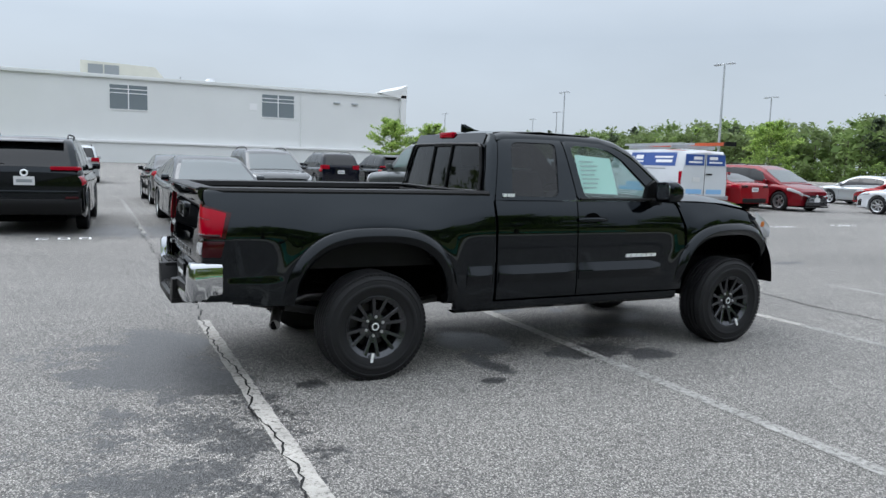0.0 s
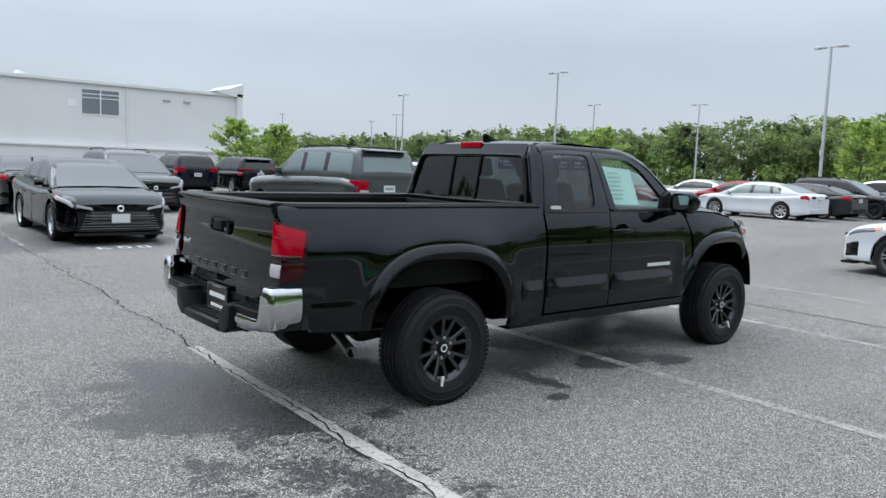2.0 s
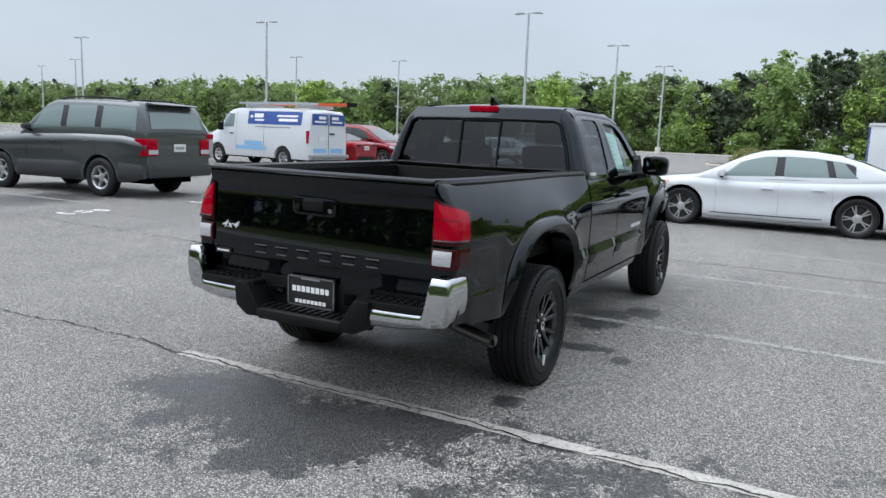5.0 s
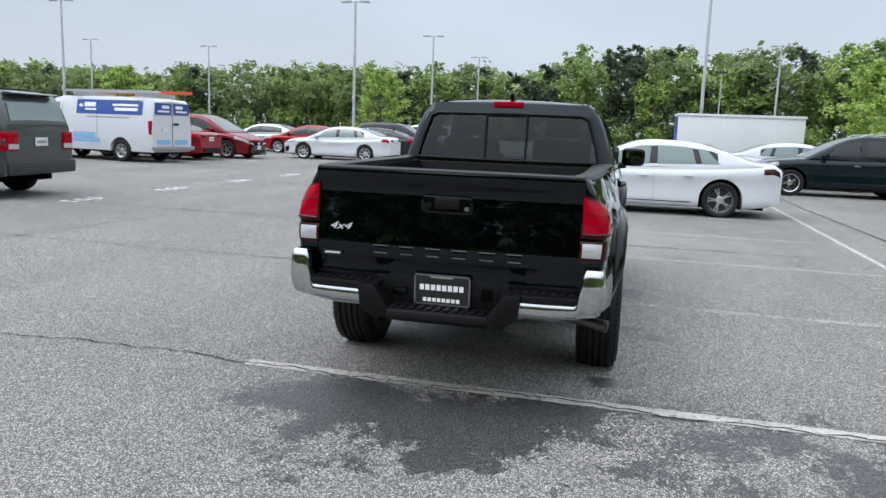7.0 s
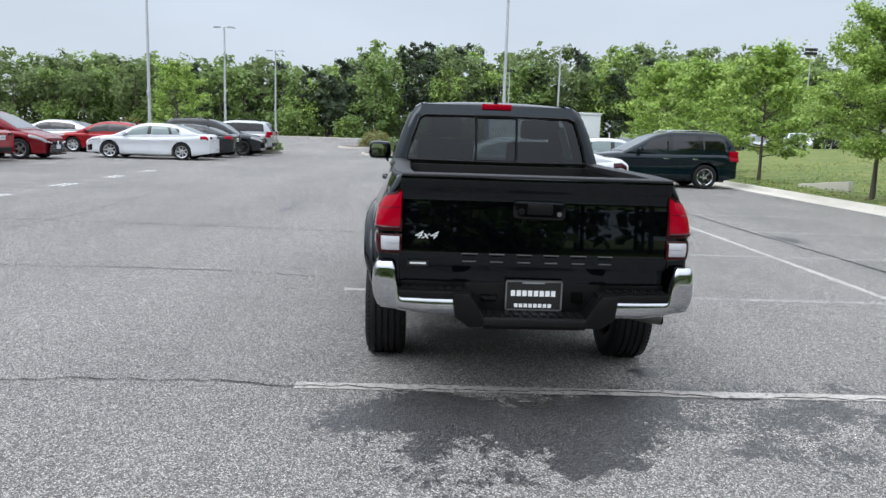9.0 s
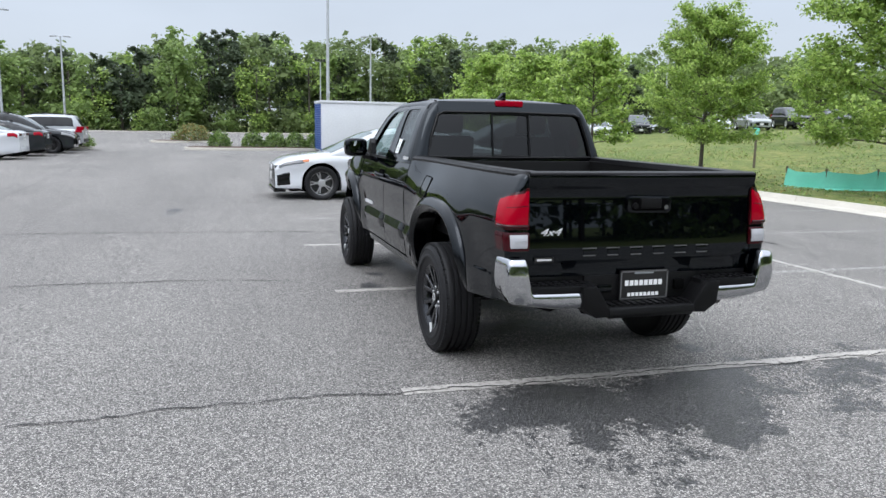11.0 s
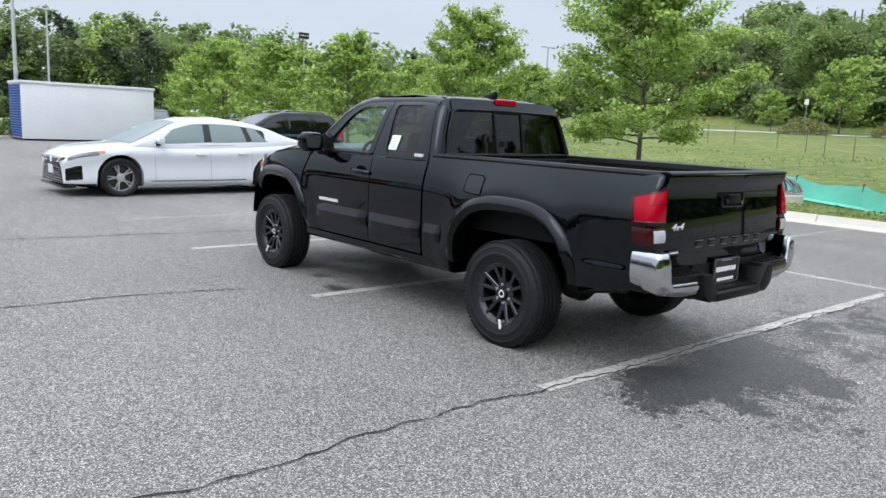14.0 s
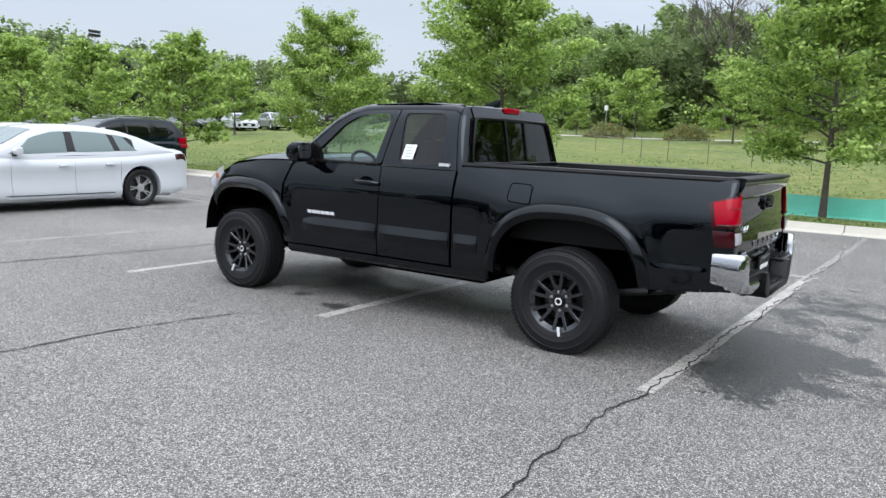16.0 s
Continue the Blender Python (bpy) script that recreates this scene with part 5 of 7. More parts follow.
FRONT_OUT = [(1.648, 1.208), (2.60, 1.208), (2.44, 1.36), (2.18, 1.585), (2.05, 1.645), (1.9, 1.668), (1.585, 1.672)]
FRONT_IN = rounded([(1.715, 1.228), (2.42, 1.222), (2.36, 1.30), (2.12, 1.535), (2.0, 1.60), (1.9, 1.617), (1.645, 1.622)], 0.04)
REAR_OUT = [(0.93, 1.208), (1.638, 1.208), (1.575, 1.672), (1.05, 1.672), (1.015, 1.65)]
REAR_IN = rounded([(1.065, 1.238), (1.44, 1.232), (1.475, 1.26), (1.515, 1.615), (1.49, 1.632), (1.12, 1.632)], 0.06)
for side in (1, -1):
    fr, fi = ring_panel("front_door_frame", FRONT_OUT, FRONT_IN, side, "black_paint", truck)
    rr, ri = ring_panel("rear_door_frame", REAR_OUT, REAR_IN, side, "black_paint", truck)
    fp = pane("front_window", fi, side, "glass", fr, 0.02, "clear green-tinted side window")
    rp = pane("rear_quarter_window", ri, side, "tint_glass", rr, 0.008, "dark privacy glass")
    part("belt_seal", Geo().tube([(x, side * (cab_y(x, 1.222) + 0.004), 1.22) for x in (1.67, 1.9, 2.2, 2.5)], 0.011, 6), "black_plastic", fr)
    # windscreen pillar and roof rail
    rows = []
    for x, z in ((2.66, 1.20), (2.5, 1.345), (2.36, 1.47), (2.22, 1.585), (2.09, 1.65), (1.95, 1.682), (1.7, 1.692), (1.3, 1.695), (1.07, 1.688), (1.0, 1.672)):
        y = cab_y(x, min(z - 0.03, 1.668))
        rows.append([(x, side * (y + 0.008), z - 0.05), (x, side * (y + 0.006), z - 0.03), (x + 0.005, side * (y - 0.014), z - 0.006), (x + 0.015, side * (y - 0.045), z + 0.012), (x + 0.02, side * (y - 0.10), z + 0.024)])
    part("roof_rail", Geo().grid(rows), "black_paint", truck)
    # rear cab corner post
    rows = []
    for z in (1.20, 1.3, 1.4, 1.5, 1.6, 1.66, 1.69):
        xf = table(z, ((1.2, 0.922), (1.66, 1.012)))
        xr = table(z, ((1.2, 0.865), (1.26, 0.872), (1.6, 0.935), (1.69, 0.968)))
        row = []
        for k in range(9):
            a = radians(90 * k / 8)
            y0, ys = cab_y(1.03, min(z, 1.685)), cab_y(xf, min(z, 1.685))
            row.append((lerp(xf, xr, math.sin(a)), side * (ys - (0.07 - (y0 - ys)) * (1 - math.cos(a))), z))
        row.append((xr, side * (cab_y(1.03, min(z, 1.685)) - 0.12), z))
        rows.append(row)
    part("corner_post", Geo().grid(rows), "black_paint", truck)

# roof skin
rows = []
for x, z in ((0.955, 1.675), (0.985, 1.70), (1.05, 1.716), (1.2, 1.728), (1.5, 1.737), (1.8, 1.733), (1.98, 1.715), (2.06, 1.692)):
    w = 0.61
    rows.append([(x + 0.05 * (1 - q * q) * (1 if x > 1.5 else -0.3), w * q, z - 0.028 * abs(q) ** 2.5) for q in [k / 8 for k in range(-8, 9)]])
part("roof", Geo().grid(rows), "black_paint", truck)
for s in (1, -1):
    part("roof_ditch", Geo().tube([(1.02, s * 0.592, 1.694), (1.4, s * 0.592, 1.712), (1.9, s * 0.592, 1.70)], 0.006, 6), "dark", truck)
# back of the cab: frame, three panes, brake light
def back_x(z):
    return table(z, ((0.4, 0.86), (1.2, 0.862), (1.26, 0.87), (1.6, 0.93), (1.70, 0.972)))


def back_strip(name, pts_out, mat, d=0.0, label=""):
    return part(name, Geo().grid([[(back_x(z) + d - 0.02 * (1 - (y / 0.72) ** 2), y, z) for y, z in row] for row in pts_out]), mat, truck, label)


qs = [k / 10 for k in range(-10, 11)]
back_strip("back_header", [[(q * 0.60, 1.605) for q in qs], [(q * 0.60, 1.66) for q in qs], [(q * 0.59, 1.694) for q in qs]], "black_paint")
back_strip("back_panel", [[(q * 0.78, 0.5) for q in qs], [(q * 0.79, 1.1) for q in qs], [(q * 0.78, 1.2) for q in qs], [(q * 0.735, 1.265) for q in qs]], "black_paint")
for s in (1, -1):
    back_strip("back_pillar", [[(s * lerp(0.695, 0.735, t), 1.262) for t in (0, 1)], [(s * lerp(0.665, 0.70, t), 1.43) for t in (0, 1)], [(s * lerp(0.60, 0.635, t), 1.61) for t in (0, 1)]], "black_paint")


def back_pane(y0a, y0b, y1a, y1b, name, label):
    rows = []
    for k in range(5):
        t = k / 4
        z = lerp(1.262, 1.607, t)
        a, b = lerp(y0a, y0b, t), lerp(y1a, y1b, t)
        rows.append([(back_x(z) + 0.006 - 0.02 * (1 - (lerp(a, b, u) / 0.72) ** 2), lerp(a, b, u), z) for u in [i / 6 for i in range(7)]])
    o = part(name, Geo().grid(rows), "tint_glass", truck, label)
    o.visible_shadow = False
    return o


back_pane(0.165, 0.165, 0.70, 0.605, "rear_window_pane", "dark fixed rear window pane")
back_pane(-0.15, -0.15, 0.165, 0.165, "sliding_window_pane", "dark sliding rear window pane")
back_pane(-0.70, -0.605, -0.15, -0.15, "rear_window_pane", "dark fixed rear window pane")
for y in (0.165, -0.15):
    part("slider_frame", Geo().tube([(back_x(z) - 0.022, y, z) for z in (1.262, 1.43, 1.607)], 0.009, 6), "black_plastic", truck)
for y0, y1, z in ((-0.15, 0.165, 1.27), (-0.15, 0.165, 1.598)):
    part("slider_rail", Geo().tube([(back_x(z) - 0.021, y0, z), (back_x(z) - 0.021, y1, z)], 0.008, 6), "black_plastic", truck)
seal = [(y, z) for y, z in ((-0.70, 1.262), (-0.67, 1.4), (-0.607, 1.585), (-0.56, 1.607), (0, 1.612), (0.56, 1.607), (0.607, 1.585), (0.67, 1.4), (0.70, 1.262), (0, 1.256), (-0.70, 1.262))]
part("window_seal", Geo().tube([(back_x(z) - 0.012 - 0.012 * (1 - (y / 0.72) ** 2), y, z) for y, z in seal], 0.012, 6), "black_plastic", truck)
brake = part("high_brake_light", Geo().box(0.925, 0.965, -0.11, 0.125, 1.66, 1.708), "red_lens", truck, "red high-level brake light", bevel=0.012)
part("antenna_fin", Geo().prism([(1.06, 1.715), (1.25, 1.728), (1.18, 1.742), (1.09, 1.778), (1.06, 1.78)], "y", -0.015, 0.015), "black_paint", truck, bevel=0.008)

# windscreen, bonnet, nose
rows = []
for t in [k / 8 for k in range(9)]:
    z = lerp(1.235, 1.70, t)
    x = lerp(2.78, 2.06, t ** 0.92)
    w = lerp(0.70, 0.57, t)
    rows.append([(x - 0.14 * (abs(q) ** 2) * (1 - 0.3 * t), w * q, z - 0.01 * abs(q) ** 3) for q in [i / 6 for i in range(-6, 7)]])
ws = part("windscreen", Geo().grid(rows), "glass", truck, "clear windscreen")
ws.visible_shadow = False
rows = []
for x, zc, w, ze in ((2.60, 1.235, 0.80, 1.20), (2.75, 1.272, 0.815, 1.212), (3.0, 1.272, 0.825, 1.208), (3.3, 1.255, 0.80, 1.19), (3.6, 1.215, 0.75, 1.15), (3.8, 1.16, 0.68, 1.08), (3.93, 1.08, 0.6, 1.0), (3.98, 0.98, 0.55, 0.93)):
    rows.append([(x - 0.12 * abs(q) ** 2.5, w * q, lerp(zc, ze, abs(q) ** 3) - (0.012 if abs(q) < 0.45 and x > 2.8 else 0)) for q in [k / 12 for k in range(-12, 13)]])
part("bonnet", Geo().grid(rows), "black_paint", truck)
rows = []
for z, d in ((0.98, -0.02), (0.85, 0.03), (0.7, 0.10), (0.6, 0.10), (0.5, 0.04), (0.42, -0.05)):
    rows.append([(3.70 + (0.23 + d) * (1 - abs(q) ** 3.0), (0.775 - 0.05 * ease(0.55, 0.42, z)) * q, z + max(0.0, 0.66 - z) * ease(0.72, 1.0, abs(q))) for q in [k / 16 for k in range(-16, 17)]])
part("front_bumper", Geo().grid(rows), "black_paint", truck)
part("grille", Geo().box(3.80, 3.99, -0.45, 0.45, 0.72, 1.0), "black_plastic", truck, bevel=0.03)
for side in (1, -1):
    lamp = Geo()
    rows = []
    for k in range(8):
        t = k / 7
        x = lerp(3.53, 3.90, t)
        zt = table(x, ((3.53, 1.115), (3.6, 1.10), (3.9, 0.985)))
        zb = lerp(1.05, 0.88, min(1, t * 1.6))
        y = flank(x, 1.0)
        rows.append([(x, side * (y - 0.04), zt + 0.012), (x + 0.01, side * (y + 0.004), zt), (x + 0.015, side * (y + 0.016), (zt + zb) / 2), (x + 0.01, side * (y + 0.012), zb), (x, side * (y - 0.04), zb - 0.01)])
    hl = part("headlight", lamp.grid(rows), "clear_lens", truck, "clear headlight with amber marker")
    part("amber_marker", Geo().box(3.62, 3.70, side * (flank(3.66, 1.0) - 0.03), side * (flank(3.66, 1.0) + 0.024), 0.985, 1.035), "amber_lens", hl, bevel=0.01)
    # door mirror
    m = Geo()
    rings = []
    for d, s in ((0.0, 0.7), (0.03, 0.95), (0.12, 1.0), (0.2, 0.97), (0.235, 0.7)):
        rings.append([(2.41 + dx * s, side * (0.865 + d * 0.9), 1.285 + dz * s * 0.9) for dx, dz in ((-0.055, -0.085), (-0.06, 0.0), (-0.05, 0.09), (0.02, 0.10), (0.085, 0.05), (0.09, -0.05), (0.02, -0.10))])
    mir = part("door_mirror", m.loft(rings), "black_paint", truck, bevel=0.022)
    part("mirror_glass", Geo().prism(rounded([(side * 0.908, 1.232), (side * 1.045, 1.232), (side * 1.055, 1.345), (side * 0.905, 1.345)], 0.035), "x", 2.345, 2.354), "mirror_glass", mir)
    part("mirror_arm", Geo().tube([(2.37, side * 0.80, 1.19), (2.40, side * 0.90, 1.21)], 0.03, 8), "black_plastic", mir)
    part("mirror_sail", Geo().prism([(2.30, 1.215), (2.53, 1.215), (2.40, 1.37), (2.33, 1.33)], "y", side * 0.79, side * 0.835), "black_plastic", mir)

# cargo bed
bed = part("bed_floor", Geo().box(-1.0, 0.84, -0.72, 0.72, 0.74, 0.78), "bed_liner", truck, "ribbed black bed floor")
for k in range(9):
    part("bed_rib", Geo().box(-0.99, 0.83, -0.66 + 0.16 * k, -0.60 + 0.16 * k, 0.78, 0.795), "bed_liner", bed)
part("bed_bulkhead", Geo().box(0.80, 0.845, -0.76, 0.76, 0.6, 1.235), "bed_liner", truck, bevel=0.01)
for side in (1, -1):
    part("bed_wall", Geo().prism([(side * 0.68, 0.75), (side * 0.665, 1.235), (side * 0.70, 1.24), (side * 0.70, 0.75)], "x", -1.0, 0.84), "bed_liner", truck)
    rows = []
    for i in range(16):
        x = lerp(-1.092, 0.885, i / 15)
        yo = flank(max(x, -1.05), 1.25) + 0.004 - 0.03 * max(0, (-1.04 - x) / 0.052) ** 2
        rows.append([(x, side * (yo + 0.002), 1.235), (x, side * (yo + 0.004), 1.252), (x, side * (yo - 0.012), 1.268), (x, side * (yo - 0.06), 1.272), (x, side * (yo - 0.105), 1.264), (x, side * (yo - 0.115), 1.23)])
    g = Geo().grid(rows)
    g.add(rows[0], [tuple(range(6))])
    part("bed_rail_cap", g, "black_plastic", truck)
    part("bed_rail_track", Geo().box(-0.8, 0.75, side * 0.635, side * 0.668, 1.09, 1.14), "dark_metal", truck)
    part("wheel_housing", Geo().prism([(-0.45, 0.78), (-0.36, 0.98), (0.36, 0.98), (0.45, 0.78)], "y", side * 0.55, side * 0.72), "bed_liner", truck)

# tailgate
def gate_x(y, z):
    x = table(z, ((0.70, -1.082), (0.76, -1.088), (0.80, -1.104), (0.9, -1.098), (1.0, -1.091), (1.10, -1.083), (1.16, -1.079), (1.19, -1.096), (1.215, -1.108), (1.25, -1.112), (1.262, -1.09)))
    return x - 0.018 * (1 - (y / 0.72) ** 2)


zs = [0.70, 0.72, 0.76, 0.785, 0.80, 0.86, 0.92, 0.98, 1.03, 1.08, 1.13, 1.165, 1.18, 1.19, 1.21, 1.235, 1.252, 1.262]
ys = [-0.712 + 1.424 * k / 32 for k in range(33)]
rows = [[(gate_x(y, z), y, z) for y in ys] for z in zs]
g = Geo().grid(rows)
for i in (0, -1):
    g.grid([[r[i] for r in rows], [(r[i][0] + 0.06, r[i][1], r[i][2]) for r in rows]])
g.grid([rows[-1], [(-1.02, y, 1.262) for y in ys], [(-1.015, y, 0.75) for y in ys]])
gate = part("tailgate", g, "black_paint", truck, "closed black tailgate with embossed lettering bars")
part("tailgate_cap", Geo().prism([(-1.122, 1.252), (-1.118, 1.264), (-1.09, 1.272), (-1.0, 1.268), (-1.0, 1.255)], "y", -0.708, 0.708), "black_plastic", gate, bevel=0.004)
# handle
hy = -0.012
part("handle_bezel", Geo().prism(rounded([(hy - 0.14, 1.04), (hy + 0.14, 1.045), (hy + 0.14, 1.14), (hy - 0.14, 1.135)], 0.03), "x", -1.122, -1.08), "flare", gate, bevel=0.012)
# flat near-black plate in place of the recess's shade
cupb = part("handle_recess", Geo().prism(rounded([(hy - 0.115, 1.055), (hy + 0.115, 1.058), (hy + 0.115, 1.125), (hy - 0.115, 1.122)], 0.02), "x", -1.1235, -1.10), "dark", gate)
part("gate_handle", Geo().box(-1.135, -1.112, hy - 0.07, hy + 0.065, 1.068, 1.128), "black_plastic", gate, bevel=0.012)
part("camera_eye", Geo().lathe([(0, 0.0), (0.016, 0.0), (0.018, 0.01), (0.012, 0.022), (0, 0.02)], 16, "x", (-1.138, hy + 0.095, 1.085)), "black_plastic", gate)
part("key_lock", Geo().lathe([(0, -0.004), (0.012, -0.004), (0.013, 0.01), (0, 0.01)], 16, "x", (-1.121, hy - 0.105, 1.075)), "badge_dim", gate)
# embossed name as plain bars, and the drive badge
widths = (0.085, 0.08, 0.08, 0.08, 0.085, 0.08)
for k, w in enumerate(widths):
    y = 0.345 - 0.144 * k
    x = gate_x(y, 0.83) - 0.004
    letter = part("embossed_bar", Geo().box(x + 0.0015, x + 0.01, y - w * 0.42, y + w * 0.42, 0.818, 0.850), "black_paint", gate, bevel=0.002)
    # thin silver strips paint the light caught on the embossed edges
    for z in (0.852, 0.812):
        part("edge_glint", Geo().box(x + 0.001, x + 0.004, y - w * (0.5 if z > 0.83 else 0.42), y + w * (0.5 if z > 0.83 else 0.42), z, z + 0.005), "badge_dim", letter)
me = text_mesh("drive_badge", "4x4", 0.055, 0.003, "badge", 0.4)
o = part("drive_badge", me, None, gate, "chrome 4x4 badge")
o.matrix_basis = Matrix(((0, 0, -1, gate_x(0.58, 0.945) - 0.005), (-1.45, 0, 0, 0.582), (0, 1, 0, 0.945), (0, 0, 0, 1)))
part("dealer_badge", Geo().box(gate_x(0.62, 0.80) - 0.012, gate_x(0.62, 0.80), 0.56, 0.67, 0.785, 0.812), "plate_black", gate)
part("dealer_bar", Geo().box(gate_x(0.62, 0.80) - 0.0135, gate_x(0.62, 0.80) - 0.011, 0.572, 0.658, 0.794, 0.804), "badge", gate)

# bed corners and the tail lights that wrap round them
def corner_plan(t, z):
    """From the tailgate's edge (0) round to the flank (1), at height z."""
    gx, ys = gate_x(0.712, min(max(z, 0.82), 1.17)) - 0.004, flank(-1.045, min(z, 1.25))
    if t < 0.42:
        u = t / 0.42
        return gx + 0.004 * u * u, lerp(0.702, ys - 0.042, u)
    if t < 0.62:
        a = radians(90 * (t - 0.42) / 0.2)
        return gx + 0.004 + 0.044 * (1 - math.cos(a)), ys - 0.042 + 0.042 * math.sin(a)
    x = lerp(gx + 0.048, -0.925, (t - 0.62) / 0.38)
    return x, flank(x, min(z, 1.25))


for side in (1, -1):
    rows = []
    for z in [lerp(0.57, 1.25, k / 34) for k in range(35)]:
        row = []
        for k in range(31):
            x, y = corner_plan(lerp(0.05, 1.0, k / 30), z)
            row.append((x, side * y, z))
        rows.append(row)
    rows.append([(x + 0.03, y - side * 0.03, 1.262) for x, y, z in rows[-1]])
    part("bed_corner", Geo().grid(rows), "black_paint", truck, smooth=50)

    def lens(z0, z1, mat, label, t0=0.0, t1=1.0, lift=0.0, name="lens"):
        rows = []
        for k in range(25):
            row = []
            for v, b in ((0, -1.5), (0.03, 0.5), (0.2, 1), (0.5, 1.2), (0.8, 1), (0.97, 0.5), (1, -1.5)):
                z = lerp(z0, z1, v)
                end = t1 - 0.20 * (1 - (z - 0.845) / 0.345) * max(0, t1 - 0.4) / 0.6
                t = lerp(t0, end, k / 24)
                slope = -0.07 * max(0.0, (t - 0.25) / 0.75) * max(0, (z - 1.05) / 0.14)
                x, y = corner_plan(t, z + slope)
                round_ = ease(0.36, 0.66, t)
                out = 0.009 * b + lift
                row.append((x - out * (1 - round_), side * (y + out * round_), z + slope))
            rows.append(row)
        g = Geo().grid(rows)
        for r in (rows[0], rows[-1]):
            g.add(r, [tuple(range(7))])
        return part(name, g, mat, lampt, label)
    lampt = part("tail_light", Geo().prism([(-1.08, side * 0.70), (-1.07, side * 0.755), (-1.03, side * 0.785), (-0.95, side * 0.80), (-0.95, side * 0.72), (-1.05, side * 0.69)], "z", 0.85, 1.10), "black_plastic", truck, "red and clear tail light unit")
    lens(0.955, 1.19, "dark_red_lens", "dark red rim of the lamp", 0.0, 1.0, 0.0)
    lens(0.968, 1.172, "red_lens", "bright red lens", 0.05, 0.90, 0.005)
    # darker layer paints the lens's shading towards its lower edge
    lens(0.97, 0.99, "dark_red_lens", "dark red band, shading put into the lower lens", 0.06, 0.86, 0.0075, "lens_shade")
    lens(1.085, 1.090, "dark_red_lens", "thin dark rib", 0.10, 0.6, 0.0075, "lens_rib")
    lens(0.845, 0.95, "dark_red_lens", "dark red surround", 0.0, 1.0, 0.0, "lower_lens")
    lens(0.862, 0.938, "clear_lens", "clear reversing lens", 0.06, 0.50, 0.007, "reversing_lens")
    lens(0.900, 0.904, "print", "thin rib across the clear lens", 0.08, 0.39, 0.009, "lens_rib")

# rear bumper
def bumper_plan(t):
    """t 0 at the flank ahead of the corner, 1 at the arm's inner end."""
    if t < 0.18:
        return lerp(-0.985, -1.145, t / 0.18), lerp(0.846, 0.846, t / 0.18)
    if t < 0.30:
        a = radians(90 * (t - 0.18) / 0.12)
        return -1.145 - 0.04 * math.sin(a), 0.846 - 0.043 * (1 - math.cos(a))
    if t < 0.42:
        return -1.185 - 0.004 * (t - 0.30) / 0.12, lerp(0.803, 0.735, (t - 0.30) / 0.12)
    u = (t - 0.42) / 0.58
    return lerp(-1.189, -1.210, u), lerp(0.735, 0.415, u)


for side in (1, -1):
    rows = []
    for k in range(51):
        t = k / 50
        x, y = bumper_plan(t)
        drop = min(1, max(0, (t - 0.405) / 0.07)); drop = drop * drop * (3 - 2 * drop)
        zt, zb = lerp(0.815, 0.64, drop), lerp(0.585, 0.535, min(1, t * 1.4))
        if t < 0.1:
            zb = 0.60
        a = radians(90 * min(1, max(0, (t - 0.18) / 0.12)))
        ox, oy = -math.sin(a), math.cos(a)
        rows.append([(x - ox * d + 0, side * (y - oy * d), lerp(zb, zt, v)) for v, d in ((0, 0.05), (0.05, 0.024), (0.2, 0.008), (0.4, 0.0), (0.6, 0.0), (0.85, 0.005), (0.95, 0.013), (0.985, 0.022), (1, 0.05))])
    g = Geo().grid(rows)
    for r in (rows[0], rows[-1]):
        g.add(r, [tuple(range(9))])
    part("bumper_corner", g, "chrome", truck, "polished chrome bumper corner")
    # step pad with raised treads
    pad = part("step_pad", Geo().prism([(-1.10, side * 0.74), (-1.185, side * 0.72), (-1.205, side * 0.40), (-1.195, side * 0.33), (-1.06, side * 0.33), (-1.06, side * 0.74)], "z", 0.60, 0.668), "black_plastic", truck, bevel=0.012)
    for i in range(7):
        for j in range(2):
            y = side * (0.40 + 0.047 * i)
            part("tread_bump", Geo().box(-1.115 - 0.045 * j - 0.014, -1.115 - 0.045 * j + 0.014, y - 0.016, y + 0.016, 0.668, 0.677), "black_plastic", pad, bevel=0.004)
    # sloped shoulder between the arm and the sunken middle
    part("bumper_shoulder", Geo().prism([(side * 0.435, 0.665), (side * 0.345, 0.665), (side * 0.255, 0.53), (side * 0.255, 0.49), (side * 0.345, 0.485), (side * 0.42, 0.535)], "x", -1.232, -1.06), "black_plastic", truck, bevel=0.014)
part("bumper_step", Geo().prism([(-1.24, 0.50), (-1.235, 0.535), (-1.21, 0.545), (-1.07, 0.55), (-1.07, 0.485), (-1.22, 0.478)], "y", -0.27, 0.27), "black_plastic", truck, bevel=0.01)
for i in range(11):
    part("step_tread", Geo().box(-1.215, -1.12, -0.235 + 0.047 * i - 0.014, -0.235 + 0.047 * i + 0.014, 0.546, 0.556), "black_plastic", truck, bevel=0.004)
part("bumper_recess", Geo().box(-1.10, -1.06, -0.36, 0.36, 0.48, 0.70), "black_plastic", truck, bevel=0.01)
part("hitch_cover", Geo().box(-1.118, -1.09, 0.19, 0.28, 0.60, 0.645), "flare", truck, bevel=0.015)
part("plug_socket", Geo().box(-1.125, -1.09, -0.27, -0.21, 0.60, 0.66), "dark", truck, bevel=0.01)
part("under_gate_trim", Geo().box(-1.085, -1.0, -0.71, 0.71, 0.655, 0.70), "black_plastic", truck, bevel=0.008)
plate = part("number_plate_frame", Geo().box(-1.125, -1.112, -0.155, 0.148, 0.555, 0.722), "plate_black", truck, "black dealer plate in a chrome frame")
for z in (0.558, 0.712):
    part("frame_rail", Geo().box(-1.13, -1.12, -0.155, 0.148, z, z + 0.008), "badge_dim", plate)
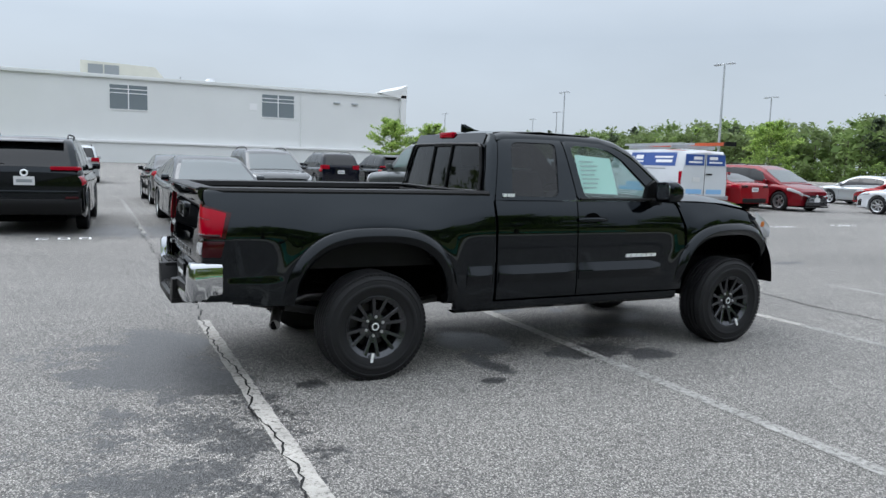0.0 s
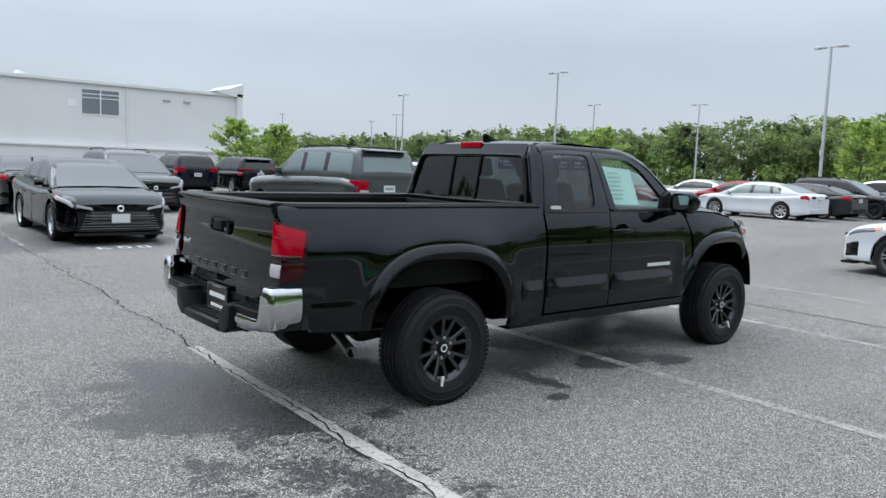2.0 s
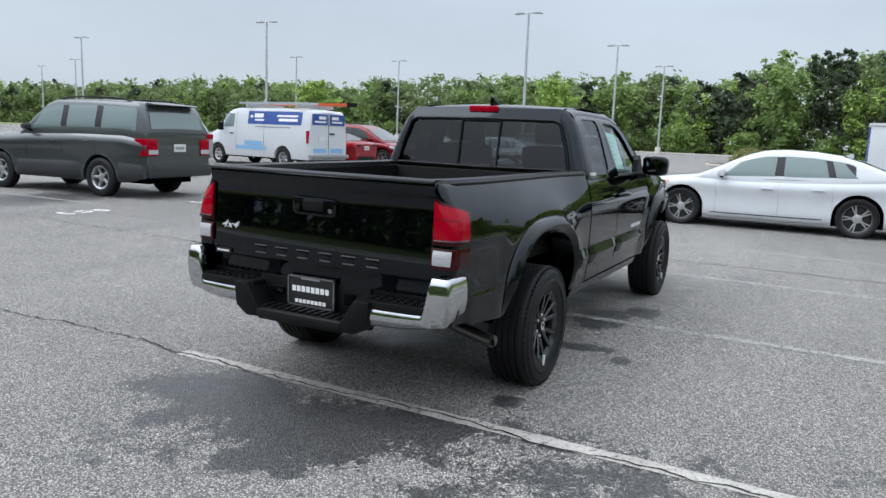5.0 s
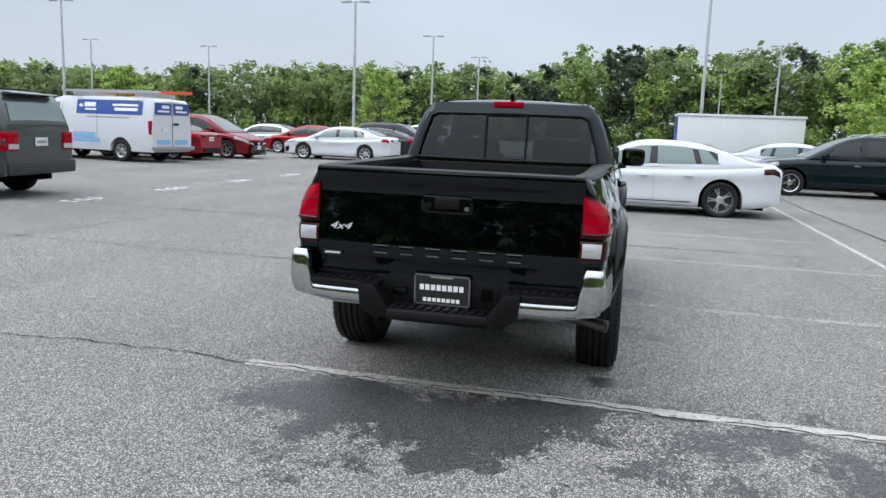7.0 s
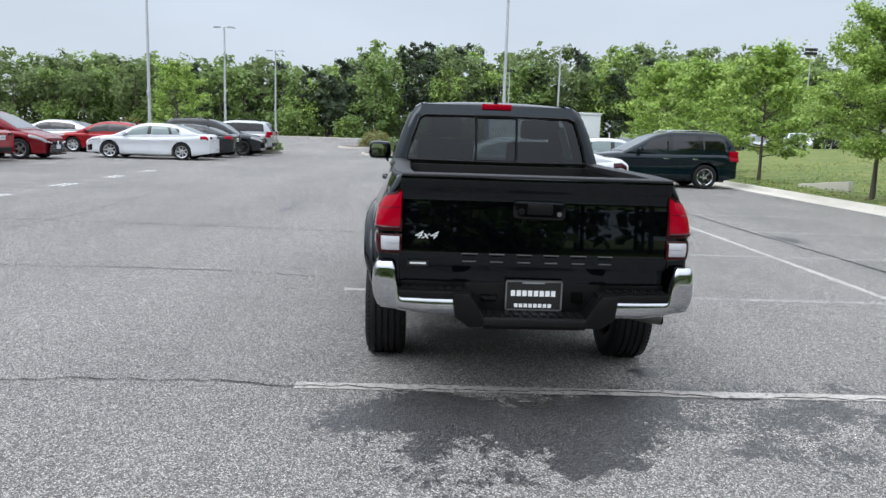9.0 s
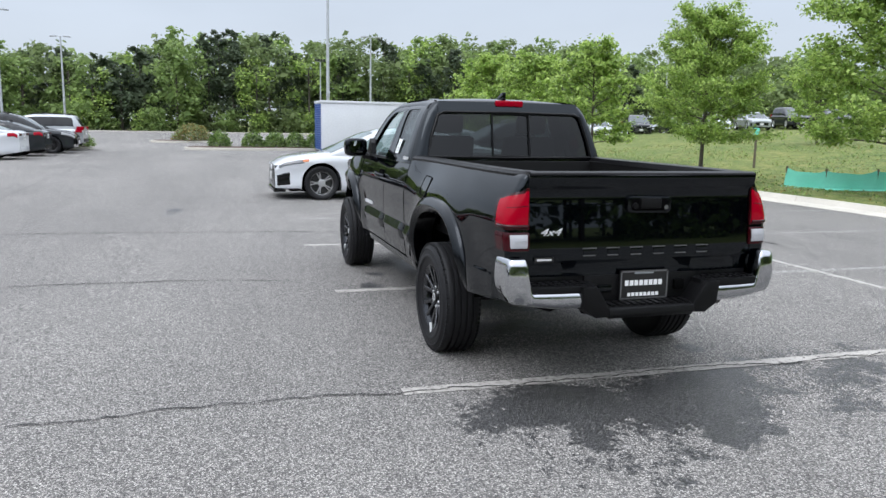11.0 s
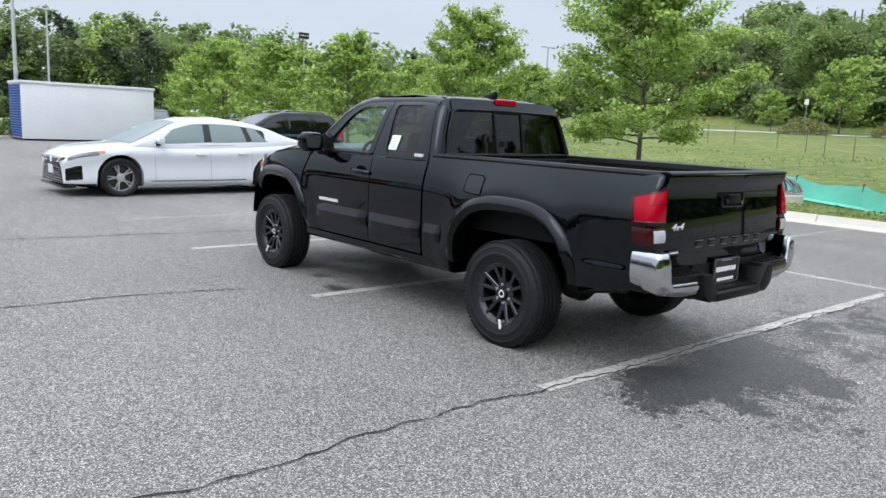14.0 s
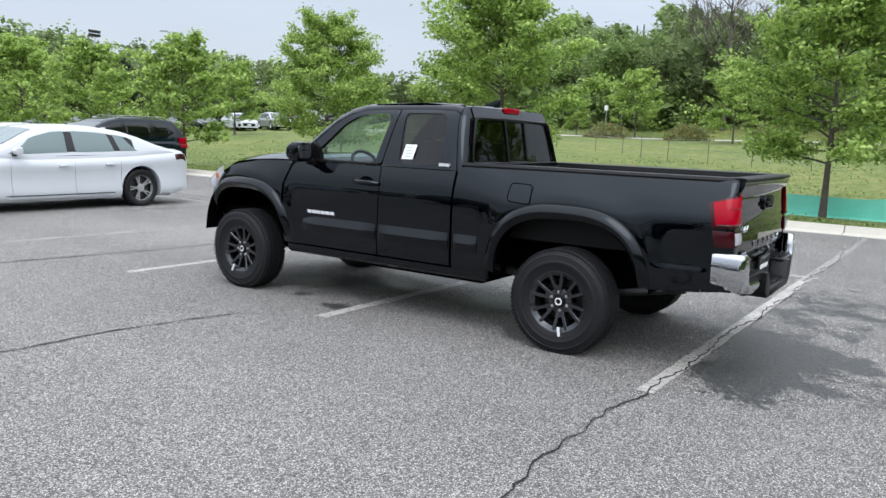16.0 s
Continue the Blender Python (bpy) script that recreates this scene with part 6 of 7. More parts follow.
for y in (-0.155, 0.140):
    part("frame_rail", Geo().box(-1.13, -1.12, y, y + 0.008, 0.558, 0.72), "badge_dim", plate)
part("frame_crest", Geo().box(-1.129, -1.122, -0.06, 0.06, 0.703, 0.712), "print", plate)
for z, h, n, w in ((0.636, 0.030, 8, 0.245), (0.575, 0.020, 8, 0.205)):
    for k in range(n):
        y = w / 2 - w * (k + 0.5) / n
        part("lettering_bar", Geo().box(-1.1275, -1.124, y - w / n * 0.37, y + w / n * 0.37, z, z + h), "white", plate)

# exhaust, frame, axles, underside
part("exhaust_pipe", Geo().tube([(1.0, -0.35, 0.46), (-0.35, -0.42, 0.50), (-0.45, -0.44, 0.475), (-0.57, -0.52, 0.45), (-0.67, -0.86, 0.41)], 0.034, 14), "exhaust", truck, "dull steel exhaust tailpipe")
# near-black disc paints the dark inside of the pipe
part("exhaust_mouth", Geo().lathe([(0, 0), (0.028, 0)], 14, "y", (-0.67, -0.862, 0.41)), "dark", truck)
for side in (1, -1):
    part("frame_rail", Geo().tube([(-1.0, side * 0.45, 0.60), (-0.3, side * 0.45, 0.66), (0.6, side * 0.45, 0.46), (3.0, side * 0.42, 0.44), (3.7, side * 0.42, 0.52)], 0.055, 6), "dark", truck)
    part("leaf_spring", Geo().tube([(-0.75, side * 0.52, 0.50), (0, side * 0.52, 0.36), (0.62, side * 0.52, 0.46)], 0.03, 6), "dark_metal", truck)
for x in (0.0, WB):
    part("axle", Geo().tube([(x, -0.74, HUB), (x, -0.2, HUB), (x, 0.2, HUB), (x, 0.74, HUB)], [0.04, 0.045, 0.045, 0.04], 10), "dark_metal", truck)
part("differential", Geo().lathe([(0, -0.15), (0.11, -0.12), (0.15, 0), (0.11, 0.12), (0, 0.15)], 20, "y", (0, 0.05, HUB)), "dark_metal", truck)
# plain dark box added to block light beneath the cab
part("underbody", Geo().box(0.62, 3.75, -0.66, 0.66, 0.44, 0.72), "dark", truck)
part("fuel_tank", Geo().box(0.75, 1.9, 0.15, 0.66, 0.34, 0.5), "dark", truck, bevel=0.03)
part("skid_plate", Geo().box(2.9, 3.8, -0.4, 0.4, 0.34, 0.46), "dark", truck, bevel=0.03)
spare = part("spare_tyre", Geo().lathe(tyre_profile(0.36, 0.2, 0.22), 40, "z", (-0.62, 0.0, 0.56)), "rubber", truck)
part("fuel_door", Geo().grid([[(x, flank(x, z) + 0.004, z) for z in (1.012, 1.05, 1.10, 1.142)] for x in (0.265, 0.32, 0.38, 0.45)]), "black_paint", truck)
fd_edge = rounded([(0.262, 1.008), (0.455, 1.02), (0.45, 1.146), (0.275, 1.142)], 0.03)
part("fuel_door_gap", Geo().tube([(x, flank(x, z) + 0.002, z) for x, z in fd_edge + fd_edge[:1]], 0.005, 5), "dark", truck)

# cabin inside
part("cabin_floor", Geo().box(0.88, 2.7, -0.74, 0.74, 0.70, 0.74), "interior", truck)
part("dashboard", Geo().prism([(2.38, 0.9), (2.34, 1.12), (2.42, 1.22), (2.72, 1.235), (2.75, 0.9)], "y", -0.72, 0.72), "interior", truck, bevel=0.03)
for y in (0.38, -0.38):
    part("seat_base", Geo().box(1.45, 1.98, y - 0.25, y + 0.25, 0.80, 0.98), "interior", truck, bevel=0.05)
    part("seat_back", Geo().prism([(1.42, 0.95), (1.60, 0.95), (1.44, 1.42), (1.33, 1.42)], "y", y - 0.24, y + 0.24), "interior", truck, bevel=0.05)
    part("head_rest", Geo().prism([(1.33, 1.44), (1.43, 1.44), (1.40, 1.60), (1.31, 1.60)], "y", y - 0.13, y + 0.13), "interior", truck, bevel=0.04)
wheel = Geo()
ringpts = [(2.16 + 0.06 * math.cos(a) * 1.6, 0.38 + 0.185 * math.sin(a), 1.14 + 0.165 * math.cos(a)) for a in [2 * math.pi * k / 24 for k in range(25)]]
sw = part("steering_wheel", wheel.tube(ringpts, 0.016, 8), "black_plastic", truck)
part("steering_hub", Geo().tube([(2.14, 0.38, 1.13), (2.36, 0.38, 1.05)], [0.07, 0.03], 10), "black_plastic", sw)
part("wheel_spoke", Geo().tube([(2.16, 0.21, 1.14), (2.16, 0.55, 1.14)], 0.018, 6), "black_plastic", sw)
part("headliner", Geo().box(1.0, 2.0, -0.58, 0.58, 1.655, 1.665), "interior", truck)
# window papers
big = part("window_sticker", Geo().add([(x, -(cab_y(x, z) - 0.035), z) for x, z in ((1.72, 1.265), (2.06, 1.255), (2.04, 1.535), (1.70, 1.555))], [(0, 1, 2, 3)]), "paper_teal", truck, "large white price sheet inside the window", smooth=0)
for k in range(7):
    z = 1.30 + 0.033 * k
    part("print_bar", Geo().add([(x, -(cab_y(x, zz) - 0.031), zz) for x, zz in ((1.735, z), (1.86 + 0.02 * (k % 3), z), (1.86 + 0.02 * (k % 3), z + 0.012), (1.735, z + 0.012))], [(0, 1, 2, 3)]), "print_pale", big, smooth=0)
small = part("window_note", Geo().add([(x, cab_y(x, z) + 0.0, z) for x, z in ((1.345, 1.27), (1.455, 1.27), (1.44, 1.385), (1.33, 1.385))], [(0, 1, 2, 3)]), "paper", truck, "small white note stuck on the window", smooth=0)
for k in range(4):
    z = 1.29 + 0.022 * k
    part("print_bar", Geo().add([(x, cab_y(x, zz) + 0.003, zz) for x, zz in ((1.36, z), (1.43, z), (1.43, z + 0.006), (1.36, z + 0.006))], [(0, 1, 2, 3)]), "print_pale", small, smooth=0)


# its wheels
def truck_wheel(x, side):
    r, rim, w = 0.368, 0.212, 0.25
    y = side * 0.80
    if "truck_tyre" not in SHARED:
        g = Geo().lathe(tyre_profile(r, rim, w), 72)
        for k in range(72):           # tread blocks on the shoulders
            a = 2 * math.pi * k / 72
            for s in (1, -1):
                b = Geo().box(r - 0.018, r - 0.006, s * w * 0.38 - 0.02, s * w * 0.38 + 0.02, -0.010, 0.010)
                b.move(Matrix.Rotation(-a, 4, "Y"))
                g.add(b.v, b.f)
        g.lathe([(0.262, -w / 2 * 1.03), (0.27, -w / 2 * 1.07), (0.285, -w / 2 * 1.07), (0.292, -w / 2 * 1.03)], 72)
        g.lathe([(0.318, -w / 2 * 1.01), (0.322, -w / 2 * 1.035), (0.330, -w / 2 * 1.02), (0.334, -w / 2 * 0.98)], 72)
        SHARED["truck_tyre"] = g.mesh("tyre", MAT["rubber"], 40)
        h = w / 2
        g = Geo()
        g.lathe([(rim - 0.035, h * 0.75), (rim - 0.04, -h * 0.3), (rim - 0.03, -h * 0.72), (rim - 0.004, -h * 0.86), (rim + 0.004, -h * 0.9), (rim + 0.004, -h * 0.8)], 64)
        g.lathe([(0.0, -h * 0.60), (0.062, -h * 0.58), (0.088, -h * 0.52), (0.095, -h * 0.35), (0.095, 0)], 36)
        for k in range(6):
            a = 2 * math.pi * k / 6 + math.pi / 2
            for s in (1, -1):
                spoke(g, a + s * 0.15, a + s * 0.235, 0.06, rim - 0.010, 0.0155, 0.0165, -h * 0.60, -h * 0.84, 0.06)
            spoke(g, a, a, 0.05, 0.112, 0.028, 0.02, -h * 0.57, -h * 0.66, 0.04)
        SHARED["truck_rim"] = g.mesh("rim", MAT["gunmetal"], 35)
        SHARED["truck_lip"] = Geo().lathe([(rim - 0.001, -h * 0.895), (rim + 0.001, -h * 0.905), (rim + 0.003, -h * 0.9)], 64).mesh("rim_lip", MAT["gunmetal"], 40)
        # closed near-black disc: the shade between the spokes as colour
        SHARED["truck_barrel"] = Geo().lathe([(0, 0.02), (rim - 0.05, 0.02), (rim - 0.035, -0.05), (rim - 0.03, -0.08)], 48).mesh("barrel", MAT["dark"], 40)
        c = Geo().lathe([(0, -h * 0.72), (0.036, -h * 0.72), (0.043, -h * 0.66), (0.045, -h * 0.5)], 28)
        SHARED["truck_cap"] = c.mesh("centre_cap", MAT["black_plastic"], 40)
        SHARED["truck_emblem"] = Geo().lathe([(0.017, -h * 0.73), (0.022, -h * 0.745), (0.027, -h * 0.73)], 24).mesh("cap_emblem", MAT["badge"], 40)
        nut = Geo().lathe([(0, -h * 0.66), (0.009, -h * 0.655), (0.0115, -h * 0.6), (0.012, -h * 0.45)], 8)
        SHARED["truck_nut"] = nut.mesh("lug_nut", MAT["machined"], 20)
        SHARED["truck_disc"] = Geo().lathe([(0.07, 0.0), (0.15, 0.0), (0.15, 0.024), (0.07, 0.024)], 40).mesh("brake_disc", MAT["dark_metal"], 30)
        SHARED["truck_tag"] = Geo().box(-0.008, 0.008, -h * 0.99, -h * 0.9, -0.238, -0.175).mesh("balance_tag", MAT["white"], 0)
    o = part("wheel", SHARED["truck_tyre"], None, truck, "black all-terrain tyre on a dark gunmetal rim")
    o.matrix_basis = pose(x, y, r - 0.008, 0, {0.0: -8, WB: 25}[x] * side, 180 if side > 0 else 0)
    part("rim", SHARED["truck_rim"], None, o)
    part("rim_lip", SHARED["truck_lip"], None, o, "thin dark rim edge")
    part("barrel", SHARED["truck_barrel"], None, o)
    part("brake_disc", SHARED["truck_disc"], None, o)
    part("centre_cap", SHARED["truck_cap"], None, o)
    part("cap_emblem", SHARED["truck_emblem"], None, o)
    part("balance_tag", SHARED["truck_tag"], None, o, "white wheel tag")
    for k in range(6):
        n = part("lug_nut", SHARED["truck_nut"], None, o)
        a = 2 * math.pi * (k + 0.5) / 6
        n.location = (0.064 * math.cos(a), 0, 0.064 * math.sin(a))


for x in (0.0, WB):
    for side in (1, -1):
        truck_wheel(x, side)


# ---- trees, shrubs, woods ----
def foliage(name, dark, light, translucent=0.3, gloss=0.4):
    """Leaves: colour varies from leaf to leaf."""
    m = bpy.data.materials.new(name)
    m.use_nodes = True
    n, l = m.node_tree.nodes, m.node_tree.links
    n.clear()
    geo, r = n.new("ShaderNodeNewGeometry"), n.new("ShaderNodeValToRGB")
    r.color_ramp.elements[0].color, r.color_ramp.elements[1].color = (*dark, 1), (*light, 1)
    l.new(geo.outputs["Random Per Island"], r.inputs[0])
    d, t, mx, o = n.new("ShaderNodeBsdfPrincipled"), n.new("ShaderNodeBsdfTranslucent"), n.new("ShaderNodeMixShader"), n.new("ShaderNodeOutputMaterial")
    d.inputs["Roughness"].default_value = 0.42
    d.inputs["Specular IOR Level"].default_value = gloss
    mx.inputs[0].default_value = translucent
    l.new(r.outputs[0], d.inputs["Base Color"]); l.new(r.outputs[0], t.inputs[0])
    l.new(d.outputs[0], mx.inputs[1]); l.new(t.outputs[0], mx.inputs[2]); l.new(mx.outputs[0], o.inputs[0])
    return m


MAT["leaf_bright"] = foliage("bright_spring_leaves", (0.17, 0.29, 0.045), (0.52, 0.66, 0.19), 0.5)
MAT["leaf_mid"] = foliage("mid_green_leaves", (0.13, 0.21, 0.055), (0.31, 0.42, 0.13), 0.45)
MAT["leaf_dull"] = foliage("dull_green_leaves", (0.13, 0.185, 0.075), (0.26, 0.33, 0.145), 0.45, 0.12)
# needle colours raised, so they carry the pale haze of distance
MAT["leaf_pine"] = foliage("dark_pine_needles", (0.055, 0.08, 0.05), (0.125, 0.165, 0.095), 0.35, 0.1)
MAT["leaf_rust"] = foliage("rusty_young_leaves", (0.16, 0.14, 0.04), (0.34, 0.26, 0.09), 0.3)
MAT["leaf_hedge"] = foliage("hedge_leaves", (0.05, 0.10, 0.02), (0.15, 0.25, 0.05), 0.2)
# darker copies of the leaf colours: the shade inside the crowns is in them
MAT["shade_green"] = foliage("shade_toned_green_leaves", (0.13, 0.195, 0.065), (0.22, 0.30, 0.105), 0.45, 0.1)
MAT["shade_dull"] = foliage("shade_toned_dull_leaves", (0.13, 0.175, 0.07), (0.21, 0.27, 0.11), 0.45, 0.1)
MAT["shade_pine"] = foliage("shade_toned_pine_needles", (0.05, 0.07, 0.042), (0.095, 0.12, 0.07), 0.35, 0.1)
MAT["bark"] = varied("grey_brown_bark", (0.10, 0.085, 0.07), 0.9, 0.3, 8, 60, relief=0.6)


def leaf_mesh(name, centers, sizes, mats, index, rng, droop=0.25, facing=None, loose=0.75):
    """One small folded-over rhombus for each centre, its face turned roughly along facing (upwards without it)."""
    n = len(centers)
    face = rng.normal(size=(n, 3)) * loose + (np.array([0.0, 0.0, 1.0]) if facing is None else facing)
    a = np.cross(face, rng.normal(size=(n, 3)))
    a /= np.linalg.norm(a, axis=1)[:, None] + 1e-9
    b = np.cross(face, a)
    b /= np.linalg.norm(b, axis=1)[:, None] + 1e-9
    s = sizes[:, None]
    a, b = a * s, b * s * 0.62
    v = np.stack([centers - a, centers - a * 0.1 + b, centers + a, centers - a * 0.1 - b], axis=1)
    v[:, 1::2, 2] += sizes[:, None] * droop
    v = v.reshape(-1, 3)
    me = bpy.data.meshes.new(name)
    me.vertices.add(n * 4); me.vertices.foreach_set("co", v.astype(np.float32).ravel())
    me.loops.add(n * 4); me.loops.foreach_set("vertex_index", np.arange(n * 4, dtype=np.int32))
    me.polygons.add(n)
    me.polygons.foreach_set("loop_start", np.arange(0, n * 4, 4, dtype=np.int32))
    for m in mats:
        me.materials.append(MAT[m])
    me.polygons.foreach_set("material_index", np.asarray(index, dtype=np.int32))
    me.update(calc_edges=True)
    me.validate()
    return me


def young_tree(seed, height, spread, base, leaves, leaf):
    """A street tree: trunk, ascending limbs and layered sprays of leaves."""
    rng = random.Random(seed)
    nrng = np.random.default_rng(seed)
    trunk, limbs, cloud = Geo(), Geo(), []
    lean = [rng.uniform(-0.03, 0.03) for _ in range(2)]
    top = height * 0.93
    axis = [(lean[0] * k * k * 0.2, lean[1] * k * k * 0.2, top * k / 6) for k in range(7)]
    trunk.tube(axis, [0.085, 0.06, 0.052, 0.045, 0.034, 0.022, 0.008], 10)
    for i in range(38):
        f = (i + rng.random()) / 38
        z = lerp(base, top * 0.97, f ** 0.9)
        az = i * 2.399 + rng.uniform(-0.4, 0.4)
        reach = spread * (1.0 - 0.84 * f ** 1.5) * rng.uniform(0.75, 1.15) * (0.70 + 0.35 * min(1, f * 4))
        rise = lerp(0.12, 1.1, f ** 0.8) * reach * rng.uniform(0.7, 1.2)
        pts = []
        for k in range(6):
            t = k / 5
            w = az + 0.25 * math.sin(3 * t + i)
            pts.append((math.cos(w) * reach * t, math.sin(w) * reach * t, z + rise * t ** 1.25 + 0.05 * math.sin(5 * t + i)))
        limbs.tube(pts, [0.024 * (1 - 0.85 * k / 5) * (1.2 - 0.6 * f) for k in range(6)], 5)
        for q in range(7):
            t = rng.uniform(0.25, 1.0)
            k = min(4, int(t * 5)); u = t * 5 - k
            p = Vector(pts[k]).lerp(Vector(pts[k + 1]), u)
            w = az + rng.choice((-1, 1)) * rng.uniform(0.5, 1.2)
            ln = rng.uniform(0.3, 0.75) * (1.1 - 0.4 * f)
            tip = p + Vector((math.cos(w) * ln, math.sin(w) * ln, rng.uniform(0.02, 0.35)))
            limbs.tube([p, tip], [0.008, 0.002], 3)
            cloud.append((p, tip, ln))
        cloud.append((Vector(pts[3]), Vector(pts[5]), 0.5))
    per = leaves // len(cloud)
    c = []
    for p, tip, ln in cloud:
        t = nrng.uniform(0.1, 1.12, per)[:, None]
        base_pts = np.array(p)[None] * (1 - t) + np.array(tip)[None] * t
        c.append(base_pts + nrng.normal(size=(per, 3)) * np.array([0.125, 0.125, 0.075]))
    c = np.concatenate(c)
    me = leaf_mesh("crown", c, nrng.uniform(0.6, 1.25, len(c)) * leaf, ["leaf_bright", "leaf_mid"], (nrng.random(len(c)) < 0.2).astype(int), nrng)
    return trunk.mesh("trunk", MAT["bark"], 60), limbs.mesh("branch_work", MAT["bark"], 60), me


TREE_KINDS = [young_tree(11, 5.2, 2.2, 1.0, 34000, 0.056), young_tree(23, 5.1, 2.3, 0.95, 34000, 0.056), young_tree(37, 5.6, 2.5, 0.95, 8000, 0.105), young_tree(51, 5.2, 2.3, 0.95, 7500, 0.105)]
TREES = ((0.02, -11.5, 0, 0.97), (8.3, -12.5, 1, 1.08), (13.3, -10.9, 0, 0.88), (20.6, -11.4, 1, 0.85), (27.5, -12.0, 2, 0.85), (34, -12.5, 0, 1.0), (-6.6, -11.3, 1, 1.0),
         (25.0, -26.0, 2, 0.75), (40, -30, 1, 0.9), (18.2, -49.6, 0, 0.95), (9.5, -43, 2, 0.8), (22.6, -48.8, 1, 0.55), (57.0, 19.6, 2, 1.1), (22.3, 53.5, 0, 0.92), (27.2, 56, 1, 0.85),
         (60, 47.0, 2, 1.2), (50, -22, 2, 0.9), (55, -30, 1, 1.0), (46, -16, 0, 0.9), (66, -24, 2, 1.1))
for i, (x, y, kind, k) in enumerate(TREES):
    t = thing("tree", "young broadleaf tree with fresh light green leaves", "tree", (x, y, ground_height(x, y) if y < -10 else 0), i * 67 % 360, "young trees")
    t.scale = (k, k, k)
    if math.hypot(x, y) > 22:       # far trees: fewer, larger leaves
        kind = 2 + i % 2
    for nm, me in zip(("trunk", "branch_work", "crown"), TREE_KINDS[kind]):
        part(nm, me, None, t)


def bush_cloud(rng, n, cx, cy, cz, rx, ry, rz):
    d = rng.normal(size=(n, 3)); d /= np.linalg.norm(d, axis=1)[:, None]
    r = rng.uniform(0.72, 1.04, n)[:, None]
    lump = 1 + 0.16 * np.sin(d[:, :1] * 5 + cx) * np.cos(d[:, 1:2] * 6 + cy)
    p = d * r * lump * np.array([rx, ry, rz])
    p[:, 2] = np.abs(p[:, 2])
    return p + np.array([cx, cy, cz])


def shrub(at, rx, ry, rz, leaves, size, mats, label):
    rng = np.random.default_rng(int(abs(at[0] * 31 + at[1] * 17)) + 5)
    s = thing("shrub", label, "shrub", at, 0, "shrubs")
    stems = Geo()
    for k in range(7):
        a = k * 0.9
        stems.tube([(0, 0, 0), (math.cos(a) * rx * 0.5, math.sin(a) * ry * 0.5, rz * 0.7)], [0.02, 0.006], 5)
    part("stems", stems, "bark", s)
    c = bush_cloud(rng, leaves, 0, 0, 0.02, rx, ry, rz)
    part("leaves", leaf_mesh("leaves", c, rng.uniform(0.6, 1.3, leaves) * size, mats, rng.integers(0, len(mats), leaves), rng), None, s)
    return s


for k, (x, y) in enumerate(((39.0, 1.7), (38.9, -0.1), (38.6, -1.3), (38.4, -2.4), (38.1, -3.5))):
    shrub((x, y, 0.15), 0.62, 0.62, 0.78, 1500, 0.06, ["leaf_hedge", "leaf_mid"], "round clipped green hedge shrub in a planting island")
shrub((53, 3.4, 0.15), 1.9, 1.3, 1.1, 2500, 0.08, ["leaf_rust", "leaf_dull"], "wide rusty-green shrub in a planting island")
shrub((36.8, 8.6, 0.15), 0.8, 0.8, 0.8, 1200, 0.07, ["leaf_mid"], "round green shrub at the end of a parking row")
for x, y in ((13.4, -46.5), (19.3, -46.8), (8.0, -47)):
    shrub((x, y, ground_height(x, y)), 1.6, 1.2, 1.05, 2000, 0.08, ["leaf_dull", "leaf_rust"], "low rounded dull green shrub beside the footpath")


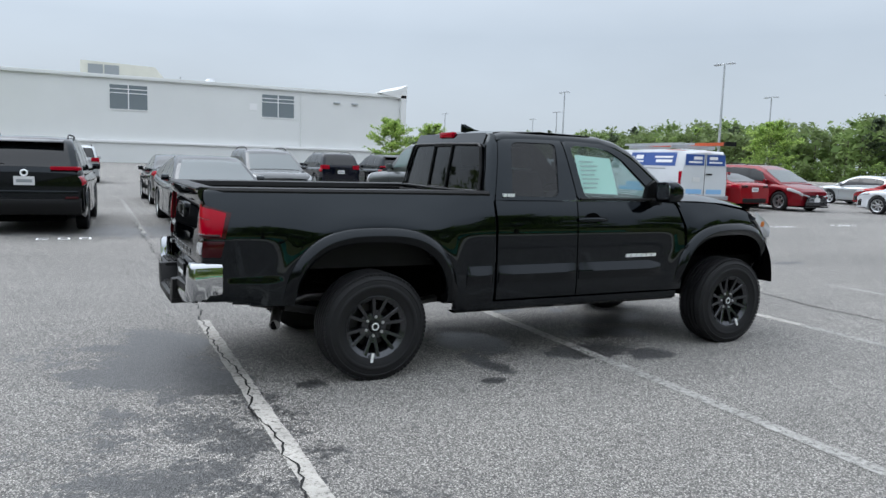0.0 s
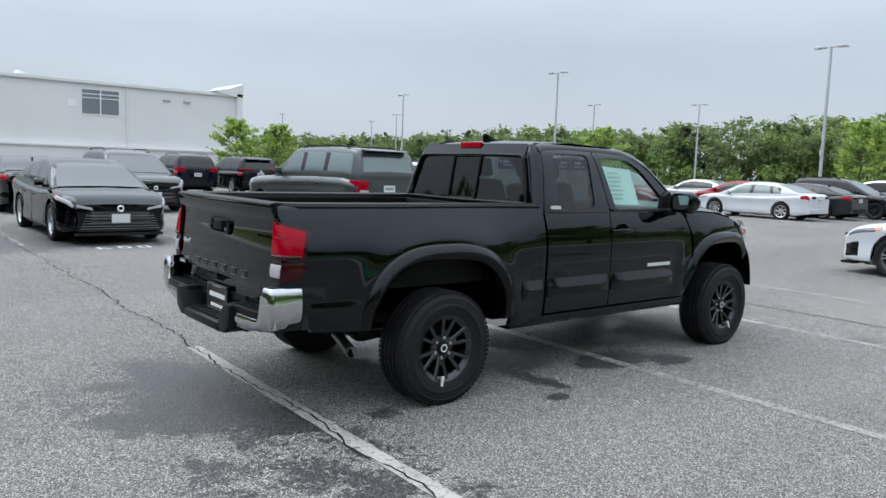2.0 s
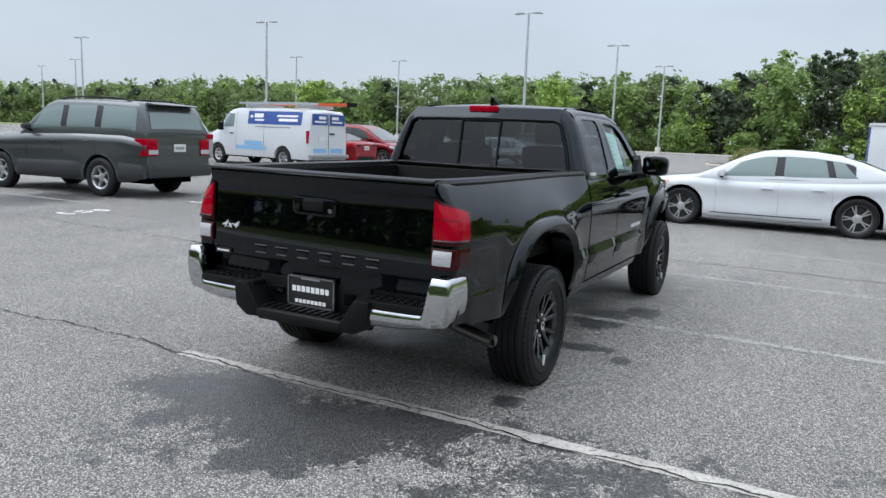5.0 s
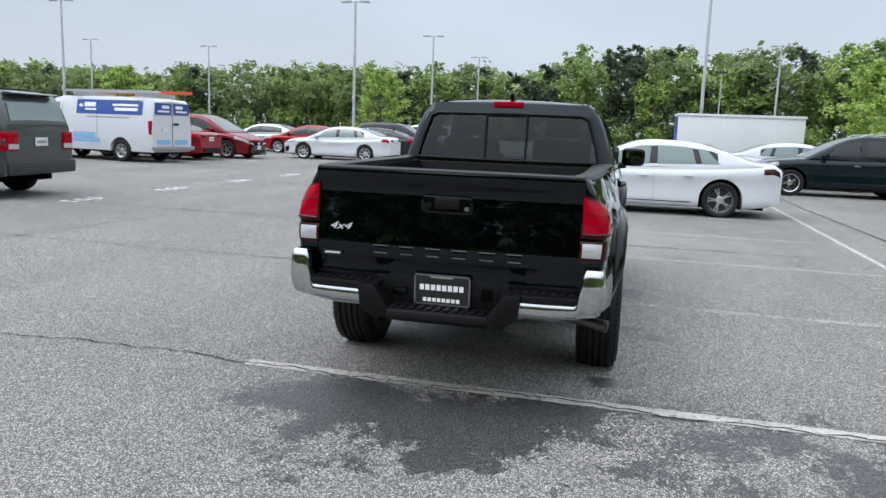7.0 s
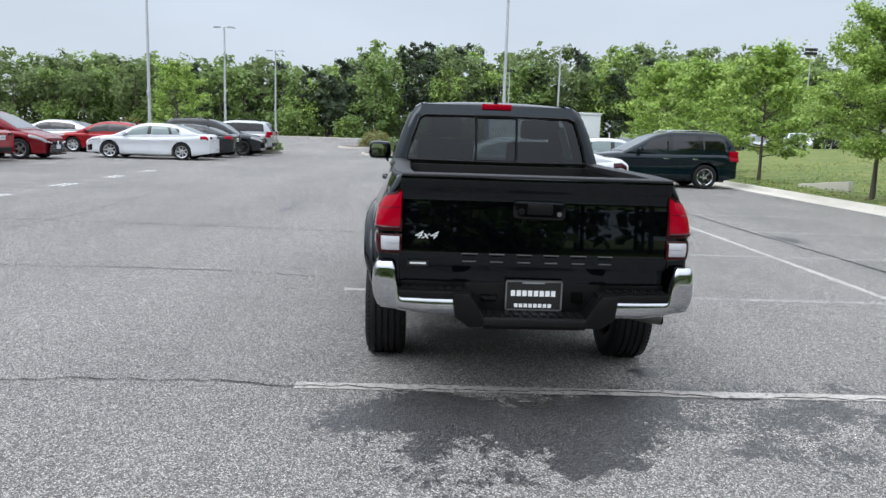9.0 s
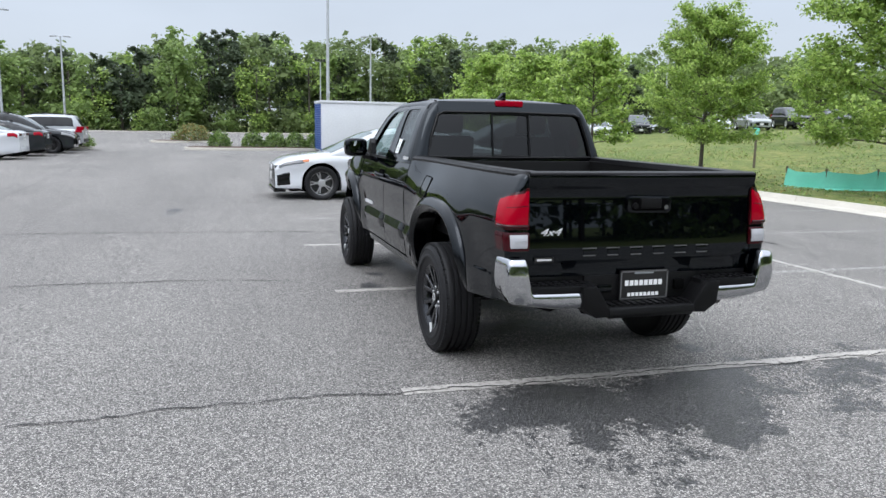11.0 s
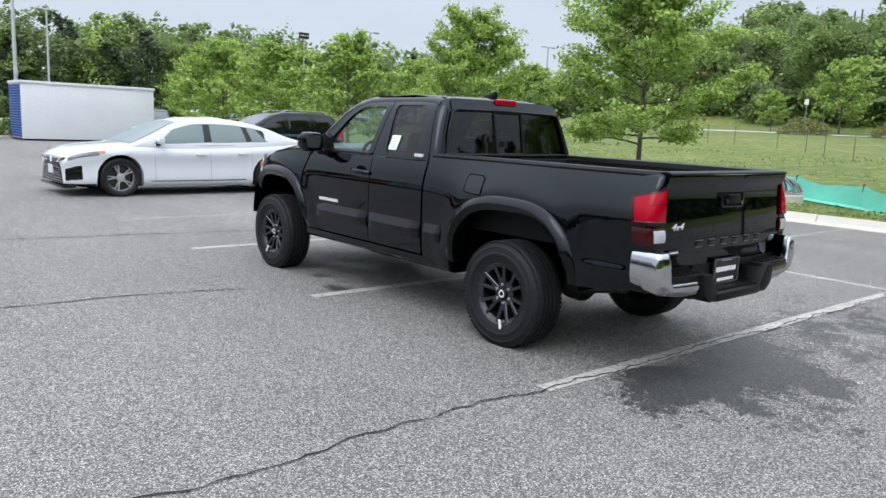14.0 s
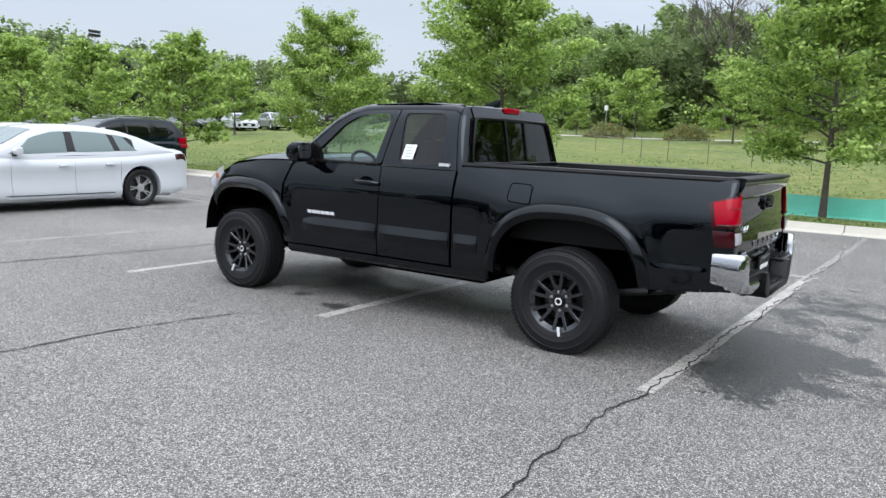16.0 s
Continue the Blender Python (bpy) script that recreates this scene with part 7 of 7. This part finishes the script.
def far_woods(seed):
    """The belt of woodland round the lot: leaves, inner foliage in shade-dark colours, trunks."""
    rng = np.random.default_rng(seed)
    # the unseen stretch behind, x -26 to -30, is added for dark tailgate reflections
    edge = [(-60, 290), (30, 300), (105, 270), (125, 190), (112, 120), (109, 60), (108.5, 35), (108, 10), (107, -35), (112, -75), (104, -112), (66, -112), (50, -66), (22, -57), (-14, -56), (-30, -50), (-26, -30), (-26, 60), (-60, 290)]
    mats = ["leaf_mid", "leaf_dull", "leaf_pine", "leaf_bright", "leaf_rust"]
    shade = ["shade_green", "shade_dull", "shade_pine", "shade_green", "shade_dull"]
    centers, sizes, index, faces, trunks = [], [], [], [], Geo()

    def scatter(p, size, mat, face=None):
        faces.append(np.tile([0.0, 0.0, 1.0], (len(p), 1)) if face is None else face)
        centers.append(p); sizes.append(rng.uniform(0.6, 1.3, len(p)) * size); index.append(np.full(len(p), mat))

    def puffs(mid, rad, n, size, mat, floor):
        """Leaves on the shells of rounded clumps, and large leaves inside, their colour darkened as shade."""
        pick = rng.integers(0, len(mid), n)
        d = rng.normal(size=(n, 3)); d[:, 2] += 0.35
        d /= np.linalg.norm(d, axis=1)[:, None]
        p = mid[pick] + d * rad[pick] * (rng.uniform(0.3, 1.3, n) ** 0.6)[:, None] + rng.normal(size=(n, 3)) * 0.16
        p[:, 2] = np.maximum(p[:, 2], floor + 0.1)
        scatter(p, size, mat, d + np.array([0.0, 0.0, 0.9]))
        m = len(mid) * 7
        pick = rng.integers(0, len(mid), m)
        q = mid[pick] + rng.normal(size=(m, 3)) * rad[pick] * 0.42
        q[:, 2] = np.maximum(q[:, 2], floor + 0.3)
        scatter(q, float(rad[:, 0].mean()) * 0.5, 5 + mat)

    def broadleaf(x, y, z0, h, w, mat, n, size, low=0.12):
        k = 22
        u = rng.uniform(low, 0.9, k)
        reach = w * np.sqrt(np.clip(1 - ((u - 0.52) / 0.52) ** 2, 0.05, 1)) * rng.uniform(0.35, 0.85, k)
        a = rng.uniform(0, 2 * math.pi, k)
        mid = np.stack([x + reach * np.cos(a), y + reach * np.sin(a), z0 + h * u], axis=1)
        r = rng.uniform(0.28, 0.46, k) * w
        puffs(mid, np.stack([r, r, r * 0.8], axis=1), n, size, mat, z0)

    def pine(x, y, z0, h, w, n):
        """Irregular tiers of flat needle clumps on a straight trunk."""
        k = 30
        u = np.concatenate([rng.uniform(0.22, 0.9, k - 6), np.linspace(0.86, 0.98, 6)])
        reach = w * (1.08 - u) ** 0.6 * rng.uniform(0.15, 1.0, k)
        a = rng.uniform(0, 2 * math.pi, k)
        mid = np.stack([x + reach * np.cos(a), y + reach * np.sin(a), z0 + h * u - 0.1 * reach], axis=1)
        r = w * rng.uniform(0.28, 0.46, k) * (1.18 - 0.95 * u ** 2)
        puffs(mid, np.stack([r, r, r * 0.6], axis=1), n, 0.22, 2, z0)
        trunks.tube([(x, y, z0), (x, y, z0 + h * 0.95)], [0.2, 0.04], 5)

    for (ax, ay), (bx, by) in zip(edge, edge[1:]):
        L = math.hypot(bx - ax, by - ay)
        nx, ny = (by - ay) / L, -(bx - ax) / L
        if nx * ax + ny * ay < 0:
            nx, ny = -nx, -ny
        near = ay < -40 and ax < 60
        thin = 0.4 if ax == -26 and by == 60 else 0.12 if ax <= -14 else 0.3 if ay > 100 else (0.8 if ay > 30 else 1.0)

        def place(off):
            t = rng.random() if off is None else (i + rng.random()) * step / L
            o = rng.uniform(-2.0, 2.5) if off is None else off + rng.uniform(-2, 2)
            x, y = lerp(ax, bx, min(t, 1)) + nx * o, lerp(ay, by, min(t, 1)) + ny * o
            return x, y, ground_height(x, y) if y < -45 and x < 62 else 0.0
        for row in range(5 if ax > 90 and ay < 100 else 4):
            step = (3.9, 4.2, 4.6, 5.0, 4.6)[row]
            for i in range(int(L / step) + 1):
                x, y, z = place(3 + row * 5)
                ridge = by < -34 and ax > 105
                h = (rng.uniform(11.2, 13.2) + row * 1.3) * (1.12 if by < -70 else 1.0) if ridge else rng.uniform(8.6, 11.6) * (0.52 if by < -60 and 60 < ax < 105 else 1) + row * 0.8
                pines = -36 < by < 30 and ax > 90
                if row < 3 and (rng.random() < ((0.5, 0.62, 0.4)[row] if pines else 0.08)):
                    pine(x, y, z, h * rng.uniform(0.92, 1.14), rng.uniform(3.4, 4.5), int((1400, 900, 500)[row] * thin))
                else:
                    broadleaf(x, y, z, h * (0.78 if near else 1.0), rng.uniform(2.9, 4.0), int(rng.choice([0, 1, 1, 1, 0, 3], p=[0.25, 0.2, 0.2, 0.15, 0.12, 0.08])), int(((7500, 3400, 1300, 900) if near and ax > 0 else (1200, 700, 450, 350, 320))[row] * thin), ((0.10, 0.14, 0.24, 0.32) if near and ax > 0 else (0.26, 0.28, 0.36, 0.4, 0.42))[row], (0.03, 0.06, 0.1, 0.2)[row] if near else (0.06, 0.2, 0.3, 0.3, 0.2)[row])
                    trunks.tube([(x, y, z), (x + 0.2, y, z + h * 0.75)], [0.2, 0.07], 5)
        step = 1.9 if near else 2.6
        for i in range(int(L / step)):          # young growth at the edge
            x, y, z = place(None)
            h = rng.uniform(2.2, 6.5) if near else rng.uniform(1.8, 4.8)
            broadleaf(x, y, z - h * 0.12, h, h * 0.55, int(rng.choice([0, 3, 1, 4], p=[0.4, 0.35, 0.2, 0.05])), int(520 * thin), 0.15, 0.06)
        n = int(L * (24 if ax > 90 and ay < 100 else 8))                          # dark leaves that stand in for deep shade under the crowns
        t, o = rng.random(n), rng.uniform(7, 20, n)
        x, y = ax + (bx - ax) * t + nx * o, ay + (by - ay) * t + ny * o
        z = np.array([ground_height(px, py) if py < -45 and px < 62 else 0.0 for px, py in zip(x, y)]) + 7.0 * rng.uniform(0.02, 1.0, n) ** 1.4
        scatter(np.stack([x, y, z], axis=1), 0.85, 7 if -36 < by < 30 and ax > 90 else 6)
    c = np.concatenate(centers)
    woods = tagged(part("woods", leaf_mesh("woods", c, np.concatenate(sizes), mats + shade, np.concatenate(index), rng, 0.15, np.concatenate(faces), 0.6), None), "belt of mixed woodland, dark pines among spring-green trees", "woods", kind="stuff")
    tagged(part("woods_trunks", trunks, "bark"), "grey trunks of the woodland trees", "tree trunks", kind="stuff")
    return woods


far_woods(4)


def bare_tree(seed, at, height):
    """A leafless grey tree: forking limbs, twigs at the ends."""
    rng = random.Random(seed)
    t = thing("bare_tree", "tall grey bare-twigged tree at the edge of the woods", "tree", at, 0, "bare trees")
    limbs, trunk = Geo(), Geo()
    trunk.tube([(0, 0, 0), (0.1, 0, height * 0.35), (0.05, 0.1, height * 0.6), (0.2, 0.1, height * 0.95)], [0.2, 0.15, 0.1, 0.02], 8)

    def grow(p, d, ln, r, level):
        q = p + d * ln
        mid = p.lerp(q, 0.5) + Vector((rng.uniform(-1, 1), rng.uniform(-1, 1), 0)) * ln * 0.08
        limbs.tube([p, mid, q], [r, r * 0.8, r * 0.5], 5 if level > 1 else 4)
        if level:
            for _ in range(4):
                e = (d + Vector((rng.uniform(-0.8, 0.8), rng.uniform(-0.8, 0.8), rng.uniform(-0.1, 0.6)))).normalized()
                grow(p.lerp(q, rng.uniform(0.4, 1.0)), e, ln * rng.uniform(0.45, 0.7), r * 0.5, level - 1)
    for k in range(9):
        a = k * 2.4
        grow(Vector((0.08, 0.05, height * lerp(0.4, 0.8, k / 8))), Vector((math.cos(a), math.sin(a), 1.1)).normalized(), height * lerp(0.3, 0.16, k / 8), 0.06, 3)
    part("trunk", trunk, "bark", t)
    part("branch_work", limbs, "bark", t)


for k, (x, y, h) in enumerate(((13.8, -57.5, 11.8), (11.0, -60.5, 10.0), (16.8, -61.5, 10.8))):
    bare_tree(70 + k, (x, y, ground_height(x, y)), h)


def weeds(seed):
    """Rough grass and weeds standing in the lawn near the kerb and the fence."""
    rng = np.random.default_rng(seed)
    n = 26000
    x, y = rng.uniform(-16, 32, n), -10.15 - 16 * rng.uniform(0, 1, n) ** 1.6
    patch = np.sin(x * 0.9 + 1.3 * np.sin(y * 0.7)) + np.sin(y * 1.7 + x * 0.4) + rng.normal(size=n) * 0.7
    keep = patch > -0.2
    x, y = x[keep], y[keep]
    z = np.array([ground_height(a, b) for a, b in zip(x, y)]) + 0.03
    size = rng.uniform(0.015, 0.05, len(x))
    me = leaf_mesh("rough_grass", np.stack([x, y, z], axis=1), size, ["leaf_mid", "leaf_dull", "leaf_rust"], rng.choice(3, len(x), p=[0.6, 0.25, 0.15]), rng, 0.6)
    tagged(part("rough_grass", me, None), "tufts of rough green grass and weeds in the lawn", "grass", kind="stuff")


weeds(8)


# ---- white work van ----
def work_van(at, turn):
    v = thing("work_van", "white high-sided work van with blue sign panels and a roof ladder", "van", (*at, 0), turn)
    W, rows = 1.0, []
    low = 0.36
    def top(x):
        return table(x, ((-1.35, 2.05), (-1.25, 2.14), (0, 2.2), (2.6, 2.2), (3.1, 2.1), (3.75, 1.45), (4.0, 1.3), (4.75, 1.05), (4.9, 0.8)))
    def bottom(x):
        z = low
        for c in (0.0, 3.71):
            if abs(x - c) < 0.45:
                z = max(z, 0.38 + math.sqrt(0.45 ** 2 - (x - c) ** 2))
        return z
    xs = sorted([-1.35 + 6.25 * i / 50 for i in range(51)] + [c + 0.45 * math.cos(math.pi * k / 10) for c in (0.0, 3.71) for k in range(11)])
    for x in xs:
        k = 1 - 0.06 * max(0, (-1.1 - x) / 0.25) ** 2 - 0.28 * max(0, (x - 4.0) / 0.9) ** 2
        zb, zt = bottom(x), top(x)
        f = lambda q: max(zb, lerp(low, zt, q))
        half = [(0.0, zb), (W * k * 0.96, zb), (W * k, f(0.12)), (W * k, f(0.35)), (W * k * 0.995, f(0.5)), (W * k * 0.94, f(0.75)), (W * k * 0.88, f(0.93)), (W * k * 0.82, f(0.985)), (0, zt + 0.02)]
        rows.append([(x, y, z) for y, z in half] + [(x, -y, z) for y, z in reversed(half[1:-1])])
    part("body", Geo().loft(rows), "white_paint", v)

    def on_side(x, z, side):
        q = (z - low) / (top(x) - low)
        return side * (W * table(q, ((0, 0.96), (0.12, 1.0), (0.35, 1.0), (0.5, 0.995), (0.75, 0.94), (0.93, 0.88), (1, 0.8))) + 0.008)

    def side_plate(name, xa, xb, z0, z1, side, mat, lift=0.0, parent=v):
        return part(name, Geo().grid([[(lerp(xa, xb, i / 8), on_side(lerp(xa, xb, i / 8), lerp(z0, z1, j / 4), side) + side * lift, lerp(z0, z1, j / 4)) for j in range(5)] for i in range(9)]), mat, parent)
    for side in (1, -1):
        side_plate("front_side_window", 2.75, 3.45, 1.45, 1.95, side, "car_window_light")
        sign = side_plate("sign_panel", -0.95, 1.95, 1.58, 2.06, side, "blue_sign")
        for (xa, xb, z0, z1) in ((1.1, 1.6, 1.82, 1.97), (1.05, 1.55, 1.70, 1.76), (-0.75, 0.35, 1.86, 1.93), (-0.75, 0.25, 1.70, 1.80)):
            side_plate("lettering_bar", xa, xb, z0, z1, side, "white", 0.006, sign)
        part("water_drop", Geo().lathe([(0, -0.002), (0.09, 0), (0.0, 0.002)], 14, "y", (1.75, on_side(1.75, 1.85, side) + side * 0.006, 1.83)), "white", sign)
        side_plate("lettering_bar", -0.4, 1.5, 1.46, 1.50, side, "print")
        side_plate("web_bar", 0.9, 2.6, 0.62, 0.76, side, "blue_pale")
        side_plate("web_splash", 1.1, 2.1, 0.78, 0.95, side, "blue_pale")
        for x in (2.6, 3.55, 1.0):
            side_plate("door_seam", x, x + 0.012, 0.5, 2.0, side, "dark", 0.002)
        part("door_handle", Geo().box(2.75, 2.95, on_side(2.8, 1.2, side) - 0.01, on_side(2.8, 1.2, side) + 0.025 * side, 1.18, 1.22), "black_plastic", v, bevel=0.008)
        part("tail_light", Geo().box(-1.33, -1.2, side * 0.86, side * 0.985, 0.95, 1.4), "red_lens", v, bevel=0.02)
        part("reversing_lens", Geo().box(-1.34, -1.3, side * 0.87, side * 0.97, 0.98, 1.1), "clear_lens", v, bevel=0.01)
        part("rear_sign", Geo().box(-1.372, -1.352, side * 0.06, side * 0.82, 1.62, 2.0), "blue_sign", v)
        for z0, z1, y0, y1 in ((1.82, 1.93, 0.15, 0.5), (1.70, 1.76, 0.15, 0.7)):
            part("lettering_bar", Geo().box(-1.378, -1.373, side * y0, side * y1, z0, z1), "white", v)
        part("rear_splash", Geo().box(-1.362, -1.352, side * 0.1, side * 0.75, 0.62, 0.78), "blue_pale", v)
        part("mirror", Geo().box(3.3, 3.42, side * 1.02, side * 1.22, 1.3, 1.62), "black_plastic", v, bevel=0.03)
        for x in (0.0, 3.71):
            add_wheel(v, x, side * 0.86, side, 0.385, 0.225, 0.23, 6, "silver", 0)
    part("back_door_seam", Geo().box(-1.36, -1.352, -0.008, 0.008, 0.55, 2.02), "dark", v)
    part("back_door_handle", Geo().box(-1.385, -1.35, -0.3, -0.05, 1.28, 1.34), "black_plastic", v, bevel=0.01)
    part("number_plate", Geo().box(-1.37, -1.352, 0.2, 0.5, 1.05, 1.2), "plate", v)
    part("rear_bumper", Geo().box(-1.5, -1.3, -0.95, 0.95, 0.42, 0.56), "chrome_dull", v, bevel=0.03)
    part("windscreen", Geo().grid([[(x + 0.012, y * lerp(0.84, 0.78, t), top(x) + 0.02) for y in (-1, -0.5, 0, 0.5, 1)] for t, x in ((0, 3.7), (0.5, 3.42), (1, 3.14))]), "car_window_light", v)
    part("underbody", Geo().box(-1.1, 4.4, -0.7, 0.7, 0.3, 0.8), "dark", v)
    return v


MAT["blue_pale"] = principled("pale_blue_decal", (0.22, 0.42, 0.66), 0.5)
MAT["chrome_dull"] = principled("dull_bumper_steel", (0.35, 0.35, 0.36), 0.4, 0.7)
VAN = (18.41, 15.6)
work_van(VAN, 82)
rack = thing("roof_ladder", "aluminium ladder on a van's roof rack", "ladder", (VAN[0] - 0.45, VAN[1], 2.2), 82)
for s in (0.0, 0.42):
    part("stile", Geo().box(-1.2, 2.6, s - 0.02, s + 0.02, 0.12, 0.2), "galvanised", rack)
for k in range(13):
    part("rung", Geo().tube([(-1.1 + 0.3 * k, 0, 0.16), (-1.1 + 0.3 * k, 0.42, 0.16)], 0.016, 6), "galvanised", rack)
for x in (-0.7, 2.0):
    part("crossbar", Geo().box(x - 0.03, x + 0.03, -1.25, 0.6, 0.0, 0.12), "galvanised", rack)
lad = thing("orange_ladder", "orange fibreglass ladder overhanging a van's tail", "ladder", (VAN[0] + 0.45, VAN[1], 2.2), 82)
for s in (0.0, 0.36):
    part("stile", Geo().box(-2.3, 2.2, s - 0.02, s + 0.02, 0.12, 0.22), "orange", lad)
for k in range(14):
    part("rung", Geo().tube([(-2.2 + 0.31 * k, 0, 0.17), (-2.2 + 0.31 * k, 0.36, 0.17)], 0.016, 6), "galvanised", lad)
part("end_cap", Geo().box(-2.36, -2.25, -0.04, 0.40, 0.1, 0.24), "black_plastic", lad)

# ---- lawn: silt fence, marker post, footpath, signs ----
MAT["silt"] = varied("green_fence_fabric", (0.17, 0.62, 0.48), 0.7, 0.12, 1.5, 30, relief=0.2)
MAT["stake"] = varied("weathered_stake", (0.12, 0.10, 0.07), 0.9, 0.2, 6, 40)
fence = thing("silt_fence", "low teal green silt fence sagging between short stakes", "fence", kind="")
pts = [(11.95, -12.63), (11.05, -13.10), (10.05, -13.74), (9, -14.5), (6.8, -14.3), (4.8, -14.1), (3, -13.4), (1.2, -12.2), (-1.4, -11.8)]
for i, ((ax, ay), (bx, by)) in enumerate(zip(pts, pts[1:])):
    rows = []
    for k in range(9):
        t = k / 8
        x, y = lerp(ax, bx, t), lerp(ay, by, t)
        z0 = ground_height(x, y)
        sag = 0.10 * math.sin(math.pi * t) + 0.02 * math.sin(9 * t + i)
        rows.append([(x, y + 0.22, z0 + 0.012), (x, y + 0.03 + 0.05 * math.sin(7 * t + i), z0 + 0.05), (x, y, z0 + 0.26 - sag * 0.5), (x, y - 0.03, z0 + 0.52 - sag)])
    g = Geo().grid(rows)
    g.grid([[(x, y - 0.012, z) for x, y, z in r] for r in rows])
    part("fabric", g, "silt", fence)
    part("stake", Geo().box(ax - 0.02, ax + 0.02, ay - 0.06, ay - 0.02, ground_height(ax, ay) - 0.05, ground_height(ax, ay) + 0.56), "stake", fence)
post = thing("marker_post", "slim dark post with a green cap on the lawn", "post", (17.5, -16.2, ground_height(17.5, -16.2)))
part("stem", Geo().tube([(0, 0, 0), (0, 0, 1.15)], 0.045, 8), "stake", post)
part("cap", Geo().box(-0.07, 0.07, -0.07, 0.07, 1.1, 1.4), "silt", post, bevel=0.02)
rows = []
for i in range(41):
    x = -70 + 120 * i / 40
    y = -48.5 + 0.05 * x + 2.0 * math.sin(x * 0.03)
    rows.append([(x, y, ground_height(x, y) + 0.03), (x, y - 1.6, ground_height(x, y - 1.6) + 0.03)])
tagged(part("footpath", Geo().grid(rows), "kerb", None), "pale concrete footpath along the foot of the woods", "footpath", kind="structure")
for x, y in ((20.75, -50.0), (19.5, -50.0), (31, -48.5)):
    s = thing("sign_post", "small white sign on a thin post by the footpath", "sign", (x, y, ground_height(x, y)))
    part("post", Geo().tube([(0, 0, 0), (0, 0, 2.3)], 0.03, 6), "galvanised", s)
    part("panel", Geo().box(-0.15, 0.15, 0.03, 0.05, 1.95, 2.33), "white", s)
drain = thing("drain_headwall", "small concrete drain headwall in the swale", "drain", (17.0, -11.8, ground_height(17, -11.8)), 20)
part("slab", Geo().prism([(-0.9, -0.05), (0.9, -0.05), (0.9, 0.12), (-0.9, 0.32)], "y", 0, 0.18), "kerb", drain, bevel=0.02)
MAT["dull_steel"] = varied("weathered_grey_steel", (0.15, 0.155, 0.16), 0.6, 0.2, 5, 60, metal=0.3)
inlet = thing("drain_inlet", "round concrete drain inlet with a grey domed grate", "drain", (4.75, -12.95, ground_height(4.75, -12.95)))
part("ring", Geo().lathe([(0.40, 0.0), (0.62, -0.1), (0.62, 0.22), (0.59, 0.26), (0.42, 0.26), (0.40, 0.0)], 28, "z"), "kerb", inlet, "pale concrete ring")
part("grate_rim", Geo().lathe([(0.60, 0.26), (0.60, 0.30), (0.54, 0.30), (0.54, 0.26)], 28, "z"), "galvanised", inlet)
for k in range(16):
    a = 2 * math.pi * k / 16
    part("grate_bar", Geo().tube([(math.cos(a) * r_, math.sin(a) * r_, z_) for r_, z_ in ((0.57, 0.29), (0.5, 0.44), (0.34, 0.56), (0.08, 0.62))], 0.03, 5), "dull_steel", inlet)
part("grate_cap", Geo().lathe([(0, 0.66), (0.1, 0.65), (0.13, 0.61), (0, 0.6)], 14, "z"), "dull_steel", inlet)
wire = thing("wire_fence", "thin wire fence on slim dark stakes across the rough lawn", "fence")
WIRE = [(18.5, -31.0), (15.1, -30.0), (12.6, -29.2), (10.6, -27.6), (9.0, -25.6), (7.4, -24.2), (4.0, -23.2), (0.0, -22.8)]
tops = []
for (ax, ay), (bx, by) in zip(WIRE, WIRE[1:]):
    n = max(1, round(math.hypot(bx - ax, by - ay) / 1.8))
    for k in range(n):
        x, y = lerp(ax, bx, k / n), lerp(ay, by, k / n)
        z = ground_height(x, y)
        tops.append((x, y, z))
        part("stake", Geo().box(x - 0.011, x + 0.011, y - 0.011, y + 0.011, z - 0.1, z + 0.9), "stake", wire)
for h in (0.25, 0.5, 0.75, 0.88):
    part("wire_strand", Geo().tube([(x, y, z + h) for x, y, z in tops], 0.006, 3), "dull_steel", wire)
# cars parked beyond the lawn
FAR_ROW = ("navy_suv", "white_suv", "black_suv", "silver_sedan", "white_sedan_b", "dark_suv", "grey_sedan", "white_sedan_b", "silver_sedan", "dark_suv", "grey_sedan")
for i, spec in enumerate(FAR_ROW):
    x, y, t = 57.0 - 1.1 * i, -17.5 - 2.9 * i, 158
    c = parked_car(spec, "distant_car", "car parked beyond the lawn, half hidden by trees", "car", (x, y), t, "cars beyond the lawn")
    c.location.z = max(0.0, ground_height(x, y))


# floodlight masts beyond the lot
def flood_mast(at, height, heads):
    t = thing("flood_mast", "tall slim grey mast with a cluster of floodlights", "floodlight", (*at, 0), 0, "floodlight masts")
    part("mast", Geo().tube([(0, 0, 0), (0, 0, height)], [0.12, 0.06], 8), "galvanised", t)
    part("crossarm", Geo().box(-0.05, 0.05, -0.5, 0.5, height - 0.15, height - 0.05), "galvanised", t)
    for k in range(heads):
        part("flood_head", Geo().box(-0.22, 0.1, -0.62 + 0.36 * (k % 4), -0.34 + 0.36 * (k % 4), height - 0.1 + 0.42 * (k // 4), height + 0.22 + 0.42 * (k // 4)), "dark_metal", t, bevel=0.03)


flood_mast((94.3, -11.8), 9.5, 4)
flood_mast((83.0, -45.6), 11.8, 8)
